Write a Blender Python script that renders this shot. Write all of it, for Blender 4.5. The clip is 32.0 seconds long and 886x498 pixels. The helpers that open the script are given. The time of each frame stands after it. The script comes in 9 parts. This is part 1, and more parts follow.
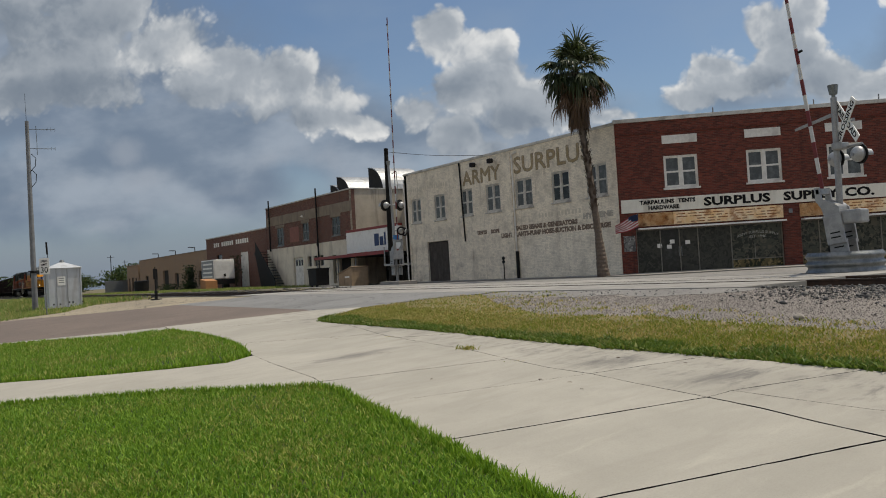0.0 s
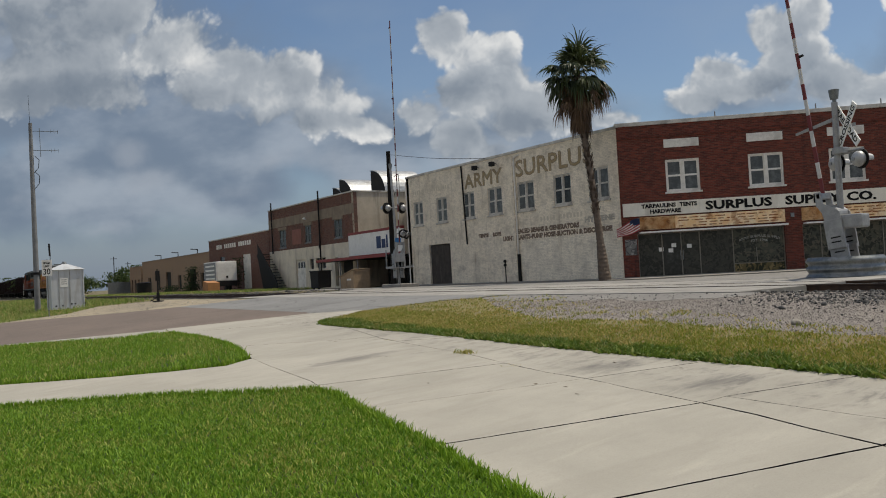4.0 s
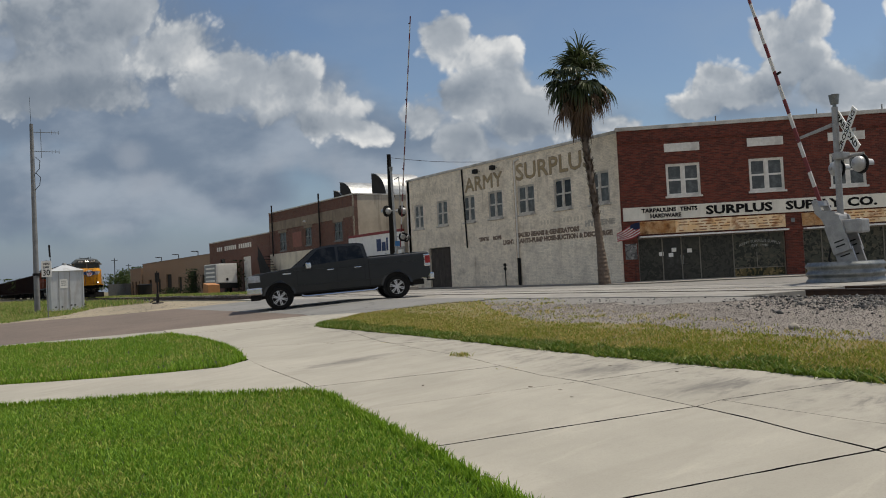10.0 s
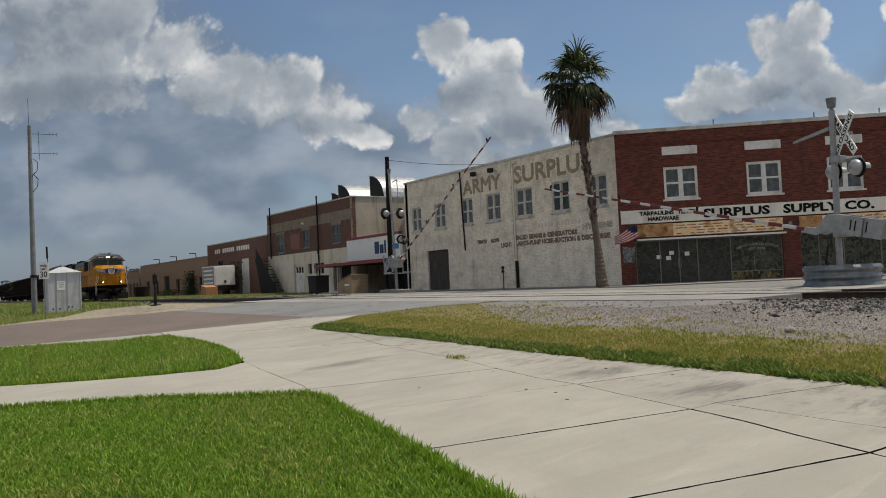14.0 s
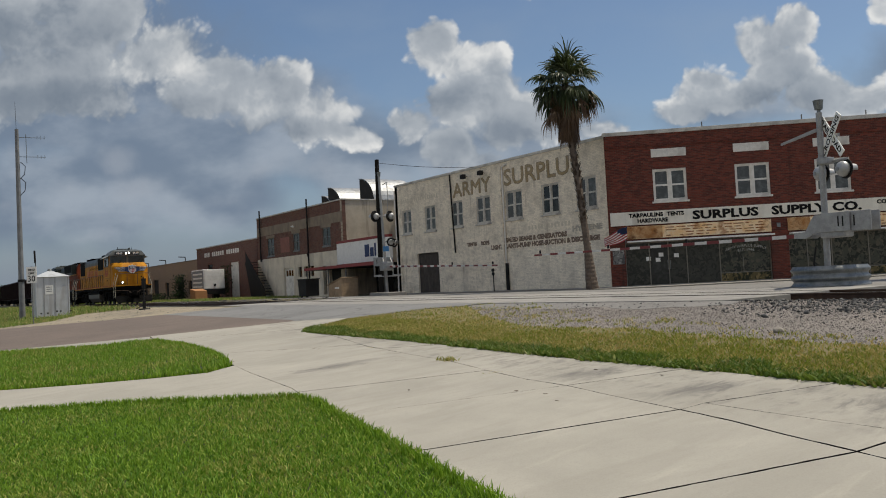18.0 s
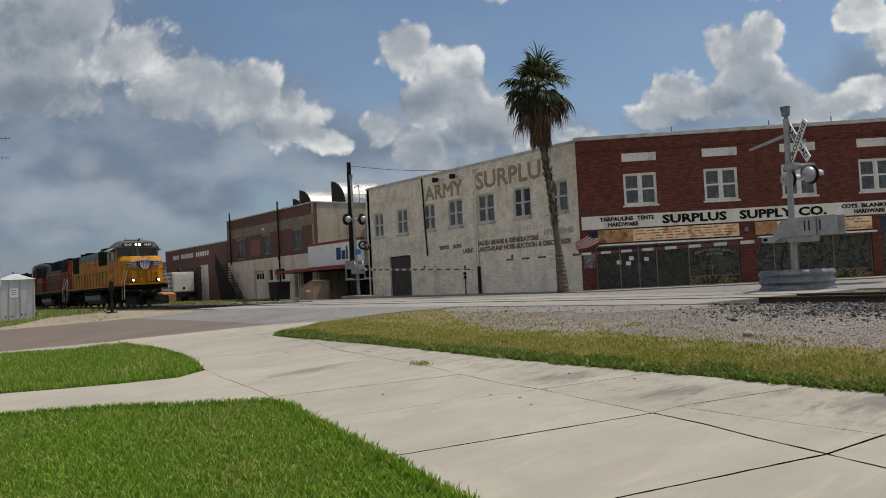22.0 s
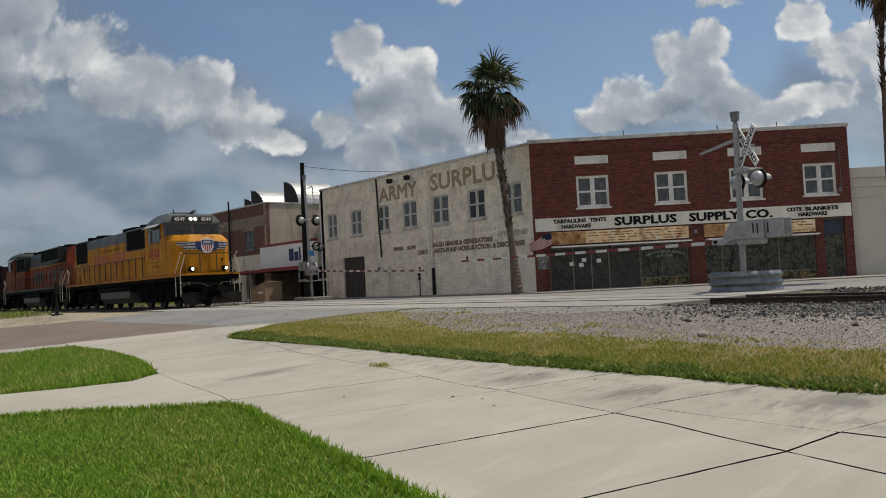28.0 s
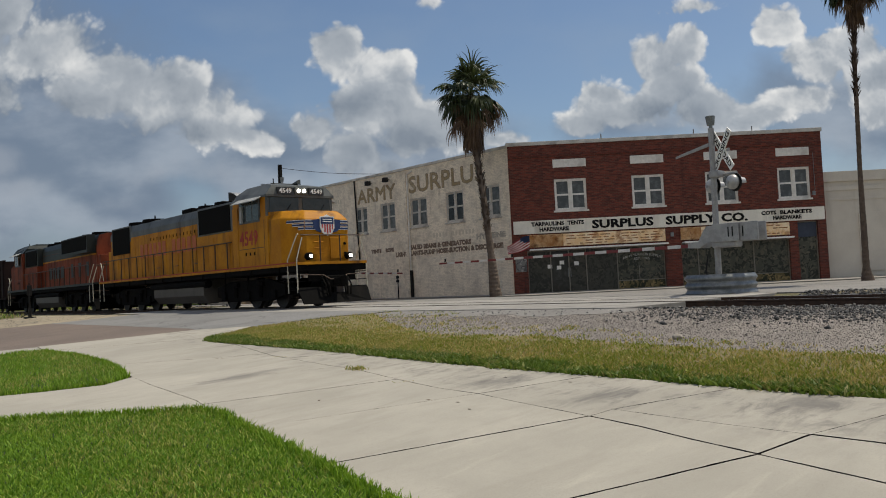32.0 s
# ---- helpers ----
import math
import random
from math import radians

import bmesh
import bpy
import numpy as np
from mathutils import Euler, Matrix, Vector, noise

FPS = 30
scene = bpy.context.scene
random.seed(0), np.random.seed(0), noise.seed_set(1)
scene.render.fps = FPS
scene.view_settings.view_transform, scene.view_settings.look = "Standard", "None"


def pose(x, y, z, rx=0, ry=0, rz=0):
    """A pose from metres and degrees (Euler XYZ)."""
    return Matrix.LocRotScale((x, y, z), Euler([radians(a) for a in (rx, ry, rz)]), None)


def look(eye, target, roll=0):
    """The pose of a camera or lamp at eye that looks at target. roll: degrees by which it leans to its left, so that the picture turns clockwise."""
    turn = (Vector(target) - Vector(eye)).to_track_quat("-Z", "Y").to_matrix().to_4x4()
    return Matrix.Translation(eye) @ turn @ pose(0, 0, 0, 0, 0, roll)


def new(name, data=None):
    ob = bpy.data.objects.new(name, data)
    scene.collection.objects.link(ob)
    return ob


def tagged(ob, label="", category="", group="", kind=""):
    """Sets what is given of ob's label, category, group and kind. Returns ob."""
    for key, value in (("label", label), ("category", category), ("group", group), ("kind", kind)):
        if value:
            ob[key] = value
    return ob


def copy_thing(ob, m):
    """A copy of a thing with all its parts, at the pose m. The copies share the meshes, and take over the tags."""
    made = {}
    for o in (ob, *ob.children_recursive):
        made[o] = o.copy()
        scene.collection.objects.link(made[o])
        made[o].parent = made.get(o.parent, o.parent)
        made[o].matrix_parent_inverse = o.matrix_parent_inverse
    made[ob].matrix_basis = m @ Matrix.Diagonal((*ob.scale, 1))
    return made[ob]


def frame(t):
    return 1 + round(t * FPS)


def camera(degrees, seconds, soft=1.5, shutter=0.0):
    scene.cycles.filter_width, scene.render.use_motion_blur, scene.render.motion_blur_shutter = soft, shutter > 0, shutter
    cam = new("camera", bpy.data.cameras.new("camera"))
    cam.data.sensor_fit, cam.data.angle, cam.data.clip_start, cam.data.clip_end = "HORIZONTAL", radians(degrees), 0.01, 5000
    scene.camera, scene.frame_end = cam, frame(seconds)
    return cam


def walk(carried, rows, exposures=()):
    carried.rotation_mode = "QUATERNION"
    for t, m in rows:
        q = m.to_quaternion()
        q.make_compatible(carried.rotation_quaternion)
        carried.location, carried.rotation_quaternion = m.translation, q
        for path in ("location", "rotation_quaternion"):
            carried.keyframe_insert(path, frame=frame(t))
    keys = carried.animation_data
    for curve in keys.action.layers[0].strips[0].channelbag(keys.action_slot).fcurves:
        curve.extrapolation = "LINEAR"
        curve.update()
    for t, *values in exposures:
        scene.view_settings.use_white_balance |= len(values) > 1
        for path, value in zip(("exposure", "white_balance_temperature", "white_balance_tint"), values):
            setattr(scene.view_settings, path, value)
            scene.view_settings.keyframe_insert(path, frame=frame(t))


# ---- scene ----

# World: x runs across the railway away from the viewer, y along it, z up.


def turn(x, y, z, yaw, pitch, roll):
    """A camera pose from its place, heading, tilt and roll in degrees."""
    return pose(x, y, z, 90 + pitch, 0, yaw) @ pose(0, 0, 0, 0, 0, roll)


cam = camera(57.13, 32.0, 1.0, 0.08)
PATH = [
    (0.0, turn(-0.104, 0.049, 1.503, -34.15, 1.39, -3.37)),
    (0.5, turn(-0.101, 0.047, 1.505, -34.11, 1.41, -3.34)),
    (1.0, turn(-0.106, 0.041, 1.511, -34.08, 1.44, -3.31)),
    (1.5, turn(-0.105, 0.031, 1.516, -34.05, 1.46, -3.28)),
    (2.0, turn(-0.096, 0.020, 1.516, -34.01, 1.49, -3.26)),
    (2.5, turn(-0.091, 0.009, 1.515, -33.99, 1.51, -3.24)),
    (3.0, turn(-0.086, 0.001, 1.515, -33.99, 1.54, -3.22)),
    (3.5, turn(-0.084, -0.009, 1.521, -33.98, 1.56, -3.20)),
    (5.5, turn(-0.014, -0.016, 1.515, -33.93, 1.67, -3.08)),
    (6.0, turn(-0.012, -0.015, 1.511, -33.94, 1.71, -3.05)),
    (6.5, turn(-0.018, -0.021, 1.510, -33.94, 1.74, -3.03)),
    (7.0, turn(-0.026, -0.029, 1.511, -33.93, 1.75, -3.03)),
    (7.5, turn(-0.031, -0.033, 1.510, -33.92, 1.76, -3.00)),
    (8.0, turn(-0.029, -0.025, 1.506, -33.91, 1.77, -2.96)),
    (8.5, turn(-0.018, -0.010, 1.503, -33.90, 1.78, -2.93)),
    (9.0, turn(-0.008, -0.005, 1.501, -33.90, 1.79, -2.90)),
    (9.5, turn(-0.004, -0.010, 1.500, -33.89, 1.81, -2.88)),
    (10.0, turn(-0.004, -0.017, 1.499, -33.90, 1.84, -2.85)),
    (10.5, turn(-0.008, -0.021, 1.498, -33.92, 1.87, -2.81)),
    (11.0, turn(-0.010, -0.019, 1.499, -33.94, 1.89, -2.79)),
    (11.5, turn(-0.007, -0.022, 1.498, -33.95, 1.90, -2.78)),
    (12.0, turn(-0.004, -0.030, 1.494, -33.97, 1.93, -2.75)),
    (12.5, turn(-0.002, -0.034, 1.493, -33.98, 1.95, -2.71)),
    (13.0, turn(0.006, -0.029, 1.494, -34.00, 1.98, -2.71)),
    (13.5, turn(0.015, -0.025, 1.494, -34.02, 2.00, -2.73)),
    (14.0, turn(0.014, -0.033, 1.495, -34.03, 2.02, -2.74)),
    (14.5, turn(0.006, -0.050, 1.498, -34.05, 2.03, -2.72)),
    (16.5, turn(0.029, -0.034, 1.490, -34.21, 2.12, -2.95)),
    (17.0, turn(0.025, -0.041, 1.489, -34.31, 2.14, -2.94)),
    (17.5, turn(0.024, -0.036, 1.487, -34.50, 2.16, -2.97)),
    (18.0, turn(0.022, -0.036, 1.486, -34.72, 2.18, -2.97)),
    (18.5, turn(0.016, -0.038, 1.488, -34.94, 2.20, -2.96)),
    (19.0, turn(0.021, -0.028, 1.487, -35.13, 2.21, -2.98)),
    (19.5, turn(0.031, -0.020, 1.486, -35.32, 2.23, -2.99)),
    (20.0, turn(0.036, -0.019, 1.485, -35.50, 2.25, -2.97)),
    (20.5, turn(0.035, -0.021, 1.486, -35.70, 2.28, -2.94)),
    (21.0, turn(0.027, -0.020, 1.489, -35.90, 2.30, -2.91)),
    (21.5, turn(0.017, -0.015, 1.494, -36.21, 2.30, -2.89)),
    (22.0, turn(-0.007, -0.020, 1.500, -36.74, 2.29, -2.93)),
    (22.5, turn(-0.037, -0.019, 1.505, -37.29, 2.28, -2.97)),
    (23.0, turn(-0.060, 0.000, 1.507, -37.66, 2.23, -3.01)),
    (23.5, turn(-0.071, 0.024, 1.505, -38.66, 2.15, -3.04)),
    (24.0, turn(-0.077, 0.038, 1.502, -39.04, 2.12, -3.04)),
    (24.5, turn(-0.084, 0.043, 1.501, -39.14, 2.12, -3.01)),
    (25.0, turn(-0.088, 0.044, 1.502, -39.27, 2.13, -3.00)),
    (25.5, turn(-0.087, 0.042, 1.504, -39.38, 2.14, -3.01)),
    (27.5, turn(-0.073, 0.054, 1.501, -39.93, 2.21, -2.97)),
    (28.0, turn(-0.076, 0.051, 1.505, -40.08, 2.22, -2.94)),
    (28.5, turn(-0.078, 0.040, 1.506, -40.22, 2.22, -2.93)),
    (29.0, turn(-0.072, 0.033, 1.507, -40.36, 2.24, -2.94)),
    (29.5, turn(-0.060, 0.039, 1.508, -40.51, 2.25, -2.93)),
    (30.0, turn(-0.050, 0.051, 1.508, -40.69, 2.26, -2.91)),
    (30.5, turn(-0.044, 0.054, 1.508, -40.89, 2.27, -2.89)),
    (31.0, turn(-0.045, 0.053, 1.508, -41.09, 2.29, -2.89)),
    (31.5, turn(-0.046, 0.049, 1.508, -41.32, 2.30, -2.90)),
    (32.0, turn(-0.043, 0.040, 1.511, -41.57, 2.31, -2.91)),
]
walk(cam, PATH, [(0.0, 0.0), (32.0, 0.0)])

# ---------------------------------------------------------------- light
SUN_EL, SUN_TO = 62.0, Vector((0.97, -0.24))
sun_dir = Vector((SUN_TO.x * math.cos(radians(SUN_EL)), SUN_TO.y * math.cos(radians(SUN_EL)), math.sin(radians(SUN_EL)))).normalized()
sun = new("sun", bpy.data.lights.new("sun", "SUN"))
sun.data.energy, sun.data.angle, sun.data.color = 3.6, radians(0.6), (1.0, 0.915, 0.755)
sun.matrix_world = look(sun_dir * 100, (0, 0, 0))


class Nodes:
    """Short hand for building node trees."""

    def __init__(self, tree):
        self.t = tree
        tree.nodes.clear()

    def add(self, kind, ins=None, **props):
        n = self.t.nodes.new(kind)
        for k, v in props.items():
            setattr(n, k, v)
        for k, v in (ins or {}).items():
            if isinstance(v, bpy.types.NodeSocket):
                self.t.links.new(v, n.inputs[k])
            else:
                n.inputs[k].default_value = v
        return n

    def math(self, op, a, b=0.0, clamp=False):
        return self.add("ShaderNodeMath", {0: a, 1: b}, operation=op, use_clamp=clamp).outputs[0]

    def vec(self, op, a, b=(0, 0, 0)):
        return self.add("ShaderNodeVectorMath", {0: a, 1: b}, operation=op)

    def ramp(self, f, *stops):
        n = self.add("ShaderNodeValToRGB", {0: f})
        el = n.color_ramp.elements
        while len(el) < len(stops):
            el.new(0.5)
        for e, (p, c) in zip(el, stops):
            e.position, e.color = p, (*c, 1) if len(c) == 3 else c
        return n.outputs[0]

    def step(self, f, a, b):
        return self.add("ShaderNodeMapRange", {0: f, 1: a, 2: b, 3: 0.0, 4: 1.0}, interpolation_type="SMOOTHSTEP").outputs[0]

    def noise(self, v, scale, detail=4.0, rough=0.55, dist=0.0, dim="3D"):
        return self.add("ShaderNodeTexNoise", {"Vector": v, "Scale": scale, "Detail": detail, "Roughness": rough, "Distortion": dist}, noise_dimensions=dim).outputs[0]

    def mix(self, f, a, b, blend="MIX"):
        n = self.add("ShaderNodeMix", {0: f, 6: a, 7: b}, data_type="RGBA", blend_type=blend)
        return n.outputs[2]


def col(c):
    return (*c, 1.0)


def sky_world():
    w = bpy.data.worlds.new("sky")
    scene.world = w
    w.use_nodes = True
    g = Nodes(w.node_tree)
    sky = g.add("ShaderNodeTexSky", sky_type="NISHITA", sun_disc=False, sun_elevation=radians(SUN_EL),
                sun_rotation=math.atan2(SUN_TO.x, SUN_TO.y), altitude=20, air_density=1.1, dust_density=0.9, ozone_density=2.0)
    tc = g.add("ShaderNodeTexCoord").outputs["Generated"]
    # cloud banks laid out on a plane ahead: to the right and up, per unit of distance
    rot = g.add("ShaderNodeVectorRotate", {"Vector": tc, "Axis": (0, 0, 1), "Angle": radians(38.0)}, rotation_type="AXIS_ANGLE").outputs[0]
    sep = g.add("ShaderNodeSeparateXYZ", {0: rot})
    fwd = g.math("MAXIMUM", g.math("ABSOLUTE", sep.outputs[1]), 0.12)
    side = g.math("DIVIDE", sep.outputs[0], fwd)
    high = g.math("DIVIDE", sep.outputs[2], fwd)
    flat = g.add("ShaderNodeCombineXYZ", {0: side, 1: high, 2: g.math("MULTIPLY", sep.outputs[1], 0.3)}).outputs[0]

    def field(p, banks):
        best = None
        for (cx, cy, rx, ry, k) in banks:
            m = g.add("ShaderNodeMapping", {"Vector": p, "Location": (cx, cy, 0), "Scale": (rx, ry, 1000.0)}, vector_type="TEXTURE").outputs[0]
            mm = g.vec("MULTIPLY", m, (1, 1, 0)).outputs[0]
            f = g.math("MULTIPLY", g.math("SUBTRACT", 1.0, g.vec("LENGTH", mm).outputs["Value"]), k)
            best = f if best is None else g.add("ShaderNodeMath", {0: best, 1: f, 2: 0.22}, operation="SMOOTH_MAX").outputs[0]
        return g.math("MAXIMUM", best, -0.9)

    def density(shift):
        p = g.vec("ADD", flat, shift).outputs[0]
        warp = g.add("ShaderNodeTexNoise", {"Vector": p, "Scale": 8.0, "Detail": 4.0, "Roughness": 0.55}).outputs["Color"]
        pw = g.vec("ADD", p, g.vec("MULTIPLY", g.vec("SUBTRACT", warp, (0.5, 0.5, 0.5)).outputs[0], (0.06, 0.05, 0.0)).outputs[0]).outputs[0]
        wob = g.noise(pw, 9.0, 9.0, 0.60)
        puff = g.add("ShaderNodeTexVoronoi", {"Vector": pw, "Scale": 22.0, "Detail": 3.0, "Roughness": 0.6, "Smoothness": 0.5}, feature="SMOOTH_F1").outputs["Distance"]
        rough = g.math("ADD", g.math("MULTIPLY", g.math("SUBTRACT", wob, 0.5), 1.15), g.math("MULTIPLY", g.math("SUBTRACT", 0.42, puff), 0.60))
        return rough, wob, pw

    r0, wob, pw0 = density((0, 0, 0))
    r1, _, _ = density((0.014, 0.022, 0))
    d0 = g.math("ADD", g.math("MINIMUM", g.math("ADD", field(pw0, BANKS), 0.20), 0.9), r0)
    cover = g.math("MULTIPLY", g.step(d0, -0.10, 0.24), 0.96)
    # bright where the cloud turns up to the light, softly grey in its depth
    inner = g.step(d0, 0.25, 0.95)
    turn_up = g.math("MULTIPLY", g.math("SUBTRACT", r0, r1), g.math("SUBTRACT", 0.50, g.math("MULTIPLY", inner, 0.34)))
    lit = g.math("SUBTRACT", g.math("ADD", 0.70, turn_up), g.math("MULTIPLY", inner, 0.16))
    soft_shade = g.noise(g.vec("MULTIPLY", flat, (1.0, 1.7, 1.0)).outputs[0], 7.0, 5.0, 0.5)
    lit = g.math("ADD", lit, g.math("MULTIPLY", g.math("SUBTRACT", soft_shade, 0.5), 0.75))
    # flat grey bellies under the deep bank
    under = g.step(g.math("ADD", field(pw0, BELLIES), g.math("MULTIPLY", g.math("SUBTRACT", soft_shade, 0.5), 1.2)), -0.55, 0.75)
    lit = g.math("SUBTRACT", lit, g.math("MULTIPLY", under, 0.46), True)
    tone = g.ramp(lit, (0.0, (0.205, 0.255, 0.325)), (0.30, (0.30, 0.35, 0.415)), (0.62, (0.51, 0.555, 0.605)), (0.92, (1.02, 1.02, 1.0)))
    # clouds opposite the sun, out of view, brightened as front-lit to fill shaded walls
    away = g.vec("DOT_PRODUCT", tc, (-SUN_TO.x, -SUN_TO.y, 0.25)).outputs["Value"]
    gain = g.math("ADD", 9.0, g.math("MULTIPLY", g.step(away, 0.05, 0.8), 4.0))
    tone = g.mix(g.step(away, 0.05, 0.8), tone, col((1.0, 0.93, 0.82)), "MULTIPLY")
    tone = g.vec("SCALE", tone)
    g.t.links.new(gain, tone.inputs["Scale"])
    # a softer grey sheet behind the heaped clouds
    soft = g.math("ADD", field(flat, SHEETS), g.math("MULTIPLY", g.math("SUBTRACT", g.noise(flat, 7.0, 6.0, 0.52), 0.5), 1.3))
    veil = g.noise(g.vec("MULTIPLY", flat, (1.0, 1.8, 1.0)).outputs[0], 6.0, 6.0, 0.5)
    base = g.mix(g.math("ADD", 0.02, g.math("MULTIPLY", g.step(veil, 0.4, 0.75), 0.18)), sky.outputs[0], col((4.2, 4.9, 5.6)))
    base = g.mix(1.0, base, col((0.86, 0.90, 0.95)), "MULTIPLY")
    low = g.step(high, 0.20, -0.02)
    base = g.mix(g.math("MULTIPLY", low, 0.85), base, col((2.25, 2.85, 3.85)))
    haze = g.mix(g.step(veil, 0.36, 0.64), col((1.95, 2.5, 3.35)), col((3.9, 4.45, 5.2)))
    base = g.mix(g.math("MULTIPLY", g.step(soft, -0.15, 0.5), 0.90), base, haze)
    # thin pale puffs adrift below the bank
    thin = g.math("ADD", field(pw0, PUFFS), g.math("MULTIPLY", g.math("SUBTRACT", wob, 0.5), 2.8))
    base = g.mix(g.math("MULTIPLY", g.step(thin, 0.0, 1.3), 0.48), base, col((4.3, 4.7, 5.3)))
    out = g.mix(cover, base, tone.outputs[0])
    # unseen clouds added over the remaining sky, brighter opposite the sun, filling shaded fronts
    fill_heaps = g.step(g.noise(g.vec("MULTIPLY", tc, (1.0, 1.0, 2.0)).outputs[0], 2.6, 7.0, 0.58), 0.44, 0.60)
    rest = g.math("MULTIPLY", g.step(sep.outputs[1], 0.30, -0.10), g.step(sep.outputs[2], 0.0, 0.10))
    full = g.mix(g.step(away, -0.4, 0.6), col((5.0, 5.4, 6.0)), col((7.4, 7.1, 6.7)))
    out = g.mix(g.math("MULTIPLY", fill_heaps, rest), out, full)
    bg = g.add("ShaderNodeBackground", {"Color": out, "Strength": SKY_GAIN})
    g.add("ShaderNodeOutputWorld", {"Surface": bg.outputs[0]})


SKY_GAIN = 0.085
# cloud banks: centre right, centre up, half width, half height, weight
BANKS = [
    (-0.407, 0.306, 0.083, 0.045, 1.3),
    (-0.336, 0.261, 0.090, 0.049, 1.3),
    (-0.264, 0.245, 0.076, 0.049, 1.3),
    (-0.211, 0.213, 0.066, 0.042, 1.3),
    (-0.166, 0.189, 0.042, 0.024, 1.1),
    (-0.540, 0.355, 0.160, 0.062, 1.3),
    (-0.573, 0.277, 0.194, 0.062, 1.2),
    (-0.055, 0.288, 0.042, 0.035, 1.3),
    (-0.020, 0.271, 0.045, 0.031, 1.3),
    (0.011, 0.271, 0.035, 0.031, 1.3),
    (-0.009, 0.228, 0.076, 0.049, 1.3),
    (0.039, 0.200, 0.066, 0.045, 1.3),
    (0.086, 0.180, 0.059, 0.031, 1.2),
    (0.133, 0.173, 0.049, 0.019, 1.0),
    (-0.091, 0.195, 0.036, 0.026, 1.1),
    (-0.043, 0.163, 0.042, 0.031, 1.1),
    (-0.013, 0.144, 0.035, 0.021, 1.0),
    (0.341, 0.270, 0.036, 0.038, 1.3),
    (0.382, 0.286, 0.040, 0.035, 1.3),
    (0.362, 0.234, 0.062, 0.033, 1.3),
    (0.271, 0.218, 0.050, 0.035, 1.3),
    (0.314, 0.208, 0.062, 0.033, 1.3),
    (0.243, 0.194, 0.049, 0.021, 1.1),
    (0.416, 0.203, 0.056, 0.038, 1.3),
    (0.441, 0.177, 0.049, 0.024, 1.2),
    (0.504, 0.306, 0.036, 0.033, 1.3),
    (0.550, 0.260, 0.052, 0.042, 1.3),
    (0.599, 0.273, 0.052, 0.042, 1.3),
    (0.516, 0.207, 0.062, 0.028, 1.2),
    (0.644, 0.217, 0.069, 0.062, 1.3),
    (0.463, 0.191, 0.076, 0.024, 1.2),
    (0.047, 0.342, 0.025, 0.017, 0.8),
    (0.399, 0.331, 0.062, 0.015, 0.7),
]
# softer sheets of grey
SHEETS = [
    (-0.558, 0.283, 0.292, 0.132, 1.2),
    (-0.324, 0.195, 0.229, 0.090, 1.2),
    (-0.503, 0.134, 0.333, 0.090, 1.0),
    (-0.168, 0.150, 0.097, 0.076, 0.9),
    (0.016, 0.174, 0.167, 0.062, 0.9),
    (0.310, 0.189, 0.167, 0.035, 0.7),
    (0.575, 0.197, 0.160, 0.076, 0.9),
]
# dark undersides of the deep bank
BELLIES = [
    (-0.600, 0.330, 0.130, 0.050, 0.6),
    (-0.560, 0.250, 0.140, 0.032, 1.0),
    (-0.430, 0.230, 0.090, 0.020, 0.9),
    (-0.300, 0.200, 0.095, 0.020, 1.0),
    (-0.060, 0.225, 0.050, 0.020, 0.5),
    (0.010, 0.175, 0.060, 0.022, 0.5),
    (0.345, 0.195, 0.070, 0.016, 0.45),
]
# pale drifting puffs
PUFFS = [
    (-0.461, 0.168, 0.030, 0.020, 1.0),
    (-0.440, 0.140, 0.050, 0.020, 1.0),
    (-0.525, 0.140, 0.040, 0.016, 0.9),
    (-0.602, 0.182, 0.040, 0.024, 1.0),
    (-0.613, 0.124, 0.040, 0.016, 0.8),
    (-0.325, 0.108, 0.060, 0.014, 0.6),
    (-0.510, 0.078, 0.050, 0.012, 0.7),
    (-0.279, 0.150, 0.050, 0.020, 0.8),
    (-0.222, 0.145, 0.045, 0.020, 0.7),
]
sky_world()

# ---------------------------------------------------------------- materials
def material(name):
    m = bpy.data.materials.new(name)
    m.use_nodes = True
    return m, Nodes(m.node_tree)


def finish(g, color, rough=0.8, metal=0.0, height=None, strength=0.3, dist=0.01, **extra):
    ins = {"Base Color": color, "Roughness": rough, "Metallic": metal}
    ins.update(extra)
    b = g.add("ShaderNodeBsdfPrincipled", ins)
    if height is not None:
        bump = g.add("ShaderNodeBump", {"Height": height, "Strength": strength, "Distance": dist})
        g.t.links.new(bump.outputs[0], b.inputs["Normal"])
    g.add("ShaderNodeOutputMaterial", {"Surface": b.outputs[0]})


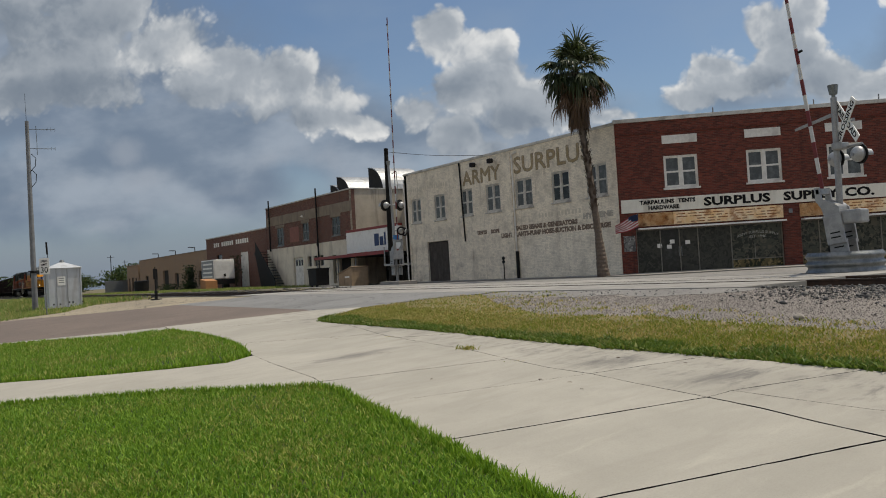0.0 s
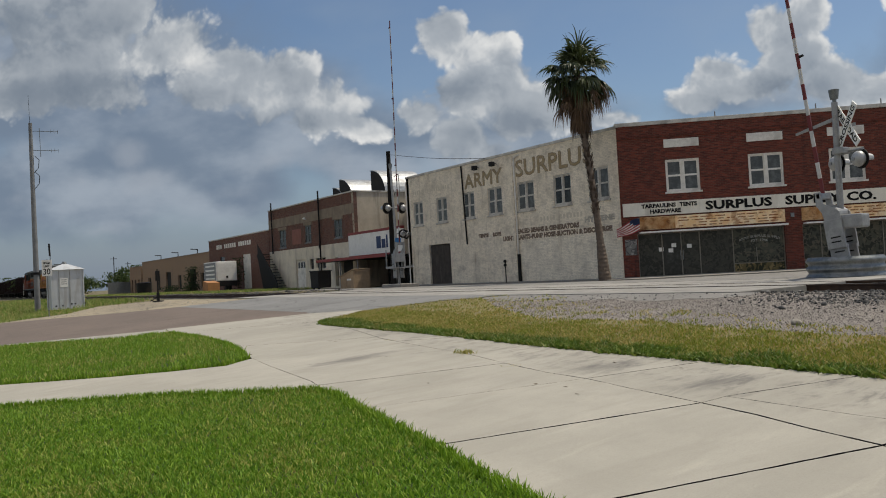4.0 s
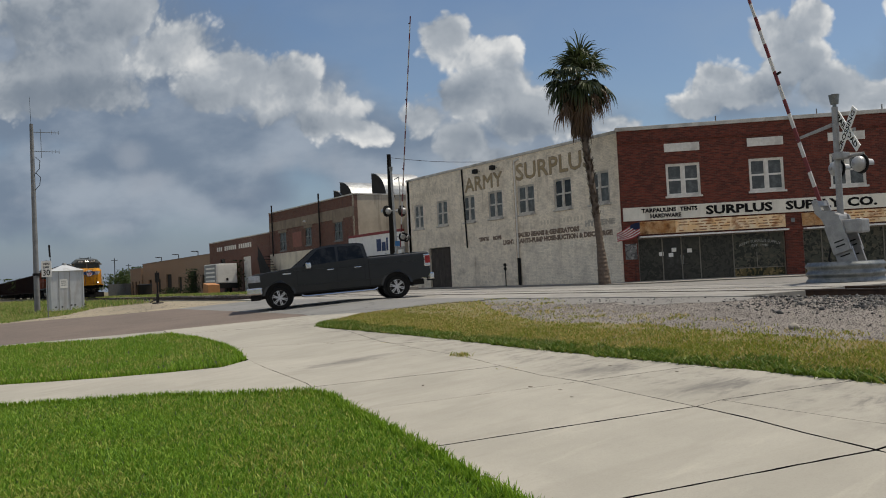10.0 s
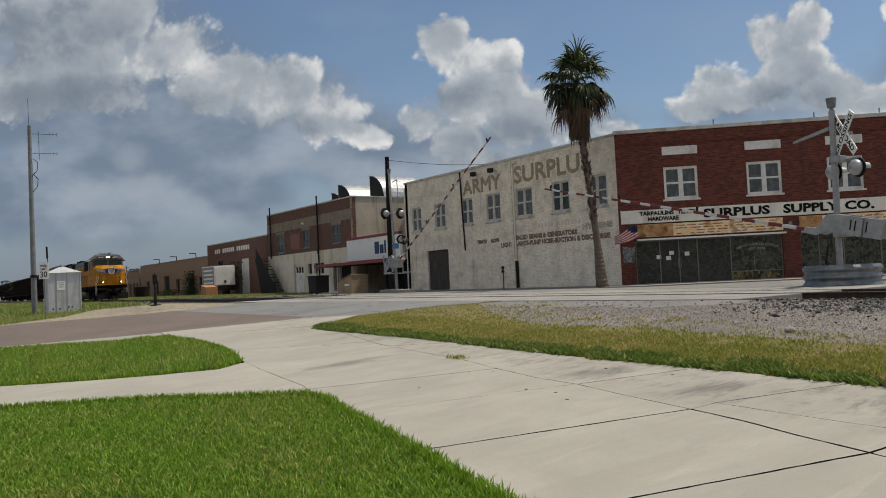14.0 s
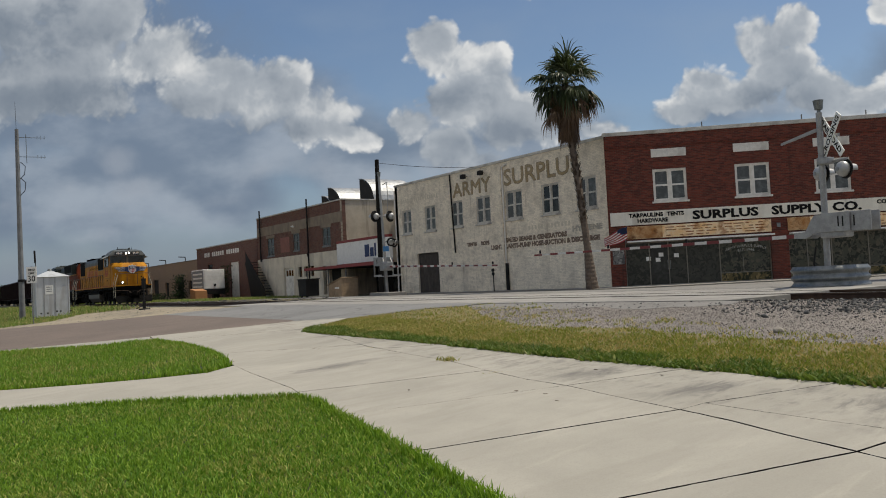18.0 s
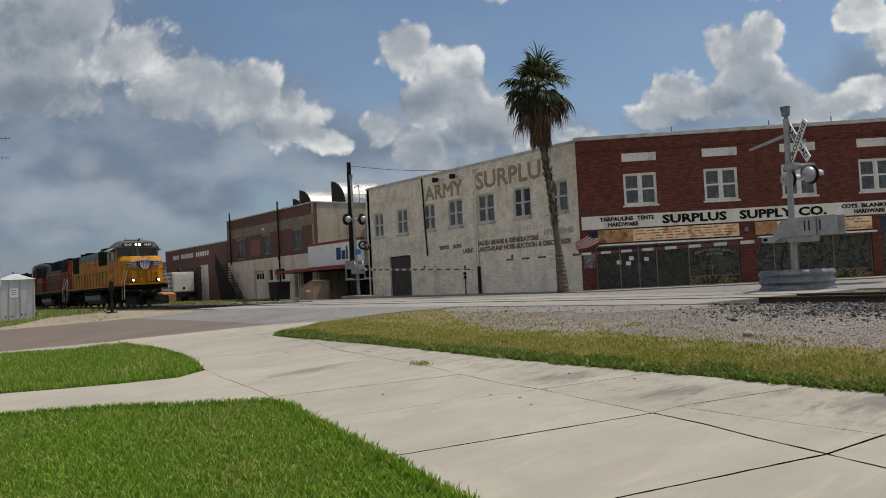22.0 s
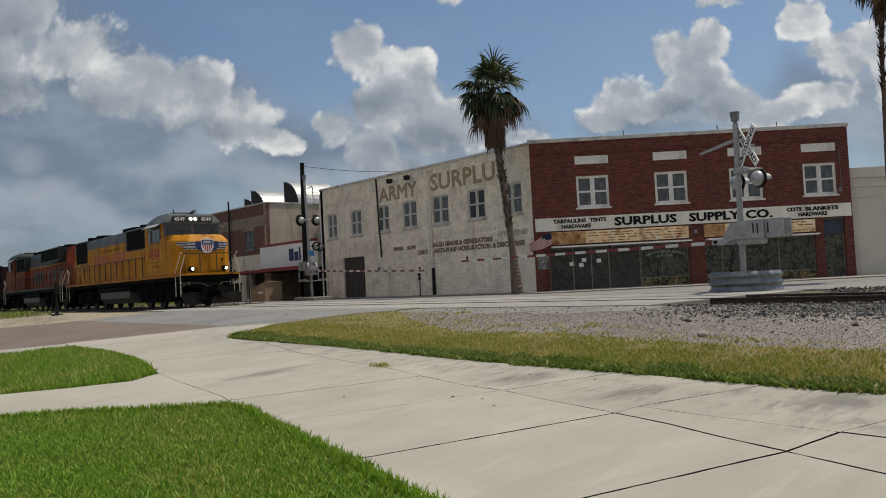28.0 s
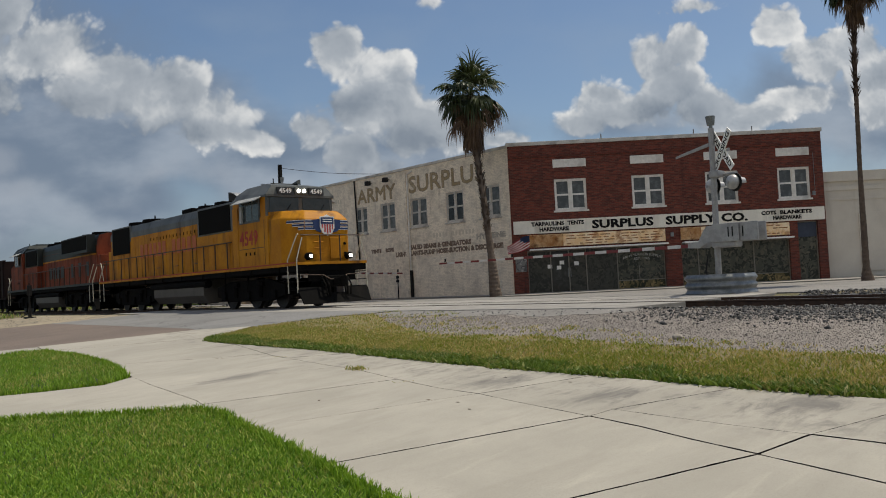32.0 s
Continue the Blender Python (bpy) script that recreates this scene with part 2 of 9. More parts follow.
def mat(name, c1, c2=None, scale=3.0, rough=0.8, metal=0.0, grain=40.0, bump=0.25, dist=0.004, stain=None, sscale=1.2, samount=0.5, streak=False, random_tint=0.0, grain_mix=0.35, **extra):
    """A surface of two tones at two scales, with stains or streaks and a fine relief."""
    c2 = c2 or tuple(x * 0.72 for x in c1)
    m, g = material(name)
    v = g.add("ShaderNodeTexCoord").outputs["Object"]
    big = g.noise(v, scale, 5.0, 0.6)
    fine = g.noise(v, grain, 3.0, 0.6)
    f = g.math("ADD", g.math("MULTIPLY", big, 1 - grain_mix), g.math("MULTIPLY", fine, grain_mix))
    c = g.mix(g.step(f, 0.36, 0.64), col(c2), col(c1))
    if stain:
        sv = g.vec("MULTIPLY", v, (1.0, 1.0, 0.16)).outputs[0] if streak else v
        sn = g.noise(sv, sscale, 6.0, 0.65, 0.4)
        c = g.mix(g.math("MULTIPLY", g.step(sn, 0.48, 0.70), samount), c, col(stain))
    if random_tint:
        r = g.add("ShaderNodeObjectInfo").outputs["Random"]
        c = g.mix(1.0, c, g.ramp(r, (0, (1 - random_tint,) * 3), (1, (1 + random_tint * 0.4,) * 3)), "MULTIPLY")
    rg = g.math("ADD", rough, g.math("MULTIPLY", g.math("SUBTRACT", fine, 0.5), 0.25), True)
    finish(g, c, rg, metal, fine, bump, dist, **extra)
    return m


def brick_mat(name, red1, red2, mortar, paint=None, paint_amount=0.0, dirt=(0.05, 0.04, 0.035), bump=0.5, wear=0.55):
    """Brickwork in the plane of local x and z; paint covers it where given, and flakes."""
    m, g = material(name)
    v = g.add("ShaderNodeTexCoord").outputs["Object"]
    s = g.add("ShaderNodeSeparateXYZ", {0: v})
    p = g.add("ShaderNodeCombineXYZ", {0: s.outputs[0], 1: s.outputs[2], 2: 0.0}).outputs[0]
    br = g.add("ShaderNodeTexBrick", {"Vector": p, "Color1": col(red1), "Color2": col(red2), "Mortar": col(mortar), "Scale": 1.0, "Mortar Size": 0.008, "Mortar Smooth": 0.3, "Bias": -0.1, "Brick Width": 0.215, "Row Height": 0.077})
    blotch = g.noise(v, 1.1, 6.0, 0.62)
    grain = g.noise(v, 60.0, 3.0, 0.6)
    course = g.noise(g.vec("MULTIPLY", v, (2.5, 2.5, 13.0)).outputs[0], 1.0, 3.0, 0.6)
    c = g.mix(g.math("MULTIPLY", g.step(course, 0.4, 0.68), 0.55), br.outputs[0], col(tuple(x * 0.62 for x in red2)))
    h = g.math("ADD", g.math("MULTIPLY", br.outputs["Fac"], -1.0), g.math("MULTIPLY", grain, 0.35))
    if paint:
        pn = g.noise(v, 0.8, 8.0, 0.7, 0.3)
        pf = g.noise(v, 5.0, 6.0, 0.7)
        k = g.math("ADD", g.math("MULTIPLY", pn, 0.6), g.math("MULTIPLY", pf, 0.4))
        tone = g.mix(g.step(blotch, 0.35, 0.7), col(paint), col(tuple(x * wear for x in paint)))
        tone = g.mix(g.math("MULTIPLY", br.outputs["Fac"], 0.3), tone, col(tuple(x * 0.42 for x in paint)))
        tone = g.mix(g.math("MULTIPLY", g.step(course, 0.45, 0.7), 0.30), tone, col(tuple(x * 0.6 for x in paint)))
        mottle = g.noise(v, 6.5, 8.0, 0.74, 0.2)
        tone = g.mix(g.math("MULTIPLY", g.step(mottle, 0.50, 0.66), 0.55), tone, col(tuple(x * 0.52 for x in paint)))
        tone = g.mix(g.math("MULTIPLY", g.step(g.noise(v, 2.3, 6.0, 0.7), 0.52, 0.72), 0.40), tone, col(dirt))
        each = g.add("ShaderNodeTexBrick", {"Vector": p, "Color1": col((0, 0, 0)), "Color2": col((1, 1, 1)), "Mortar": col((0.6, 0.6, 0.6)), "Scale": 1.0, "Mortar Size": 0.008, "Bias": -0.25, "Brick Width": 0.215, "Row Height": 0.077}).outputs[0]
        tone = g.mix(g.math("MULTIPLY", g.step(g.math("MULTIPLY", each, g.noise(v, 3.0, 5.0, 0.7)), 0.18, 0.50), 0.55), tone, col(tuple(x * 0.50 for x in paint)))
        c = g.mix(g.step(k, 1 - paint_amount - 0.06, 1 - paint_amount + 0.08), c, tone)
    streaks = g.noise(g.vec("MULTIPLY", v, (3.0, 3.0, 0.25)).outputs[0], 1.0, 6.0, 0.7, 0.5)
    c = g.mix(g.math("MULTIPLY", g.step(streaks, 0.52, 0.75), 0.55), c, col(dirt))
    c = g.mix(g.math("MULTIPLY", g.step(blotch, 0.5, 0.8), 0.3), c, col(dirt))
    finish(g, c, 0.9, 0.0, h, bump, 0.006)
    return m


def ground_mat(name, c1, c2, c3, scale, fine, bump=0.6, dist=0.02, patch=0.35):
    m, g = material(name)
    v = g.add("ShaderNodeTexCoord").outputs["Object"]
    a, b, d = g.noise(v, scale, 6.0, 0.65), g.noise(v, fine, 4.0, 0.7), g.noise(v, patch, 5.0, 0.6)
    c = g.mix(g.step(b, 0.35, 0.68), col(c2), col(c1))
    c = g.mix(g.math("MULTIPLY", g.step(a, 0.45, 0.7), 0.7), c, col(c3))
    c = g.mix(g.math("MULTIPLY", g.step(d, 0.42, 0.62), 0.45), c, col(tuple(x * 1.25 for x in c1)))
    finish(g, c, 0.95, 0.0, b, bump, dist)
    return m


def blade_mat(name, c1, c2, dry, dry_amount, rough=0.55):
    m, g = material(name)
    geo = g.add("ShaderNodeNewGeometry")
    v = g.add("ShaderNodeTexCoord").outputs["Object"]
    r = geo.outputs["Random Per Island"]
    big = g.noise(v, 0.9, 4.0, 0.6)
    c = g.mix(r, col(c1), col(c2))
    k = g.math("ADD", g.math("MULTIPLY", r, 0.45), g.math("MULTIPLY", big, 0.75))
    c = g.mix(g.step(k, 1.0 - dry_amount - 0.12, 1.0 - dry_amount + 0.12), c, col(dry))
    b = g.add("ShaderNodeBsdfPrincipled", {"Base Color": c, "Roughness": rough, "Specular IOR Level": 0.25})
    tr = g.add("ShaderNodeBsdfTranslucent", {"Color": c})
    mx = g.add("ShaderNodeMixShader", {0: 0.35, 1: b.outputs[0], 2: tr.outputs[0]})
    g.add("ShaderNodeOutputMaterial", {"Surface": mx.outputs[0]})
    return m


def concrete_mat():
    m, g = material("driveway concrete")
    v = g.add("ShaderNodeTexCoord").outputs["Object"]
    r = g.add("ShaderNodeObjectInfo").outputs["Random"]
    a = g.noise(v, 0.7, 6.0, 0.62, 0.4)
    f = g.noise(v, 70.0, 4.0, 0.7)
    # sweeps of the float, across the drive
    sweep = g.noise(g.vec("MULTIPLY", v, (0.9, 3.6, 1.0)).outputs[0], 1.0, 5.0, 0.6, 0.8)
    brush = g.noise(g.vec("MULTIPLY", v, (1.7, 4.6, 1.0)).outputs[0], 1.0, 7.0, 0.72, 0.9)
    spot = g.noise(v, 2.6, 6.0, 0.75)
    c = g.mix(g.step(a, 0.3, 0.7), col((0.352, 0.330, 0.280)), col((0.425, 0.398, 0.339)))
    c = g.mix(g.math("MULTIPLY", g.step(sweep, 0.46, 0.68), 0.42), c, col((0.315, 0.292, 0.245)))
    c = g.mix(g.math("MULTIPLY", g.step(sweep, 0.42, 0.26), 0.35), c, col((0.51, 0.475, 0.395)))
    c = g.mix(g.math("MULTIPLY", g.step(f, 0.4, 0.75), 0.30), c, col((0.24, 0.225, 0.195)))
    speck = g.noise(v, 260.0, 2.0, 0.6)
    c = g.mix(g.math("MULTIPLY", g.step(speck, 0.55, 0.72), 0.30), c, col((0.18, 0.168, 0.15)))
    # grime and algae on the strip beside the verge, worst in two old puddle marks
    s = g.add("ShaderNodeSeparateXYZ", {0: v})
    edge = g.step(g.math("SUBTRACT", s.outputs[0], g.math("MULTIPLY", s.outputs[1], 0.13)), 4.55, 5.5)
    puddle = None
    for cx, cy, rx, ry in ((5.95, 4.75, 0.75, 0.45), (5.25, 10.3, 1.1, 0.35), (6.2, 6.3, 0.6, 0.5), (6.3, 3.0, 0.6, 0.5)):
        q = g.add("ShaderNodeMapping", {"Vector": v, "Location": (cx, cy, 0), "Scale": (rx, ry, 1000.0)}, vector_type="TEXTURE").outputs[0]
        k = g.math("SUBTRACT", 1.0, g.vec("LENGTH", g.vec("MULTIPLY", q, (1, 1, 0)).outputs[0]).outputs["Value"])
        puddle = k if puddle is None else g.math("MAXIMUM", puddle, k)
    mark = g.step(g.math("ADD", puddle, g.math("MULTIPLY", g.math("SUBTRACT", brush, 0.5), 2.2)), 0.0, 1.0)
    dirt = g.math("MULTIPLY", g.step(g.math("ADD", g.math("MULTIPLY", brush, 0.5), g.math("MULTIPLY", spot, 0.5)), 0.46, 0.64), g.math("ADD", 0.07, g.math("MULTIPLY", edge, 0.60)))
    c = g.mix(dirt, c, col((0.135, 0.125, 0.113)))
    c = g.mix(g.math("MULTIPLY", mark, 0.68), c, col((0.12, 0.112, 0.103)))
    c = g.mix(1.0, c, g.ramp(r, (0, (0.93,) * 3), (1, (1.03,) * 3)), "MULTIPLY")
    finish(g, c, 0.88, 0.0, f, 0.25, 0.003)
    return m


def asphalt_mat(name, c1, c2, seam, cracked=0.5):
    m, g = material(name)
    v = g.add("ShaderNodeTexCoord").outputs["Object"]
    a, f = g.noise(v, 0.5, 6.0, 0.65, 0.3), g.noise(v, 90.0, 3.0, 0.7)
    along = g.noise(g.vec("MULTIPLY", v, (0.25, 1.6, 1.0)).outputs[0], 1.0, 5.0, 0.65)
    c = g.mix(g.step(a, 0.3, 0.7), col(c2), col(c1))
    c = g.mix(g.math("MULTIPLY", g.step(along, 0.5, 0.72), 0.45), c, col(seam))
    c = g.mix(g.math("MULTIPLY", g.step(f, 0.5, 0.8), 0.4), c, col(tuple(x * 1.6 for x in c1)))
    crack = g.add("ShaderNodeTexVoronoi", {"Vector": g.vec("ADD", v, g.add("ShaderNodeTexNoise", {"Vector": v, "Scale": 1.5}).outputs["Color"]).outputs[0], "Scale": 0.35}, feature="DISTANCE_TO_EDGE").outputs["Distance"]
    c = g.mix(g.math("MULTIPLY", g.step(crack, 0.012, 0.002), cracked), c, col((0.03, 0.028, 0.026)))
    finish(g, c, 0.9, 0.0, f, 0.5, 0.006)
    return m


def glass_mat(name, tint, rough=0.08):
    m, g = material(name)
    v = g.add("ShaderNodeTexCoord").outputs["Object"]
    dirt = g.noise(v, 3.0, 5.0, 0.65)
    c = g.mix(g.step(dirt, 0.4, 0.75), col(tint), col(tuple(x * 1.8 + 0.02 for x in tint)))
    finish(g, c, g.math("ADD", rough, g.math("MULTIPLY", dirt, 0.15)), 0.0, None, **{"Specular IOR Level": 0.35})
    return m


def glow_mat(name, c, power):
    m, g = material(name)
    finish(g, col(c), 0.3, 0.0, None, **{"Emission Color": col(c), "Emission Strength": power})
    return m


RED_BRICK = brick_mat("red face brick", (0.215, 0.047, 0.028), (0.075, 0.022, 0.015), (0.15, 0.082, 0.062), dirt=(0.045, 0.023, 0.018))
WHITE_BRICK = brick_mat("white painted brick", (0.30, 0.16, 0.11), (0.22, 0.12, 0.09), (0.30, 0.27, 0.24), (0.965, 0.865, 0.70), 0.77, dirt=(0.25, 0.185, 0.125), wear=0.76)
WHITE_LOW = brick_mat("newer white paint on brick", (0.42, 0.36, 0.30), (0.36, 0.31, 0.26), (0.34, 0.31, 0.28), (0.97, 0.88, 0.72), 0.84, dirt=(0.36, 0.29, 0.21), wear=0.80)
TAN_BRICK = brick_mat("worn red brick", (0.20, 0.082, 0.055), (0.11, 0.048, 0.036), (0.20, 0.16, 0.13), dirt=(0.06, 0.045, 0.038))
TAN_WALL = brick_mat("tan brick", (0.40, 0.265, 0.165), (0.32, 0.215, 0.14), (0.26, 0.20, 0.16), dirt=(0.14, 0.11, 0.09))
CREAM = mat("cream painted stucco", (0.66, 0.61, 0.52), (0.58, 0.53, 0.45), 0.8, 0.85, stain=(0.40, 0.36, 0.30), streak=True, samount=0.35)
STUCCO = mat("stained tan stucco", (0.56, 0.49, 0.38), (0.42, 0.36, 0.28), 0.9, 0.92, stain=(0.20, 0.165, 0.13), streak=True, samount=0.7, sscale=1.6)
STUCCO_LOW = mat("cream stained render", (0.80, 0.72, 0.58), (0.64, 0.57, 0.455), 0.9, 0.92, stain=(0.30, 0.25, 0.20), streak=True, samount=0.5, sscale=1.4)
FRIEZE = mat("weathered brown stucco band", (0.30, 0.245, 0.185), (0.22, 0.175, 0.13), 1.2, 0.92, stain=(0.12, 0.10, 0.08), streak=True, samount=0.5)
WHITE_PAINT = mat("white sign paint", (0.90, 0.86, 0.75), (0.76, 0.72, 0.62), 1.2, 0.6, stain=(0.40, 0.36, 0.29), streak=True, samount=0.55)
OLD_WHITE = mat("chalky white frame", (0.84, 0.81, 0.75), (0.70, 0.67, 0.61), 5.0, 0.7, stain=(0.3, 0.28, 0.25), samount=0.4)
RUST_DARK = mat("deeply rusted sign sheet", (0.62, 0.40, 0.20), (0.36, 0.15, 0.04), 2.6, 0.9, 0.0, stain=(0.13, 0.045, 0.015), sscale=3.0, samount=0.95)
RUST_SIGN = mat("rusted sign sheet", (0.95, 0.80, 0.56), (0.88, 0.56, 0.26), 2.2, 0.85, 0.0, stain=(0.34, 0.10, 0.02), sscale=1.6, samount=0.95)
BLACK = mat("black paint", (0.010, 0.010, 0.010), (0.016, 0.015, 0.014), 6, 0.8, **{"Specular IOR Level": 0.15})
GHOST = mat("faded ochre lettering", (0.38, 0.29, 0.16), (0.29, 0.22, 0.125), 3.0, 0.9, stain=(0.55, 0.49, 0.39), sscale=4.0, samount=0.5)
GHOST_EDGE = mat("faded dark letter edge", (0.20, 0.16, 0.115), (0.29, 0.24, 0.18), 3.0, 0.9, stain=(0.60, 0.53, 0.43), sscale=5.0, samount=0.6)
GHOST_RED = mat("faded brown lettering", (0.15, 0.105, 0.078), (0.22, 0.16, 0.12), 3.0, 0.9, stain=(0.62, 0.53, 0.41), sscale=5.0, samount=0.6)
PARAPET = mat("weathered metal coping", (0.66, 0.64, 0.59), (0.46, 0.44, 0.40), 2.0, 0.7, 0.0, stain=(0.16, 0.15, 0.14), samount=0.5)
ROOF_TAR = mat("roof felt", (0.16, 0.155, 0.15), (0.11, 0.105, 0.10), 0.6, 0.95)
WIN_GLASS = glass_mat("dusty window glass", (0.075, 0.08, 0.08))
DARK_GLASS = glass_mat("dark window glass", (0.012, 0.013, 0.014))
SHOP_GLASS = glass_mat("grimy shop glass", (0.030, 0.030, 0.025), 0.12)
# near-black set into openings: the unlit inside is put into the colour
DARK_INSIDE = mat("near-black for unlit interior", (0.02, 0.019, 0.018), (0.03, 0.028, 0.026), 2, 0.95)
WOOD_DARK = mat("old dark boards", (0.075, 0.062, 0.052), (0.045, 0.038, 0.033), 4, 0.9, stain=(0.12, 0.105, 0.09), streak=True, sscale=6)
WOOD_BOX = mat("plywood", (0.38, 0.275, 0.175), (0.28, 0.20, 0.125), 4, 0.85, stain=(0.2, 0.13, 0.08), streak=True)
SHEET = mat("bright corrugated sheet", (0.42, 0.435, 0.45), (0.26, 0.27, 0.285), 3, 0.55, 0.6, stain=(0.16, 0.15, 0.14), sscale=1.5, samount=0.6, bump=0.1)
GALV = mat("galvanised steel", (0.27, 0.285, 0.285), (0.14, 0.15, 0.152), 5, 0.46, 0.7, bump=0.12, stain=(0.25, 0.25, 0.25), samount=0.35)
ALU = mat("silver painted steel", (0.38, 0.38, 0.375), (0.27, 0.27, 0.27), 5, 0.5, 0.35, bump=0.1, stain=(0.22, 0.21, 0.20), streak=True, samount=0.4)
GREY_SHED = mat("light grey painted steel", (0.56, 0.58, 0.60), (0.48, 0.50, 0.52), 2, 0.5, 0.1, stain=(0.22, 0.17, 0.13), streak=True, sscale=2.2, samount=0.35)
POLE_GREY = mat("weathered grey pole", (0.22, 0.225, 0.23), (0.15, 0.155, 0.16), 3, 0.7, stain=(0.09, 0.09, 0.09), streak=True)
DARK_POLE = mat("creosoted pole", (0.012, 0.011, 0.010), (0.02, 0.018, 0.016), 5, 0.9, streak=True, stain=(0.035, 0.03, 0.026), **{"Specular IOR Level": 0.15})
STEEL_DARK = mat("black equipment steel", (0.010, 0.010, 0.0105), (0.016, 0.0155, 0.015), 6, 0.65, 0.0, stain=(0.03, 0.025, 0.021), samount=0.5, **{"Specular IOR Level": 0.2})
RUST_RAIL = mat("rusty rail side", (0.085, 0.05, 0.035), (0.05, 0.033, 0.026), 8, 0.8, 0.3)
RAIL_TOP = mat("worn rail head", (0.42, 0.40, 0.38), (0.30, 0.28, 0.26), 10, 0.35, 0.9, bump=0.05)
TIE = mat("creosoted tie", (0.05, 0.041, 0.034), (0.032, 0.027, 0.023), 6, 0.9, random_tint=0.3)
CONCRETE = concrete_mat()
CONCRETE_OLD = mat("old concrete", (0.30, 0.28, 0.25), (0.225, 0.21, 0.19), 1.2, 0.9, stain=(0.22, 0.205, 0.185), samount=0.5, sscale=1.6)
GREY_ROAD = asphalt_mat("worn grey asphalt", (0.215, 0.212, 0.207), (0.168, 0.166, 0.162), (0.115, 0.113, 0.11))
BROWN_ROAD = asphalt_mat("brown chip seal", (0.172, 0.134, 0.110), (0.135, 0.106, 0.088), (0.100, 0.080, 0.068), 0.2)
SOIL = ground_mat("dry grass soil", (0.17, 0.135, 0.075), (0.10, 0.09, 0.045), (0.075, 0.10, 0.03), 0.6, 14)
# kept dark: the shade between the blades is put into the turf's colour
TURF = ground_mat("turf darkened under blades", (0.028, 0.046, 0.010), (0.013, 0.022, 0.006), (0.10, 0.09, 0.03), 1.4, 30)
VERGE_SOIL = ground_mat("dry verge soil", (0.20, 0.165, 0.07), (0.12, 0.105, 0.04), (0.24, 0.18, 0.10), 1.6, 30)
DIRT = ground_mat("gravelly dirt", (0.27, 0.238, 0.21), (0.185, 0.164, 0.146), (0.15, 0.135, 0.123), 1.2, 34)
STONES = None
SAND = ground_mat("sandy shoulder", (0.33, 0.28, 0.195), (0.24, 0.205, 0.152), (0.17, 0.15, 0.12), 0.9, 18)
RED_PAINT = mat("red enamel", (0.26, 0.03, 0.026), (0.20, 0.028, 0.025), 4, 0.5)
WHITE_ENAMEL = mat("white enamel", (0.88, 0.87, 0.83), (0.80, 0.79, 0.75), 4, 0.5, stain=(0.45, 0.43, 0.4), samount=0.25)
BLUE_PAINT = mat("dark blue paint", (0.012, 0.035, 0.13), (0.012, 0.03, 0.10), 4, 0.5)

# ---------------------------------------------------------------- mesh helpers
def bm_new():
    return bmesh.new()


def put_mesh(name, bm, material_, parent=None, label="", smooth=False):
    me = bpy.data.meshes.new(name)
    bmesh.ops.recalc_face_normals(bm, faces=bm.faces[:])
    if smooth:
        for f in bm.faces:
            f.smooth = True
    bm.to_mesh(me)
    bm.free()
    for m in (material_ if isinstance(material_, (list, tuple)) else [material_]):
        me.materials.append(m)
    ob = new(name, me)
    if parent is not None:
        ob.parent = parent
    if label:
        ob["label"] = label
    return ob


def part(name, bm, material_, parent, label="", smooth=False):
    return put_mesh(name, bm, material_, parent, label, smooth)


def empty(name, m, label="", category="", group="", kind=""):
    ob = new(name)
    ob.empty_display_size = 0.3
    ob.matrix_world = m
    return tagged(ob, label, category, group, kind)


def add_box(bm, x0, y0, z0, x1, y1, z1, bevel=0.0, mi=0):
    m = Matrix.LocRotScale(((x0 + x1) / 2, (y0 + y1) / 2, (z0 + z1) / 2), None, (abs(x1 - x0), abs(y1 - y0), abs(z1 - z0)))
    r = bmesh.ops.create_cube(bm, size=1.0, matrix=m)
    fs = {f for v in r["verts"] for f in v.link_faces}
    for f in fs:
        f.material_index = mi
    if bevel > 0:
        es = list({e for v in r["verts"] for e in v.link_edges})
        bmesh.ops.bevel(bm, geom=es, offset=min(bevel, 0.45 * min(abs(x1 - x0), abs(y1 - y0), abs(z1 - z0))), segments=2, affect="EDGES", profile=0.6)
    return bm


def box(x0, y0, z0, x1, y1, z1, bevel=0.0):
    return add_box(bm_new(), x0, y0, z0, x1, y1, z1, bevel)


def add_cyl(bm, a, b, r1, r2=None, n=12, caps=True):
    a, b = Vector(a), Vector(b)
    d = b - a
    m = Matrix.Translation((a + b) / 2) @ d.to_track_quat("Z", "Y").to_matrix().to_4x4()
    bmesh.ops.create_cone(bm, cap_ends=caps, segments=n, radius1=r1, radius2=r1 if r2 is None else r2, depth=d.length, matrix=m)
    return bm


def cyl(a, b, r1, r2=None, n=12):
    return add_cyl(bm_new(), a, b, r1, r2, n)


def add_tube(bm, pts, r, n=8):
    for a, b in zip(pts[:-1], pts[1:]):
        add_cyl(bm, a, b, r, None, n)
    for p in pts[1:-1]:
        bmesh.ops.create_icosphere(bm, subdivisions=1, radius=r * 1.02, matrix=Matrix.Translation(p))
    return bm


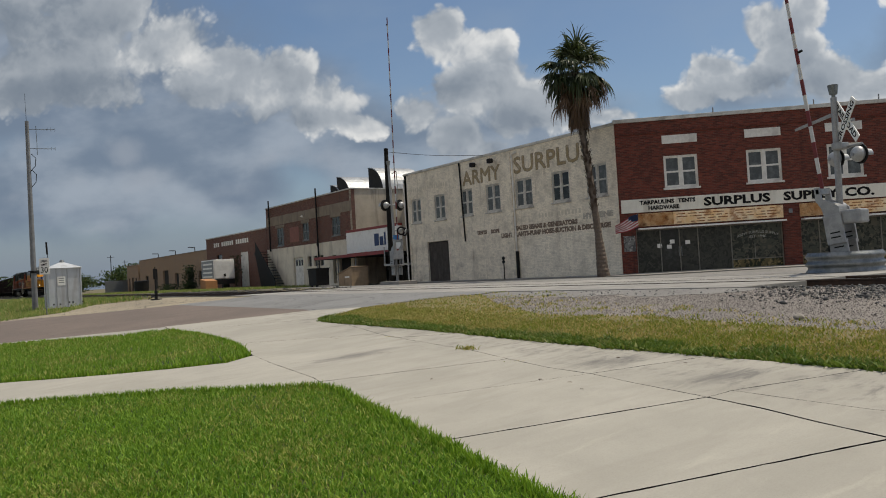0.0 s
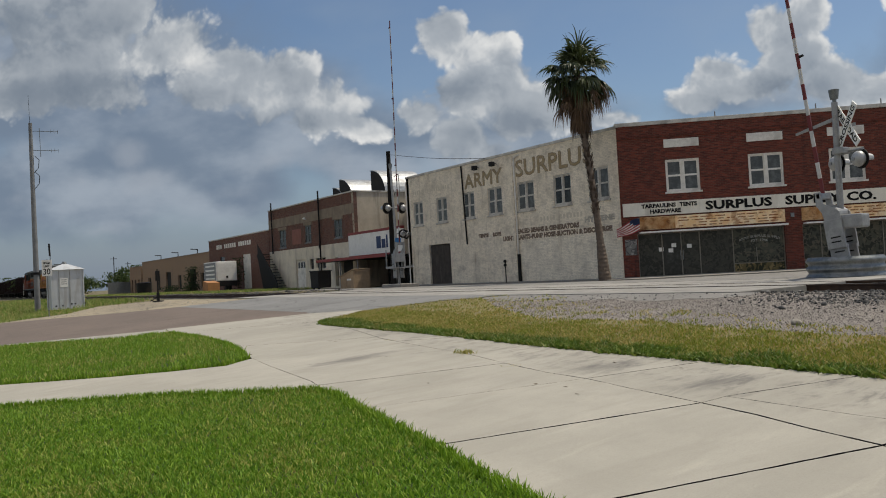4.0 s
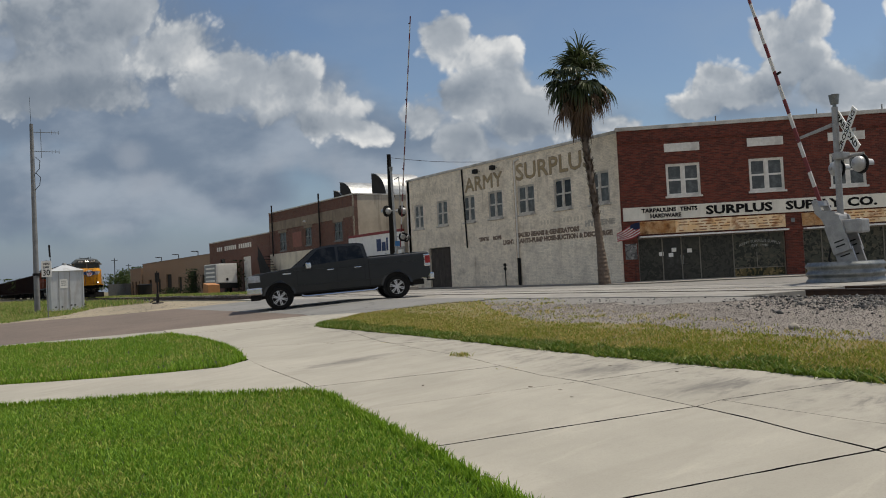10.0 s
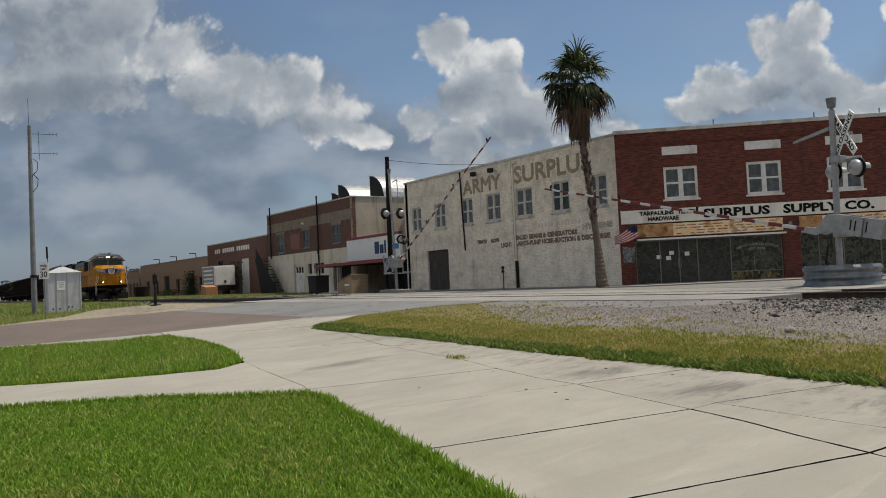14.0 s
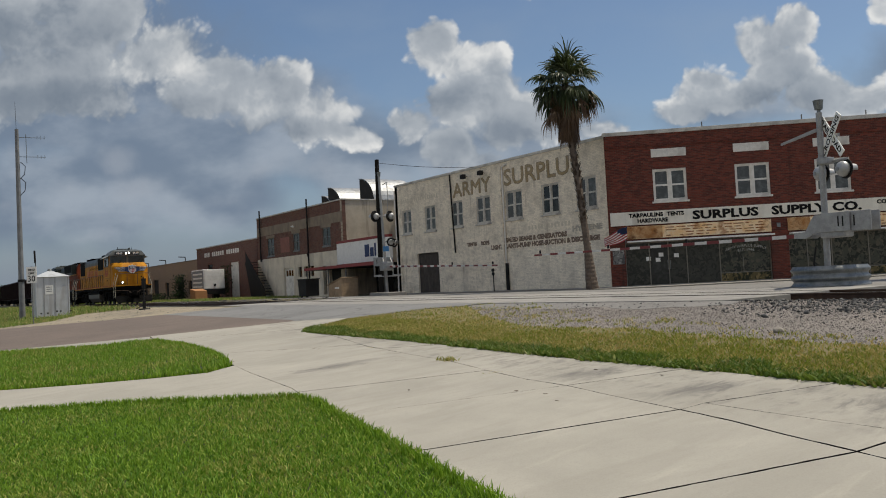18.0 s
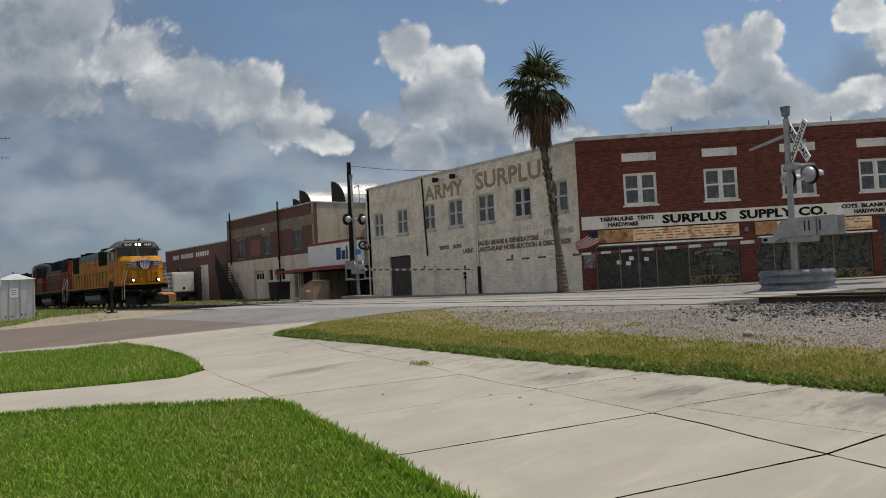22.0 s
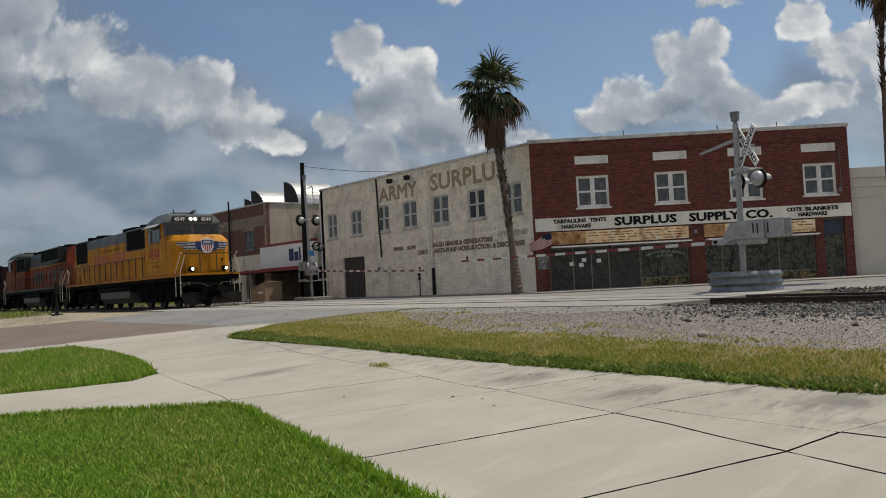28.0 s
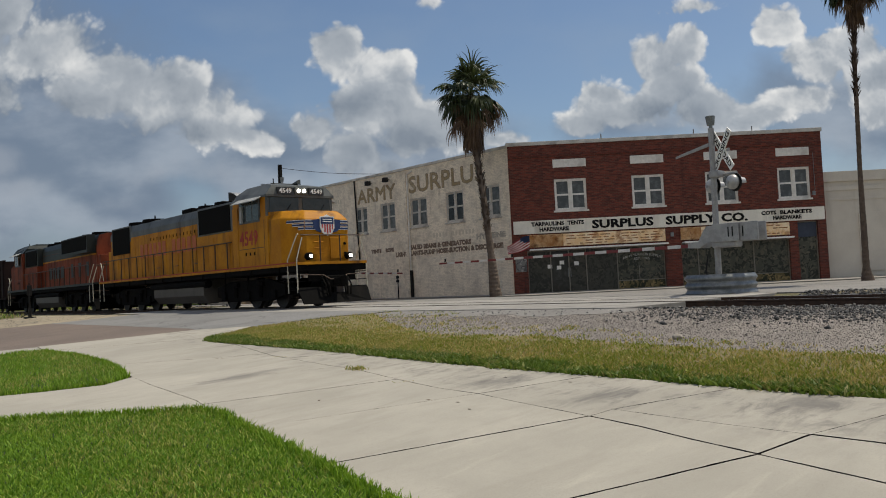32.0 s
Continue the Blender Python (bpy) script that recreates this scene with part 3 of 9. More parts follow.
def add_prism(bm, outline, y0, y1, axis="y", mi=0):
    """Pushes a flat outline along an axis: outline in (x, z) for y, (y, z) for x, (x, y) for z."""
    def at(p, k):
        return {"y": (p[0], k, p[1]), "x": (k, p[0], p[1]), "z": (p[0], p[1], k)}[axis]
    a = [bm.verts.new(at(p, y0)) for p in outline]
    b = [bm.verts.new(at(p, y1)) for p in outline]
    n = len(outline)
    fs = [bm.faces.new(a), bm.faces.new(b[::-1])]
    for i in range(n):
        fs.append(bm.faces.new((a[i], b[i], b[(i + 1) % n], a[(i + 1) % n])))
    for f in fs:
        f.material_index = mi
    return bm


def text_bm(body, size, depth=0.006, width=None, shear=0.0, bold=0.0):
    """Letters as a mesh in local x (right) and z (up), facing -y, from the lower left corner."""
    cu = bpy.data.curves.new("letters", "FONT")
    cu.body, cu.size, cu.extrude, cu.resolution_u, cu.shear, cu.offset = body, size, depth, 2, shear, bold
    ob = bpy.data.objects.new("letters", cu)
    scene.collection.objects.link(ob)
    me = bpy.data.meshes.new_from_object(ob.evaluated_get(bpy.context.evaluated_depsgraph_get()))
    bpy.data.objects.remove(ob)
    bpy.data.curves.remove(cu)
    bm = bm_new()
    bm.from_mesh(me)
    bpy.data.meshes.remove(me)
    xs = [v.co.x for v in bm.verts]
    ys = [v.co.y for v in bm.verts]
    k = width / (max(xs) - min(xs)) if width else 1.0
    for v in bm.verts:
        v.co = ((v.co.x - min(xs)) * k, -v.co.z, v.co.y)
    return bm


def broad_text(body, size, width, e):
    """Brush-painted letters, each stroke widened by e all round in overlapping passes of paint."""
    bm = text_bm(body, size, 0.0003, width)
    one = bmesh.ops.duplicate(bm, geom=bm.verts[:] + bm.edges[:] + bm.faces[:])
    src = one["geom"]
    for k in range(8):
        a = k * math.pi / 4
        got = bmesh.ops.duplicate(bm, geom=src)
        vs = [v for v in got["geom"] if isinstance(v, bmesh.types.BMVert)]
        bmesh.ops.translate(bm, vec=(e * math.cos(a), 0.0008 * (k + 1), e * math.sin(a)), verts=vs)
    bmesh.ops.delete(bm, geom=[v for v in src if isinstance(v, bmesh.types.BMVert)], context="VERTS")
    return bm


def shift(bm, x=0.0, y=0.0, z=0.0):
    bmesh.ops.translate(bm, vec=(x, y, z), verts=bm.verts[:])
    return bm


def wall_with_holes(w, h, t, holes):
    """A wall in local x (0..w) and z (0..h), thickness t behind the face y = 0, with rectangular holes (x0, z0, x1, z1)."""
    bm = bm_new()
    xs = sorted({0.0, w, *[v for q in holes for v in (q[0], q[2])]})
    zs = sorted({0.0, h, *[v for q in holes for v in (q[1], q[3])]})

    def solid(i, j):
        if not (0 <= i < len(xs) - 1 and 0 <= j < len(zs) - 1):
            return False
        cx, cz = (xs[i] + xs[i + 1]) / 2, (zs[j] + zs[j + 1]) / 2
        return not any(a < cx < c and b < cz < d for a, b, c, d in holes)
    vs = {}

    def vert(i, j, k):
        if (i, j, k) not in vs:
            vs[i, j, k] = bm.verts.new((xs[i], k * t, zs[j]))
        return vs[i, j, k]
    for i in range(len(xs) - 1):
        for j in range(len(zs) - 1):
            if not solid(i, j):
                continue
            bm.faces.new([vert(i, j, 0), vert(i + 1, j, 0), vert(i + 1, j + 1, 0), vert(i, j + 1, 0)])
            bm.faces.new([vert(i, j, 1), vert(i, j + 1, 1), vert(i + 1, j + 1, 1), vert(i + 1, j, 1)])
            for di, dj, q in ((-1, 0, ((i, j), (i, j + 1))), (1, 0, ((i + 1, j), (i + 1, j + 1))), (0, -1, ((i, j), (i + 1, j))), (0, 1, ((i, j + 1), (i + 1, j + 1)))):
                if not solid(i + di, j + dj):
                    (a, b), (c, d) = q
                    bm.faces.new([vert(a, b, 0), vert(c, d, 0), vert(c, d, 1), vert(a, b, 1)])
    return bm


def heap(name, verts, faces, material_, smooth=False):
    me = bpy.data.meshes.new(name)
    verts, faces = np.asarray(verts, np.float32), np.asarray(faces, np.int32)
    k = faces.shape[1]
    me.vertices.add(len(verts))
    me.vertices.foreach_set("co", verts.ravel())
    me.loops.add(faces.size)
    me.loops.foreach_set("vertex_index", faces.ravel())
    me.polygons.add(len(faces))
    me.polygons.foreach_set("loop_start", np.arange(0, faces.size, k, dtype=np.int32))
    me.polygons.foreach_set("loop_total", np.full(len(faces), k, np.int32))
    me.update(calc_edges=True)
    me.validate()
    me.materials.append(material_)
    return new(name, me)


# ---------------------------------------------------------------- ground
def zg(x):
    """Height of the land across the railway: it climbs to the crossing and falls a little behind it."""
    if x <= 0:
        return 0.0
    if x < 13.5:
        return 0.80 * x / 13.5
    if x < 21.5:
        return 0.80
    if x < 27.0:
        return 0.80 - 0.13 * (x - 21.5) / 5.5
    return 0.67


def zga(x):
    return np.interp(x, [0.0, 13.5, 21.5, 27.0], [0.0, 0.80, 0.80, 0.67])


def inside(px, py, poly):
    c = np.zeros(len(px), bool)
    n = len(poly)
    for i in range(n):
        (x1, y1), (x2, y2) = poly[i], poly[i - 1]
        hit = ((y1 > py) != (y2 > py)) & (px < (x2 - x1) * (py - y1) / (y2 - y1 + 1e-12) + x1)
        c ^= hit
    return c


def sheet(name, outline, lift, thick, material_, parent=None, step=1.0, drop_edge=True):
    """A flat piece that follows the lie of the land, lift above it, with an edge thick downwards."""
    bm = bm_new()
    f = bm.faces.new([bm.verts.new((x, y, 0)) for x, y in outline])
    xs = [p[0] for p in outline]
    for k in (0.0, 13.5, 21.5, 27.0):
        if min(xs) < k < max(xs):
            bmesh.ops.bisect_plane(bm, geom=bm.verts[:] + bm.edges[:] + bm.faces[:], plane_co=(k, 0, 0), plane_no=(1, 0, 0))
    for v in bm.verts:
        v.co.z = zg(v.co.x) + lift
    if thick:
        r = bmesh.ops.extrude_face_region(bm, geom=bm.faces[:])
        bmesh.ops.translate(bm, vec=(0, 0, -thick), verts=[v for v in r["geom"] if isinstance(v, bmesh.types.BMVert)])
    bmesh.ops.triangulate(bm, faces=[q for q in bm.faces if len(q.verts) > 4])
    return put_mesh(name, bm, material_, parent)


def build_ground():
    bm = bm_new()
    xs = [-2500, -600, -120, -40, 0.0, 13.2, 14.2, 19.2, 20.2, 21.5, 27.0, 60, 150, 600, 2500]
    ys = [-2500, -600, -100, -20, 60, 200, 600, 2500]
    vs = [[bm.verts.new((x, y, 0.60 if x in (14.2, 19.2) else zg(x))) for y in ys] for x in xs]
    for i in range(len(xs) - 1):
        for j in range(len(ys) - 1):
            bm.faces.new((vs[i][j], vs[i + 1][j], vs[i + 1][j + 1], vs[i][j + 1]))
    tagged(put_mesh("ground", bm, SOIL), "dry grassy earth sloping up to the railway", "ground", kind="structure")


build_ground()
LAWN_NEAR = [(-6.0, 18.6), (0.97, 11.84), (2.09, 10.70), (2.61, 10.09), (3.03, 9.45), (3.48, 8.85), (3.74, 8.45), (3.78, 7.91), (3.54, 6.95), (3.36, 6.03), (3.16, 5.04), (2.98, 4.32), (2.86, 3.68), (2.5, 1.5), (2.2, -6.0), (-8.0, -6.0)]
LAWN_MID = [(-6.0, 35.2), (2.19, 24.30), (3.34, 22.90), (4.34, 21.10), (5.20, 20.95), (5.50, 20.40), (5.44, 18.08), (5.16, 15.41), (4.78, 13.48), (4.48, 12.50), (4.02, 12.20), (3.31, 12.65), (2.63, 13.25), (1.95, 13.95), (1.25, 14.75), (-6.0, 22.6)]
VERGE_EDGE = [(7.70, 16.6), (7.52, 14.29), (7.40, 11.9), (7.12, 9.38), (6.90, 7.23), (6.84, 5.96), (6.77, 4.83), (6.71, 3.89), (6.67, 3.0), (6.62, -6.0)]
BAND = [(8.05, 17.4)] + VERGE_EDGE + [(8.9, -6.0), (8.80, 4.72), (9.08, 6.84), (9.55, 8.71), (9.41, 11.07), (10.83, 14.18), (12.76, 17.39), (12.20, 18.33), (10.92, 18.70), (9.83, 18.56), (8.70, 17.9)]
DRIVE = [(2.2, -6.0), (2.5, 1.5), (2.86, 3.68), (3.16, 5.04), (3.54, 6.95), (3.78, 7.91), (3.88, 8.4), (4.06, 9.1), (4.36, 11.2), (4.62, 12.5), (4.83, 13.48), (5.2, 15.41), (5.47, 18.08), (5.58, 20.5), (5.89, 22.3), (9.2, 20.2), (9.7, 18.9), (8.05, 17.4)] + VERGE_EDGE


def road_xy(n, m):
    """From metres across the road (n) and along it (m) to the plan."""
    return 0.663 * n + 0.749 * m, 0.749 * n - 0.663 * m


def build_ground_cover():
    base = sheet("driveway", DRIVE, 0.022, 0.0, DARK_JOINT)
    tagged(base, "pale concrete driveway of cast slabs with dark joints", "driveway", kind="structure")
    left = [(5.55, 20.5), (5.44, 18.08), (5.16, 15.41), (4.78, 13.48), (4.58, 12.5), (4.35, 11.2), (4.05, 9.1), (3.90, 8.5), (3.78, 7.91), (3.54, 6.95), (3.36, 6.03), (3.16, 5.04), (2.98, 4.32), (2.86, 3.68), (2.5, 1.5), (2.35, -1.5), (2.2, -6.0)]
    mid = [(8.03, 17.35), (7.4, 14.5), (6.71, 12.0), (6.36, 9.95), (6.22, 8.95), (5.90, 7.68), (5.68, 6.68), (5.61, 6.0), (5.43, 5.22), (5.25, 4.31), (5.12, 3.72), (4.96, 3.2), (4.82, 2.64), (4.62, 1.87), (4.36, 0.9), (4.0, -1.0), (3.4, -6.0)]
    third = [(5.54, 4.29), (5.48, 3.71), (5.44, 3.21), (5.41, 2.57), (5.39, 2.16), (5.33, 0.75)]
    right = [(8.04, 17.34)] + VERGE_EDGE

    def along(line, y):
        for (x1, y1), (x2, y2) in zip(line[:-1], line[1:]):
            if (y1 - y) * (y2 - y) <= 0 and y1 != y2:
                return x1 + (x2 - x1) * (y - y1) / (y2 - y1)
        return line[-1][0]

    def worn(poly):
        """The outline with its edges broken up a little."""
        out = []
        for p, q in zip(poly, poly[1:] + poly[:1]):
            p, q = Vector(p), Vector(q)
            n = max(1, min(40, int((q - p).length / 0.11)))
            side = Vector((-(q - p).y, (q - p).x)).normalized()
            for i in range(n):
                out.append(tuple(p.lerp(q, i / n) + (side * random.gauss(0, 0.0022) if i else Vector((0, 0)))))
        return out

    def slab(poly, gap=0.0075):
        """One slab, drawn in from its neighbours by a joint's half width."""
        out = []
        n = len(poly)
        area = sum(poly[i - 1][0] * poly[i][1] - poly[i][0] * poly[i - 1][1] for i in range(n))
        sgn = 1 if area > 0 else -1
        for i in range(n):
            p0, p1, p2 = Vector(poly[i - 1]), Vector(poly[i]), Vector(poly[(i + 1) % n])
            n1 = Vector((-(p1 - p0).y, (p1 - p0).x)).normalized() * sgn
            n2 = Vector((-(p2 - p1).y, (p2 - p1).x)).normalized() * sgn
            k = (n1 + n2) / max(0.4, 1 + n1.dot(n2))
            out.append(tuple(p1 + k * gap))
        ob = sheet("slab", worn(out), 0.045 + random.uniform(-0.0015, 0.0015), 0.05, CONCRETE, base)
        ob.data.materials.append(DARK_JOINT)
        for f in ob.data.polygons:
            if abs(f.normal.z) < 0.5:
                f.material_index = 1

    def strip(a_line, b_line, cuts_a, cuts_b, gaps):
        for a0, a1, b0, b1, gap in zip(cuts_a[:-1], cuts_a[1:], cuts_b[:-1], cuts_b[1:], gaps):
            pa = [(along(a_line, a0), a0)] + [p for p in a_line if a1 + 0.02 < p[1] < a0 - 0.02] + [(along(a_line, a1), a1)]
            pb = [(along(b_line, b0), b0)] + [p for p in b_line if b1 + 0.02 < p[1] < b0 - 0.02] + [(along(b_line, b1), b1)]
            slab(pa + pb[::-1], gap)
    slab([(5.55, 20.5), (5.89, 22.35), (9.22, 20.3), (10.0, 18.75), (8.85, 17.80), (8.03, 17.35)], 0.004)
    strip(left, mid, [20.5, 14.8, 10.85, 8.75, 6.95, 5.12, 3.35, 1.55, -1.2, -5.9], [17.35, 12.4, 9.5, 7.66, 6.0, 4.31, 2.64, 0.9, -1.6, -5.9], [0.003, 0.003, 0.005, 0.006, 0.0075, 0.009, 0.011, 0.011, 0.01])
    strip(mid, right, [17.3, 11.4, 6.0], [17.3, 10.6, 5.5], [0.003, 0.004])
    slab([(5.61, 6.0), (5.43, 5.22), (5.25, 4.31), (5.54, 4.29), (along(right, 3.8), 3.8), (along(right, 4.83), 4.83), (along(right, 5.5), 5.5)], 0.0065)
    strip(mid, third, [4.31, 2.64, 0.9], [4.29, 2.57, 0.75], [0.009, 0.011])
    strip(third, right, [4.29, 2.57, 0.75], [3.8, 2.2, 0.45], [0.006, 0.008])
    slab([(4.36, 0.9), (5.33, 0.75), (6.65, 0.45), (6.63, -5.9), (3.41, -5.9), (4.0, -1.0)])

    kerb = [(-0.7, 28.1), (2.19, 24.3), (3.34, 22.9), (4.34, 21.1), (5.2, 20.95), (5.5, 20.4), (5.58, 20.5), (5.89, 22.35), (2.29, 25.5)]
    tagged(sheet("kerb_apron", kerb, 0.033, 0.03, CONCRETE), "pale concrete apron between lawn and road", "kerb", kind="structure")
    walkway = [(-6.0, 22.4), (1.25, 14.65), (1.95, 13.85), (2.63, 13.15), (3.31, 12.55), (4.02, 12.08), (4.572, 12.45), (4.345, 11.2), (4.045, 9.1), (3.895, 8.5), (3.48, 8.95), (3.03, 9.55), (2.61, 10.19), (2.09, 10.80), (0.97, 11.94), (-6.0, 18.8)]
    w = sheet("pavement", walkway, 0.0445, 0.04, CONCRETE)
    tagged(w, "narrow pale concrete footpath between two lawns", "footpath", kind="structure")

    def strip_poly(n0, n1, m0, m1):
        return [road_xy(n0, m0), road_xy(n1, m0), road_xy(n1, m1), road_xy(n0, m1)]
    b0, b1 = road_xy(20.7, -120), road_xy(33.8, -120)
    tagged(sheet("road", [b0, (2.29, 25.5), (5.89, 22.35), (9.2, 20.3), (9.45, 21.2), (9.75, 28.7), (9.95, 35.7), (7.75, 37.3), (6.0, 40.0), (4.0, 42.4), b1], 0.03, 0.2, BROWN_ROAD), "brown worn chip-seal road surface", "road", kind="structure")
    tagged(sheet("road_grey", [(9.2, 20.3), (9.75, 18.80), (9.95, 18.45), (10.92, 18.55), (12.10, 18.20), (12.65, 17.35), (13.2, 17.2), (13.3, 9.2), (13.3, 34.0), (9.95, 35.7), (9.75, 28.7), (9.45, 21.2)], 0.032, 0.2, GREY_ROAD), "cracked grey asphalt road climbing to the crossing", "road", kind="structure")
    tagged(sheet("road_far", [(20.1, 8.6), (*road_xy(20.0, 22.0),), (*road_xy(20.0, 90.0),), (*road_xy(36.2, 90.0),), (*road_xy(36.2, 2.2),), (27.4, 27.0), (27.4, 60.0), (24.0, 60.0), (20.1, 40.0)], 0.012, 0.3, GREY_FAR), "pale worn asphalt street in front of the shops", "road", kind="structure")
    tagged(sheet("pavement_shop", [(*road_xy(36.3, 2.3),), (*road_xy(36.3, 90.0),), (*road_xy(40.2, 90.0),), (29.2, 27.9), (29.2, 48.0), (27.5, 48.0), (27.5, 27.0)], 0.06, 0.2, CONCRETE_OLD), "old concrete pavement along the shop fronts", "pavement", kind="structure")


DARK_JOINT = mat("joint dirt", (0.020, 0.017, 0.014), (0.012, 0.010, 0.009), 8, 0.95, **{"Specular IOR Level": 0.1})
GREY_FAR = asphalt_mat("pale worn asphalt", (0.235, 0.223, 0.208), (0.18, 0.171, 0.16), (0.17, 0.165, 0.155))
build_ground_cover()

# ---------------------------------------------------------------- railway
TRACK_X, RAIL_Z = 16.7, 0.82


def rail_outline():
    return [(-0.07, 0.0), (0.07, 0.0), (0.07, 0.018), (0.012, 0.035), (0.012, 0.125), (0.037, 0.137), (0.037, 0.17), (-0.037, 0.17), (-0.037, 0.137), (-0.012, 0.125), (-0.012, 0.035), (-0.07, 0.018)]


def line_x(y):
    """The line runs straight over the crossing and bears away a little beyond it."""
    return TRACK_X + 0.0343 * ((y - 37.0) + math.sqrt((y - 37.0) ** 2 + 60.0)) / 2.0


def bend_prism(bm, outline, ys):
    rings = [[bm.verts.new((x + line_x(y) - TRACK_X, y, z)) for x, z in outline] for y in ys]
    n = len(outline)
    for a, b in zip(rings[:-1], rings[1:]):
        for i in range(n):
            bm.faces.new((a[i], b[i], b[(i + 1) % n], a[(i + 1) % n]))
    bm.faces.new(rings[0])
    bm.faces.new(rings[-1][::-1])
    return bm


def build_track():
    for sx in (-0.755, 0.755):
        bm = bm_new()
        bend_prism(bm, [(TRACK_X + sx + x, RAIL_Z - 0.17 + z) for x, z in rail_outline()], (-160, 20, 28, 33, 37, 41, 46, 54, 70, 100, 150, 420))
        for f in bm.faces:
            if f.calc_center_median().z > RAIL_Z - 0.004:
                f.material_index = 1
        tagged(put_mesh("rail", bm, [RUST_RAIL, RAIL_TOP]), "rusty steel rail with a worn bright head", "rail", "rails of the line", "structure")
    # crossing panels between and beside the rails
    for x0, x1 in ((TRACK_X - 3.35, TRACK_X - 0.84), (TRACK_X - 0.66, TRACK_X + 0.66), (TRACK_X + 0.84, TRACK_X + 3.4)):
        crossing = None
        for k in range(12):
            y0 = 10.0 + k * 2.35
            bm = box(x0, y0, 0.5, x1, y0 + 2.335, RAIL_Z - 0.004 - (0.0 if abs((x0 + x1) / 2 - TRACK_X) < 1 else 0.008), 0.012)
            if crossing is None:
                crossing = tagged(put_mesh("level_crossing", bm, PANEL), "pale concrete level crossing laid by the rails", "level crossing", kind="structure")
            else:
                put_mesh("panel", bm, PANEL, crossing)
    tie = box(-1.3, -0.115, -0.17, 1.3, 0.115, 0.0, 0.015)
    first = put_mesh("sleeper", tie, TIE)
    first.matrix_world = pose(TRACK_X, 8.9, RAIL_Z - 0.175)
    tagged(first, "dark creosoted timber sleeper bedded in ballast", "sleeper", "sleepers of the line")
    ys = [8.9 - 0.55 * k for k in range(1, 30)] + [38.9 + 0.55 * k for k in range(110)]
    for y in ys:
        copy_thing(first, pose(line_x(y) + random.uniform(-0.03, 0.03), y, RAIL_Z - 0.175, 0, 0, random.uniform(-1.5, 1.5)))


PANEL = mat("crossing concrete", (0.35, 0.333, 0.303), (0.26, 0.248, 0.227), 1.5, 0.88, stain=(0.14, 0.13, 0.12), samount=0.55, sscale=2.0, random_tint=0.15)
build_track()

# ---------------------------------------------------------------- buildings
def set_at(ob, m):
    ob.matrix_basis = m
    return ob


def sash_window(parent, m, w, h, frame_m, glass_m, bars=True, dark_one=False, sill=True):
    """A pair of double-hung sashes set into its hole: m is the wall's frame at the hole's lower left corner."""
    f = 0.075
    bm = bm_new()
    for a in ((0, 0, f, h), (w - f, 0, w, h), (f, 0, w - f, f), (f, h - f, w - f, h), (w / 2 - 0.065, f, w / 2 + 0.065, h - f)):
        add_box(bm, a[0], 0.03, a[1], a[2], 0.15, a[3], 0.008)
    win = set_at(part("window", bm, frame_m, parent), m)
    for x0, x1 in ((f, w / 2 - 0.065), (w / 2 + 0.065, w - f)):
        for k, (z0, z1) in enumerate(((f, h / 2), (h / 2, h - f))):
            s, y = 0.045, (0.075 if k else 0.05)
            bm = bm_new()
            for a in ((x0, z0, x0 + s, z1), (x1 - s, z0, x1, z1), (x0 + s, z0, x1 - s, z0 + s), (x0 + s, z1 - s, x1 - s, z1)):
                add_box(bm, a[0], y, a[1], a[2], y + 0.04, a[3])
            part("sash", bm, frame_m, win)
            part("pane", box(x0 + s, y + 0.015, z0 + s, x1 - s, y + 0.023, z1 - s), glass_m if not dark_one else DARK_GLASS, win)
    if sill:
        part("sill", box(-0.08, -0.07, -0.09, w + 0.08, 0.15, -0.002, 0.012), frame_m, win)
    return win


def lettering(parent, m, body, x, z, size, width, material_, name="lettering", depth=0.004, bold=0.0, lift=0.012):
    return set_at(part(name, shift(text_bm(body, size, depth, width, 0.0, bold), x, -lift, z), material_, parent), m)


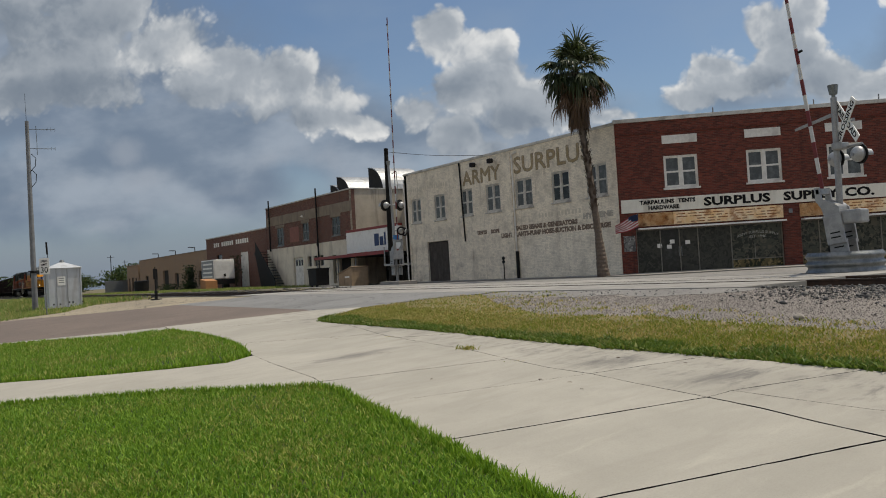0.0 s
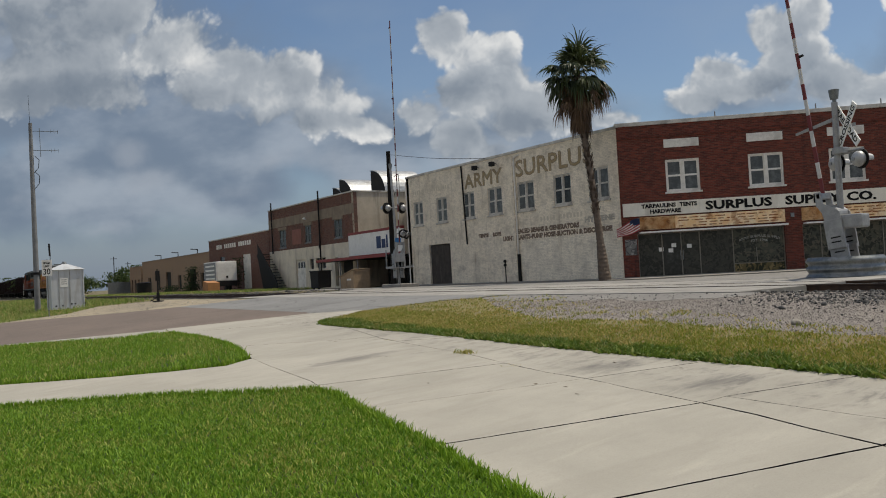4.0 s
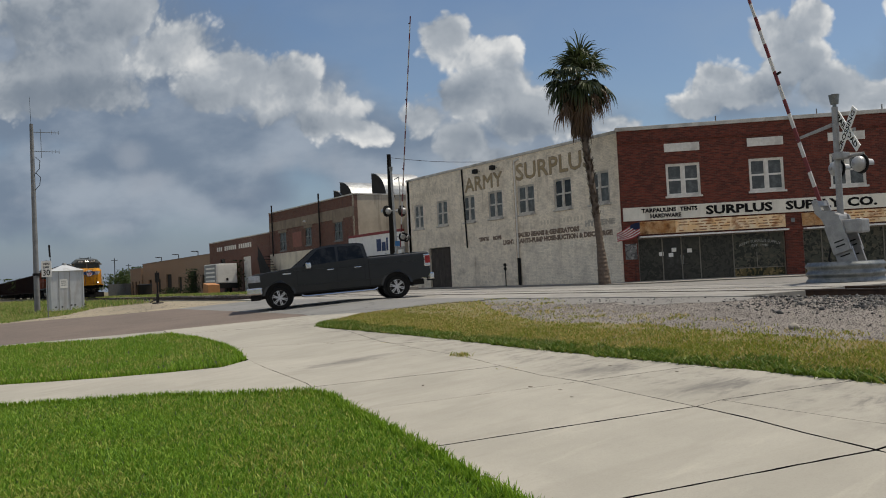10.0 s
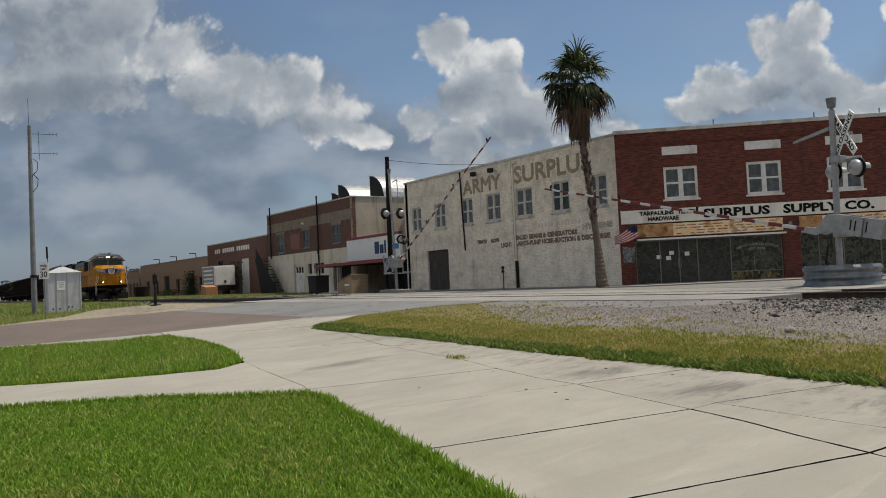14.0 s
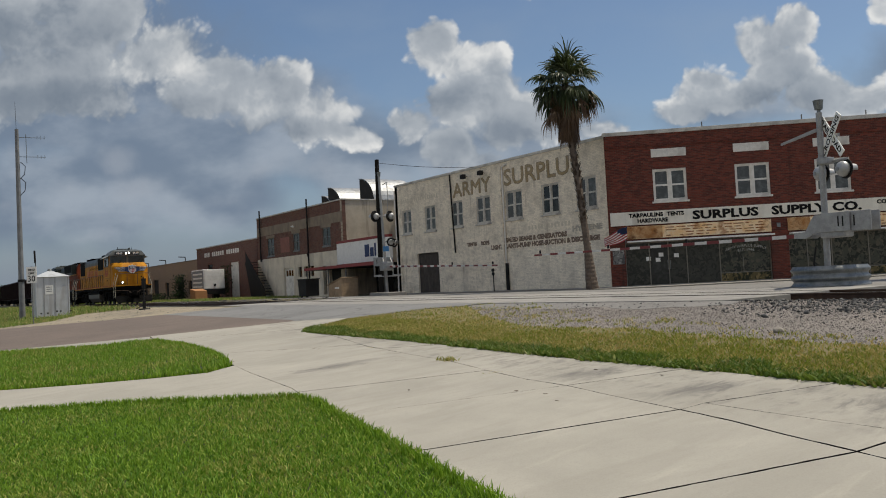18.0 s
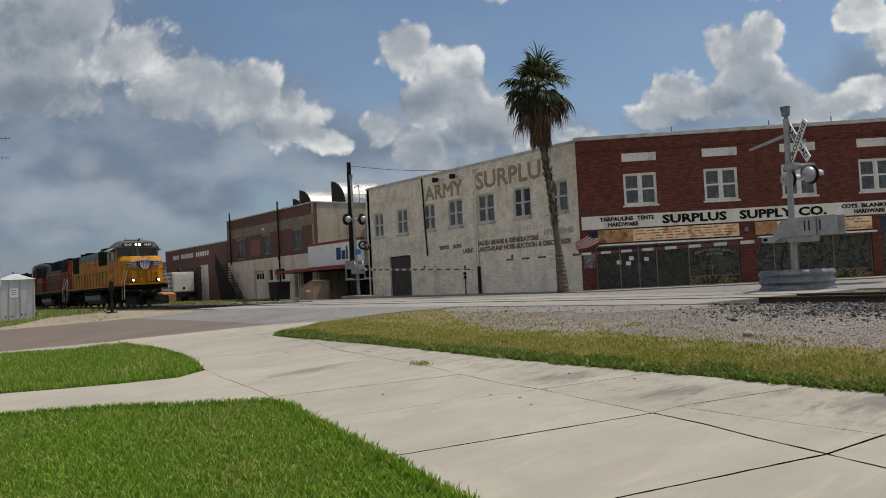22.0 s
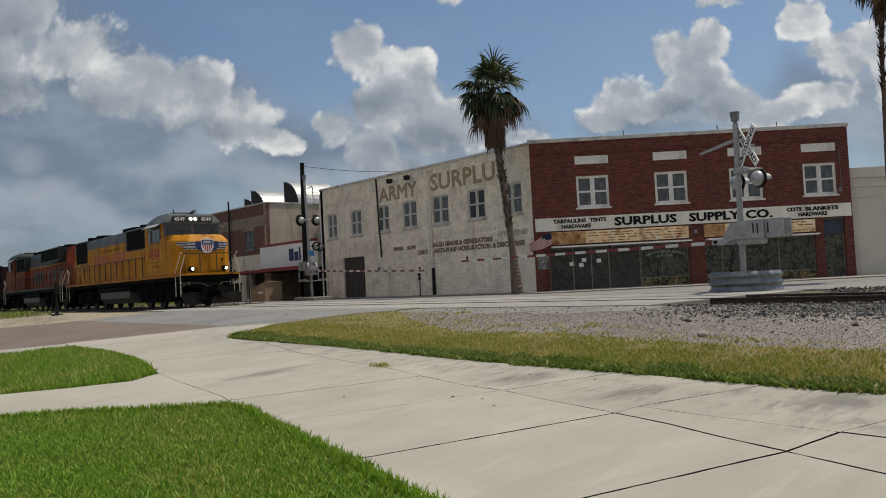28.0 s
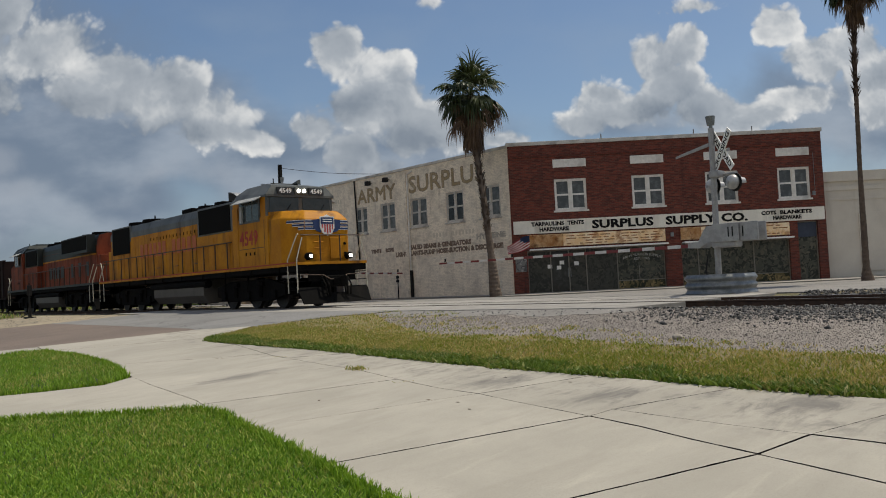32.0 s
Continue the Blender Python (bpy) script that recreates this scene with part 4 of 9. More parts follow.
def build_store():
    st = empty("store_building", pose(0, 0, 0), "two-storey brick surplus store with red front and white painted side", "building")
    z0, zt = 0.55, 8.03
    h = zt - z0
    # --- red front
    R = pose(29.05, 27.7, z0, 0, 0, -41.5)
    wins = [(2.22, 4.73), (6.05, 4.73), (9.69, 4.72), (13.25, 4.74)]
    holes = [(x, z - z0, x + 1.58, z - z0 + 1.55) for x, z in wins]
    shop = [(0.72, 0.14, 7.50, 2.25), (8.30, 0.14, 13.65, 2.25), (14.08, 0.14, 15.08, 3.05)]
    set_at(part("wall_front", wall_with_holes(15.5, h, 0.32, holes + shop), RED_BRICK, st, "dark red face brick"), R)
    for i, (x, z) in enumerate(wins):
        sash_window(st, R @ pose(x, 0, z - z0), 1.58, 1.55, OLD_WHITE, WIN_GLASS)
        set_at(part("lintel_panel", box(-0.02, -0.03, 0, 1.62, 0.06, 0.40, 0.01), OLD_WHITE, st, "pale cast stone panel"), R @ pose(x, 0, 6.86 - z0))
    set_at(part("coping", box(-0.06, -0.07, h - 0.02, 15.56, 0.38, h + 0.16, 0.015), PARAPET, st), R)
    set_at(part("cornice", box(0.0, -0.05, h - 0.62, 15.5, -0.001, h - 0.56), RED_BRICK, st), R)
    for x in (4.7, 9.3, 12.2):
        set_at(part("vent_pipe", cyl((x, 0.15, h + 0.1), (x, 0.15, h + 0.42), 0.03, None, 8), POLE_GREY, st), R)
    # --- name board
    zs = 3.64 - z0
    board = set_at(part("sign_board", box(0.10, -0.09, 0, 15.42, -0.002, 0.64, 0.006), WHITE_PAINT, st, "long white sign board with black lettering"), R @ pose(0, 0, zs))
    for body, x, z, size, width in (("TARPAULINS", 0.97, 0.37, 0.26, 1.62), ("TENTS", 2.76, 0.37, 0.26, 0.81), ("HARDWARE", 1.37, 0.10, 0.26, 1.44), ("SURPLUS", 3.95, 0.14, 0.55, 3.04), ("SUPPLY", 7.58, 0.14, 0.55, 2.5), ("CO.", 10.32, 0.14, 0.55, 1.3), ("COTS", 12.3, 0.36, 0.25, 0.74), ("BLANKETS", 13.22, 0.36, 0.25, 1.58), ("HARDWARE", 12.86, 0.10, 0.25, 1.4)):
        part("lettering", shift(text_bm(body, size, 0.006, width, 0, 0.022 if size > 0.4 else 0.012), x, -0.1, z), BLACK, board)
    # --- rusted sheet signs under it
    for x0, x1 in ((0.76, 7.53), (8.28, 13.64)):
        rs = set_at(part("sign_sheet", box(x0, -0.10, 0.02, x1, -0.03, 0.62, 0.004), RUST_SIGN, st, "rusted tin sign with flaking lettering"), R @ pose(0, 0, 2.95 - z0))
        part("sign_panel", box(x0, -0.106, 0.03, x0 + (1.75 if x0 < 1 else 1.0), -0.1005, 0.61), RUST_DARK, rs, "deeply rusted tin sign panel")
        bm = bm_new()
        for row in range(4):
            x = x0 + 1.9
            while x < x1 - 0.5:
                wd = random.uniform(0.12, 0.55)
                if random.random() < 0.75:
                    add_box(bm, x, -0.104, 0.09 + row * 0.13, min(x + wd, x1 - 0.1), -0.1005, 0.09 + row * 0.13 + 0.05)
                x += wd + random.uniform(0.05, 0.14)
        tagged(part("faded_lettering", bm, RUST_TEXT, rs), kind="stuff")
        set_at(part("canopy_rail", box(x0 + 0.05, -0.55, -0.02, x1 + 0.02, -0.03, 0.055, 0.01), WHITE_ENAMEL, st, "shallow white metal canopy"), R @ pose(0, 0, 2.82 - z0))
    # --- shop fronts
    def bay(x0, x1, zt_, splits, mats, low):
        bm = bm_new()
        f = 0.05
        add_box(bm, x0, 0.14, 0.14, x1, 0.22, 0.14 + f)
        add_box(bm, x0, 0.14, zt_ - f, x1, 0.22, zt_)
        for x in [x0 + f / 2] + splits + [x1 - f / 2]:
            add_box(bm, x - f / 2, 0.141, 0.19, x + f / 2, 0.219, zt_ - f)
        fr = set_at(part("shop_window", bm, SHOP_FRAME, st, "grimy steel-framed shop window"), R)
        edges = [x0] + splits + [x1]
        for a, b, mm, lw in zip(edges[:-1], edges[1:], mats, low):
            zl = 0.19
            if lw:
                part("bulkhead", box(a + f / 2, 0.16, 0.19, b - f / 2, 0.2, 0.56), CAMO, fr, "camouflage painted panel")
                part("transom", box(a + f / 2, 0.145, 0.56, b - f / 2, 0.215, 0.60), SHOP_FRAME, fr)
                zl = 0.60
            part("pane", box(a + f / 2, 0.17, zl, b - f / 2, 0.18, zt_ - f), mm, fr)
        return fr
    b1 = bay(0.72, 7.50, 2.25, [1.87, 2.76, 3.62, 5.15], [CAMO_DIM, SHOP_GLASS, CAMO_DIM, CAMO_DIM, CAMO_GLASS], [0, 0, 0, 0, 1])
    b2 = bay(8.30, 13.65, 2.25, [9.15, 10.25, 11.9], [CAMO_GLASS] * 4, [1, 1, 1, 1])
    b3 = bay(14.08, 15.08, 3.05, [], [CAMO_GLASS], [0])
    part("transom_panel", box(14.12, 0.12, 2.28, 15.04, 0.168, 2.98), BLUE_GREY, b3, "blue-grey boarded transom")
    for x, z in ((1.70, 1.35), (2.30, 1.52), (2.15, 1.28), (3.02, 1.45)):
        part("paper_notice", box(x, 0.150, z, x + 0.22, 0.156, z + 0.19), WHITE_ENAMEL, b1, "white paper notice taped to the glass")
    for x in (2.70, 2.82):
        part("door_handle", cyl((x, 0.10, 0.9), (x, 0.10, 1.35), 0.015, None, 8), GALV, b1)
    # arched window lettering
    for body, y0, wd in (("ARMY SURPLUS SUPPLY", 1.62, 1.9), ("EST. 1946", 1.42, 0.75)):
        bm = shift(text_bm(body, 0.17, 0.002, wd), 5.42 + (1.9 - wd) / 2, 0.160, y0)
        for v in bm.verts:
            v.co.z += 0.16 - 0.18 * ((v.co.x - 6.37) / 0.95) ** 2
        tagged(part("window_lettering", bm, FADED_WHITE, b1), kind="stuff")
    part("muntin", box(6.2, 0.150, 0.6, 6.23, 0.166, 1.3), SHOP_FRAME, b1)
    set_at(part("step", box(0.7, -0.4, -0.02, 7.5, 0.14, 0.135, 0.02), CONCRETE_OLD, st), R)
    set_at(part("step", box(8.3, -0.15, -0.02, 13.65, 0.14, 0.135, 0.02), CONCRETE_OLD, st), R)
    set_at(part("step", box(14.0, -0.15, -0.02, 15.15, 0.14, 0.135, 0.02), CONCRETE_OLD, st), R)
    for x, z in ((7.8, 2.62), (14.9, 4.3)):
        set_at(part("junction_box", box(x, -0.06, z, x + 0.16, 0.0, z + 0.2, 0.008), GALV, st), R)
    bm = add_tube(bm_new(), [(15.05, -0.03, 6.4), (15.05, -0.03, 4.6), (14.85, -0.03, 4.3)], 0.012, 6)
    set_at(part("conduit", bm, POLE_GREY, st), R)
    # --- white side
    W = pose(29.05, 47.3, z0, 0, 0, -90)
    side = [(28.36, 29.81), (31.05, 32.42), (34.0, 35.46), (36.84, 38.21), (39.55, 40.75), (42.50, 43.72), (45.35, 46.5)]
    holes = [(47.3 - b, 4.66 - z0, 47.3 - a, 6.27 - z0) for a, b in side]
    door = (47.3 - 44.82, 0.15, 47.3 - 42.38, 3.29 - z0)
    set_at(part("wall_side", wall_with_holes(19.6 - 0.34, h - 0.06, 0.32, holes + [door]), WHITE_BRICK, st, "flaking white painted brick"), W)
    set_at(part("wall_corner", box(19.6 - 0.337, 0.004, 0, 19.6 - 0.012, 0.32, h - 0.06), WHITE_BRICK, st), W)
    bm = bm_new()
    skin = [(0.0, 0.0)] + [(0.0 + 0.05 * math.sin(k * 1.7), 0.4 + 0.32 * k) for k in range(7)]
    skin += [(0.4 + 0.7 * k, 2.42 + 0.09 * math.sin(k * 2.3) + 0.05 * math.sin(k * 5.1)) for k in range(11)] + [(7.55, 2.3), (7.55, 0.0)]
    add_prism(bm, [(47.3 - 35.35 + px, pz) for px, pz in skin], -0.004, -0.0005, "y")
    set_at(part("repainted_patch", bm, WHITE_LOW, st, "newer whiter coat of paint low on the wall"), W)
    for i, (a, b) in enumerate(side):
        sash_window(st, W @ pose(47.3 - b, 0, 4.66 - z0), b - a, 1.61, OLD_FRAME, WIN_GLASS, dark_one=(i == 1))
    set_at(part("coping", box(-0.05, -0.06, h - 0.08, 19.55, 0.36, h + 0.06, 0.015), PARAPET, st), W)
    dr = set_at(part("side_door", box(door[0], 0.18, door[1], door[2], 0.20, door[3] - 0.02), DARK_INSIDE, st, "dark boarded wide doorway"), W)
    for k in range(8):
        wd = (door[2] - door[0]) / 8
        part("board", box(door[0] + k * wd + 0.004, 0.12 + 0.004 * (k % 2), door[1], door[0] + (k + 1) * wd - 0.004, 0.17, door[3] - 0.02, 0.006), WOOD_DARK, dr)
    set_at(part("pilaster", box(47.3 - 35.95, -0.06, 0, 47.3 - 35.72, 0.0, h - 0.2), WHITE_BRICK, st), W)
    bm = add_tube(bm_new(), [(47.3 - 35.55, -0.07, h - 0.35), (47.3 - 35.55, -0.07, 1.7)], 0.05, 8)
    bm = add_tube(bm, [(47.3 - 35.1, -0.07, h - 0.25), (47.3 - 35.55, -0.07, h - 0.35)], 0.04, 8)
    set_at(part("downpipe", bm, OLD_WHITE, st), W)
    set_at(part("downpipe", cyl((47.3 - 35.5, -0.09, 0.0), (47.3 - 35.5, -0.09, 1.7), 0.09, None, 10), STEEL_DARK, st, "black pipe boot"), W)
    set_at(part("downpipe", add_tube(bm_new(), [(47.3 - 40.68, -0.06, h - 0.1), (47.3 - 40.45, -0.06, 2.55)], 0.045, 8), STEEL_DARK, st, "thin dark pipe"), W)
    set_at(part("downpipe", add_tube(bm_new(), [(0.08, -0.08, h - 0.3), (0.08, -0.08, 0.1)], 0.05, 8), OLD_WHITE, st), W)
    for x in (47.3 - 38.9, 47.3 - 37.2):
        bm = add_tube(bm_new(), [(x, 0.0, 7.15), (x, -0.2, 7.25), (x, -0.3, 7.2)], 0.015, 6)
        add_box(bm, x - 0.17, -0.46, 7.02, x + 0.15, -0.22, 7.28, 0.03)
        set_at(part("floodlight", bm, STEEL_DARK, st, "dark rusted floodlight"), W @ pose(0, 0, -z0 + 0.42))
    for body, y0, y1, z, size in (("ARMY", 40.45, 36.75, 6.50, 1.18), ("SURPLUS", 35.45, 29.45, 6.60, 1.30)):
        for mm, e, lift in ((GHOST_EDGE, 0.040, 0.010), (GHOST, 0.012, 0.019)):
            set_at(part("painted_letters", shift(broad_text(body, size, y0 - y1, e), 47.3 - y0, -lift, z - z0), mm, st), W)
    for body, y0, y1, z, size, mm in (("SEALED BEAMS & GENERATORS", 35.8, 30.6, 3.42, 0.33, GHOST_RED), ("LIGHT PLANTS-PUMP HOSE-SUCTION & DISCHARGE", 36.95, 28.3, 3.08, 0.33, GHOST_RED), ("TENTS", 39.3, 38.3, 3.42, 0.28, GHOST_RED), ("ROPE", 37.9, 37.1, 3.42, 0.28, GHOST_RED), ("HYGIENE", 30.2, 28.1, 3.62, 0.36, GHOST_PALE)):
        set_at(part("painted_letters", shift(text_bm(body, size, 0.001, y0 - y1, 0, 0.026), 47.3 - y0, -0.006, z - z0), mm, st), W)
    for y0, y1, z in ((42.6, 40.9, 3.42), (33.6, 30.2, 3.95), (46.5, 42.0, 6.75)):
        bm = bm_new()
        y = y0
        while y > y1 + 0.1:
            add_box(bm, 47.3 - y, -0.004, z - z0, 47.3 - y + 0.14, 0.0, z - z0 + 0.24)
            y -= 0.26
        tagged(set_at(part("faded_lettering", bm, GHOST_FAINT, st), W), kind="stuff")
    # --- the rest of the shell
    c = Vector((29.05, 27.7))
    rd, nd = Vector((0.749, -0.663)), Vector((0.663, 0.749))
    e1 = c + rd * 15.5
    e2 = e1 + nd * 18
    far = Vector((29.05, 47.3))
    far2 = Vector((47.0, 47.3))
    bm = bm_new()
    poly = [(29.35, 28.1), (e1.x - 0.1, e1.y + 0.35), (e2.x, e2.y), (far2.x, far2.y), (29.35, far.y)]
    add_prism(bm, poly, zt - 0.75, zt - 0.6, "z")
    part("roof", bm, ROOF_TAR, st, "flat felt roof behind a parapet")
    for a, b, mm in ((e1, e2, RED_BRICK), (e2, far2, WHITE_BRICK), (far2, far, WHITE_BRICK)):
        d = (b - a).normalized()
        k = Vector((-d.y, d.x)) * 0.3
        part("wall_back", add_prism(bm_new(), [tuple(a), tuple(b), tuple(b + k), tuple(a + k)], z0, zt - 0.02, "z"), mm, st)
    part("floor", add_prism(bm_new(), poly, z0, z0 + 0.1, "z"), DARK_INSIDE, st)
    part("floor", add_prism(bm_new(), poly, 4.2, 4.35, "z"), DARK_INSIDE, st)
    return st


SHOP_FRAME = mat("dull bronze frame", (0.26, 0.235, 0.19), (0.17, 0.155, 0.13), 8, 0.6, 0.2)
RUST_TEXT = mat("flaked sign lettering", (0.24, 0.075, 0.02), (0.36, 0.15, 0.05), 6, 0.9, stain=(0.80, 0.56, 0.30), sscale=5, samount=0.9)
FADED_WHITE = mat("faded white lettering", (0.50, 0.50, 0.46), (0.34, 0.34, 0.31), 6, 0.8)
BLUE_GREY = mat("faded blue paint", (0.05, 0.065, 0.095), (0.035, 0.045, 0.07), 3, 0.8)
OLD_FRAME = mat("grey weathered frame", (0.62, 0.59, 0.53), (0.45, 0.425, 0.38), 6, 0.85, stain=(0.14, 0.13, 0.12), samount=0.6)
GHOST_PALE = mat("pale grey lettering", (0.36, 0.33, 0.28), (0.46, 0.42, 0.35), 3, 0.9, stain=(0.75, 0.67, 0.53), sscale=5, samount=0.7)
GHOST_FAINT = mat("barely legible lettering", (0.58, 0.52, 0.41), (0.66, 0.59, 0.47), 3, 0.9, stain=(0.75, 0.67, 0.53), sscale=5, samount=0.7)


def camo_mat(name, rough, cols):
    m, g = material(name)
    v = g.add("ShaderNodeTexCoord").outputs["Object"]
    a, b = g.noise(v, 3.2, 2.0, 0.5, 1.2), g.noise(g.vec("ADD", v, (7, 3, 5)).outputs[0], 4.1, 2.0, 0.5, 1.5)
    c = g.mix(g.step(a, 0.50, 0.52), col(cols[0]), col(cols[1]))
    c = g.mix(g.step(b, 0.56, 0.58), c, col(cols[2]))
    finish(g, c, rough, 0.0, None, **{"Specular IOR Level": 0.25})
    return m


CAMO = camo_mat("camouflage paint", 0.7, [(0.16, 0.125, 0.055), (0.035, 0.038, 0.02), (0.30, 0.22, 0.10)])
# same cloth pattern, with the dimness inside the shop put into its colours
CAMO_DIM = camo_mat("camouflage cloth in dimmed colours behind grimy glass", 0.2, [(0.058, 0.057, 0.046), (0.036, 0.037, 0.030), (0.075, 0.070, 0.056)])
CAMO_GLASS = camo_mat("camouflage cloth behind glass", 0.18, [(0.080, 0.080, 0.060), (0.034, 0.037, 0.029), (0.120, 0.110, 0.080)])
build_store()


def plain_window(parent, m, w, h, frame_m, glass_m):
    bm = bm_new()
    f = 0.07
    for a in ((0, 0, f, h), (w - f, 0, w, h), (f, 0, w - f, f), (f, h - f, w - f, h), (w / 2 - 0.03, f, w / 2 + 0.03, h - f), (f, h / 2 - 0.03, w / 2 - 0.03, h / 2 + 0.03), (w / 2 + 0.03, h / 2 - 0.03, w - f, h / 2 + 0.03)):
        add_box(bm, a[0], 0.04, a[1], a[2], 0.12, a[3])
    win = set_at(part("window", bm, frame_m, parent), m)
    part("pane", box(f, 0.07, f, w - f, 0.08, h - f), glass_m, win)
    part("sill", box(-0.06, -0.05, -0.1, w + 0.06, 0.12, -0.002, 0.01), frame_m, win)
    return win


DULL_FRAME = mat("grimy grey frame", (0.24, 0.25, 0.25), (0.16, 0.165, 0.165), 6, 0.85, stain=(0.08, 0.08, 0.08), samount=0.5)


def build_garage():
    """The two-storey brick block with the sawtooth roof and the fuel forecourt."""
    gb = empty("garage_building", pose(0, 0, 0), "two-storey worn brick garage with sawtooth roof and stuccoed ground floor", "building")
    z0, zt, x, ya, yb = 0.55, 8.0, 29.05, 55.1, 72.2
    W = pose(x, yb, z0, 0, 0, -90)
    L = yb - ya
    ups = [(yb - 69.8, 4.45 - z0, yb - 68.3, 6.05 - z0), (yb - 64.2, 4.62 - z0, yb - 62.95, 6.08 - z0), (yb - 58.6, 4.65 - z0, yb - 57.2, 6.1 - z0)]
    lows = [(yb - 66.3, 0.2, yb - 64.35, 3.2 - z0)] + [(yb - c, 2.35 - z0, yb - c + 0.75, 3.2 - z0) for c in (63.4, 62.2, 61.1)] + [(yb - 58.7, 0.3, yb - 58.1, 3.1 - z0), (yb - 57.6, 0.3, yb - 55.6, 3.0 - z0)]
    set_at(part("wall_upper", shift(wall_with_holes(L, zt - 4.22, 0.3, [(a, b - 4.22 + z0, c, d - 4.22 + z0) for a, b, c, d in ups]), 0, 0, 0), TAN_BRICK, gb, "weathered red brick upper wall"), pose(x, yb, 4.22, 0, 0, -90))
    set_at(part("wall_lower", wall_with_holes(L, 4.22 - z0 - 0.001, 0.34, lows), STUCCO_LOW, gb, "stained cream stucco lower wall"), pose(x - 0.04, yb, z0, 0, 0, -90))
    set_at(part("frieze", box(0, -0.02, 6.35 - z0, L, 0.0, 7.15 - z0), FRIEZE, gb, "brown weathered stucco band"), W)
    set_at(part("patch", box(yb - 66.9, -0.015, 4.6 - z0, yb - 65.0, 0.0, 5.9 - z0), PINK, gb, "faded pink painted patch"), W)
    for a, b, c, d in ups:
        plain_window(gb, W @ pose(a, 0, b), c - a, d - b, DULL_FRAME, DARK_GLASS)
        set_at(part("lintel", box(a - 0.2, -0.04, d, c + 0.2, 0.0, d + 0.25), FRIEZE, gb), W)
    for a, b, c, d in lows[1:4]:
        set_at(part("small_window", box(a, 0.1, b, c, 0.16, d), DARK_GLASS, gb), W)
    dr = bm_new()
    a, b, c, d = lows[0]
    add_box(dr, a, 0.1, b, c, 0.16, d)
    dw = set_at(part("door", dr, OLD_WHITE, gb, "white panelled garage door"), W)
    for i in range(3):
        for j in range(3):
            part("panel", box(a + 0.2 + i * 0.55, 0.085, b + 0.25 + j * 0.75, a + 0.6 + i * 0.55, 0.1, b + 0.75 + j * 0.75, 0.006), DARK_GLASS if j == 2 else OLD_WHITE, dw)
    for a, b, c, d in lows[4:]:
        set_at(part("doorway", box(a, 0.2, b, c, 0.26, d), DARK_INSIDE, gb), W)
    set_at(part("coping", box(-0.05, -0.06, zt - z0, L + 0.02, 0.36, zt - z0 + 0.1), PARAPET, gb), W)
    # side wall towards the crossing
    S = pose(x, ya, z0, 0, 0, 0)
    set_at(part("wall_side", box(0.0, 0.005, 0, 18.0, 0.3, zt - z0), STUCCO, gb, "bare grey stuccoed side wall"), S)
    set_at(part("coping", box(-0.02, -0.05, zt - z0, 18.0, 0.3, zt - z0 + 0.09), PARAPET, gb), S)
    set_at(part("wall_back", box(17.7, 0.3, 0, 18.0, L, zt - z0), STUCCO, gb), S)
    set_at(part("wall_far", box(0.3, L - 0.3, 0, 17.7, L - 0.001, zt - z0), STUCCO, gb), S)
    set_at(part("roof", box(0.3, 0.3, zt - z0 - 0.7, 17.7, L - 0.3, zt - z0 - 0.55), ROOF_TAR, gb), S)
    # sawtooth monitors with curved sheet roofs, their dark mouths to the north
    for y0, y1, xa, xb, hh in ((64.5, 62.4, 32.0, 38.0, 1.6), (63.2, 60.7, 32.0, 38.0, 2.17), (57.55, 55.2, 32.0, 35.7, 2.2)):
        n = 10
        arc = [(y0 + (y1 - y0) * math.sin(math.pi / 2 * k / n), zt - 0.2 + hh * math.cos(math.pi / 2 * k / n)) for k in range(n + 1)]
        bm = bm_new()
        low = [(p[0], p[1] - 0.06) for p in arc][::-1]
        add_prism(bm, [(p[0], p[1]) for p in arc] + low, xa, xb, "x")
        mon = part("monitor_roof", bm, SHEET, gb, "curved bright sheet-metal monitor roof")
        bm = bm_new()
        add_prism(bm, [(p[0], p[1] - 0.07) for p in arc] + [(y0, zt - 0.3)], xa + 0.05, xa + 0.1, "x")
        part("end_plate", bm, DARK_INSIDE, mon, "dark plate standing in for the open end")
        part("louvre", box(xa + 0.1, y0 - 0.03, zt - 0.3, xb, y0 + 0.02, zt - 0.28 + hh), DARK_INSIDE, mon)
    # forecourt canopy and fascia between the two blocks
    F = pose(x - 0.6, 55.1, 0, 0, 0, -90)
    set_at(part("fascia", box(0, 0, 3.05, 7.75, 0.25, 4.62, 0.02), WHITE_ENAMEL, gb, "white enamel fascia board with red edging"), F)
    set_at(part("fascia_trim", box(-0.02, -0.02, 4.62, 7.77, 0.27, 4.80), RED_PAINT, gb, "red edging strip"), F)
    set_at(part("fascia_trim", box(-0.02, -0.02, 2.90, 7.77, 0.27, 3.049), RED_PAINT, gb, "red edging strip"), F)
    for k, (bw, bh) in enumerate(((0.62, 0.86), (0.50, 0.62), (0.20, 0.90))):
        set_at(part("emblem_block", box((4.35, 5.10, 5.74)[k], -0.03, 3.42, (4.35, 5.10, 5.74)[k] + bw, -0.002, 3.42 + bh, 0.08), BLUE_PAINT, gb, "dark blue rounded emblem block"), F)
    set_at(part("canopy", box(-3.2, -1.2, 2.72, 7.7, 6.0, 2.88, 0.02), STEEL_DARK, gb, "dark flat forecourt canopy"), F)
    set_at(part("canopy_edge", box(-3.25, -1.26, 2.74, 7.7, -1.201, 2.94), RED_PAINT, gb, "faded red canopy edge"), F)
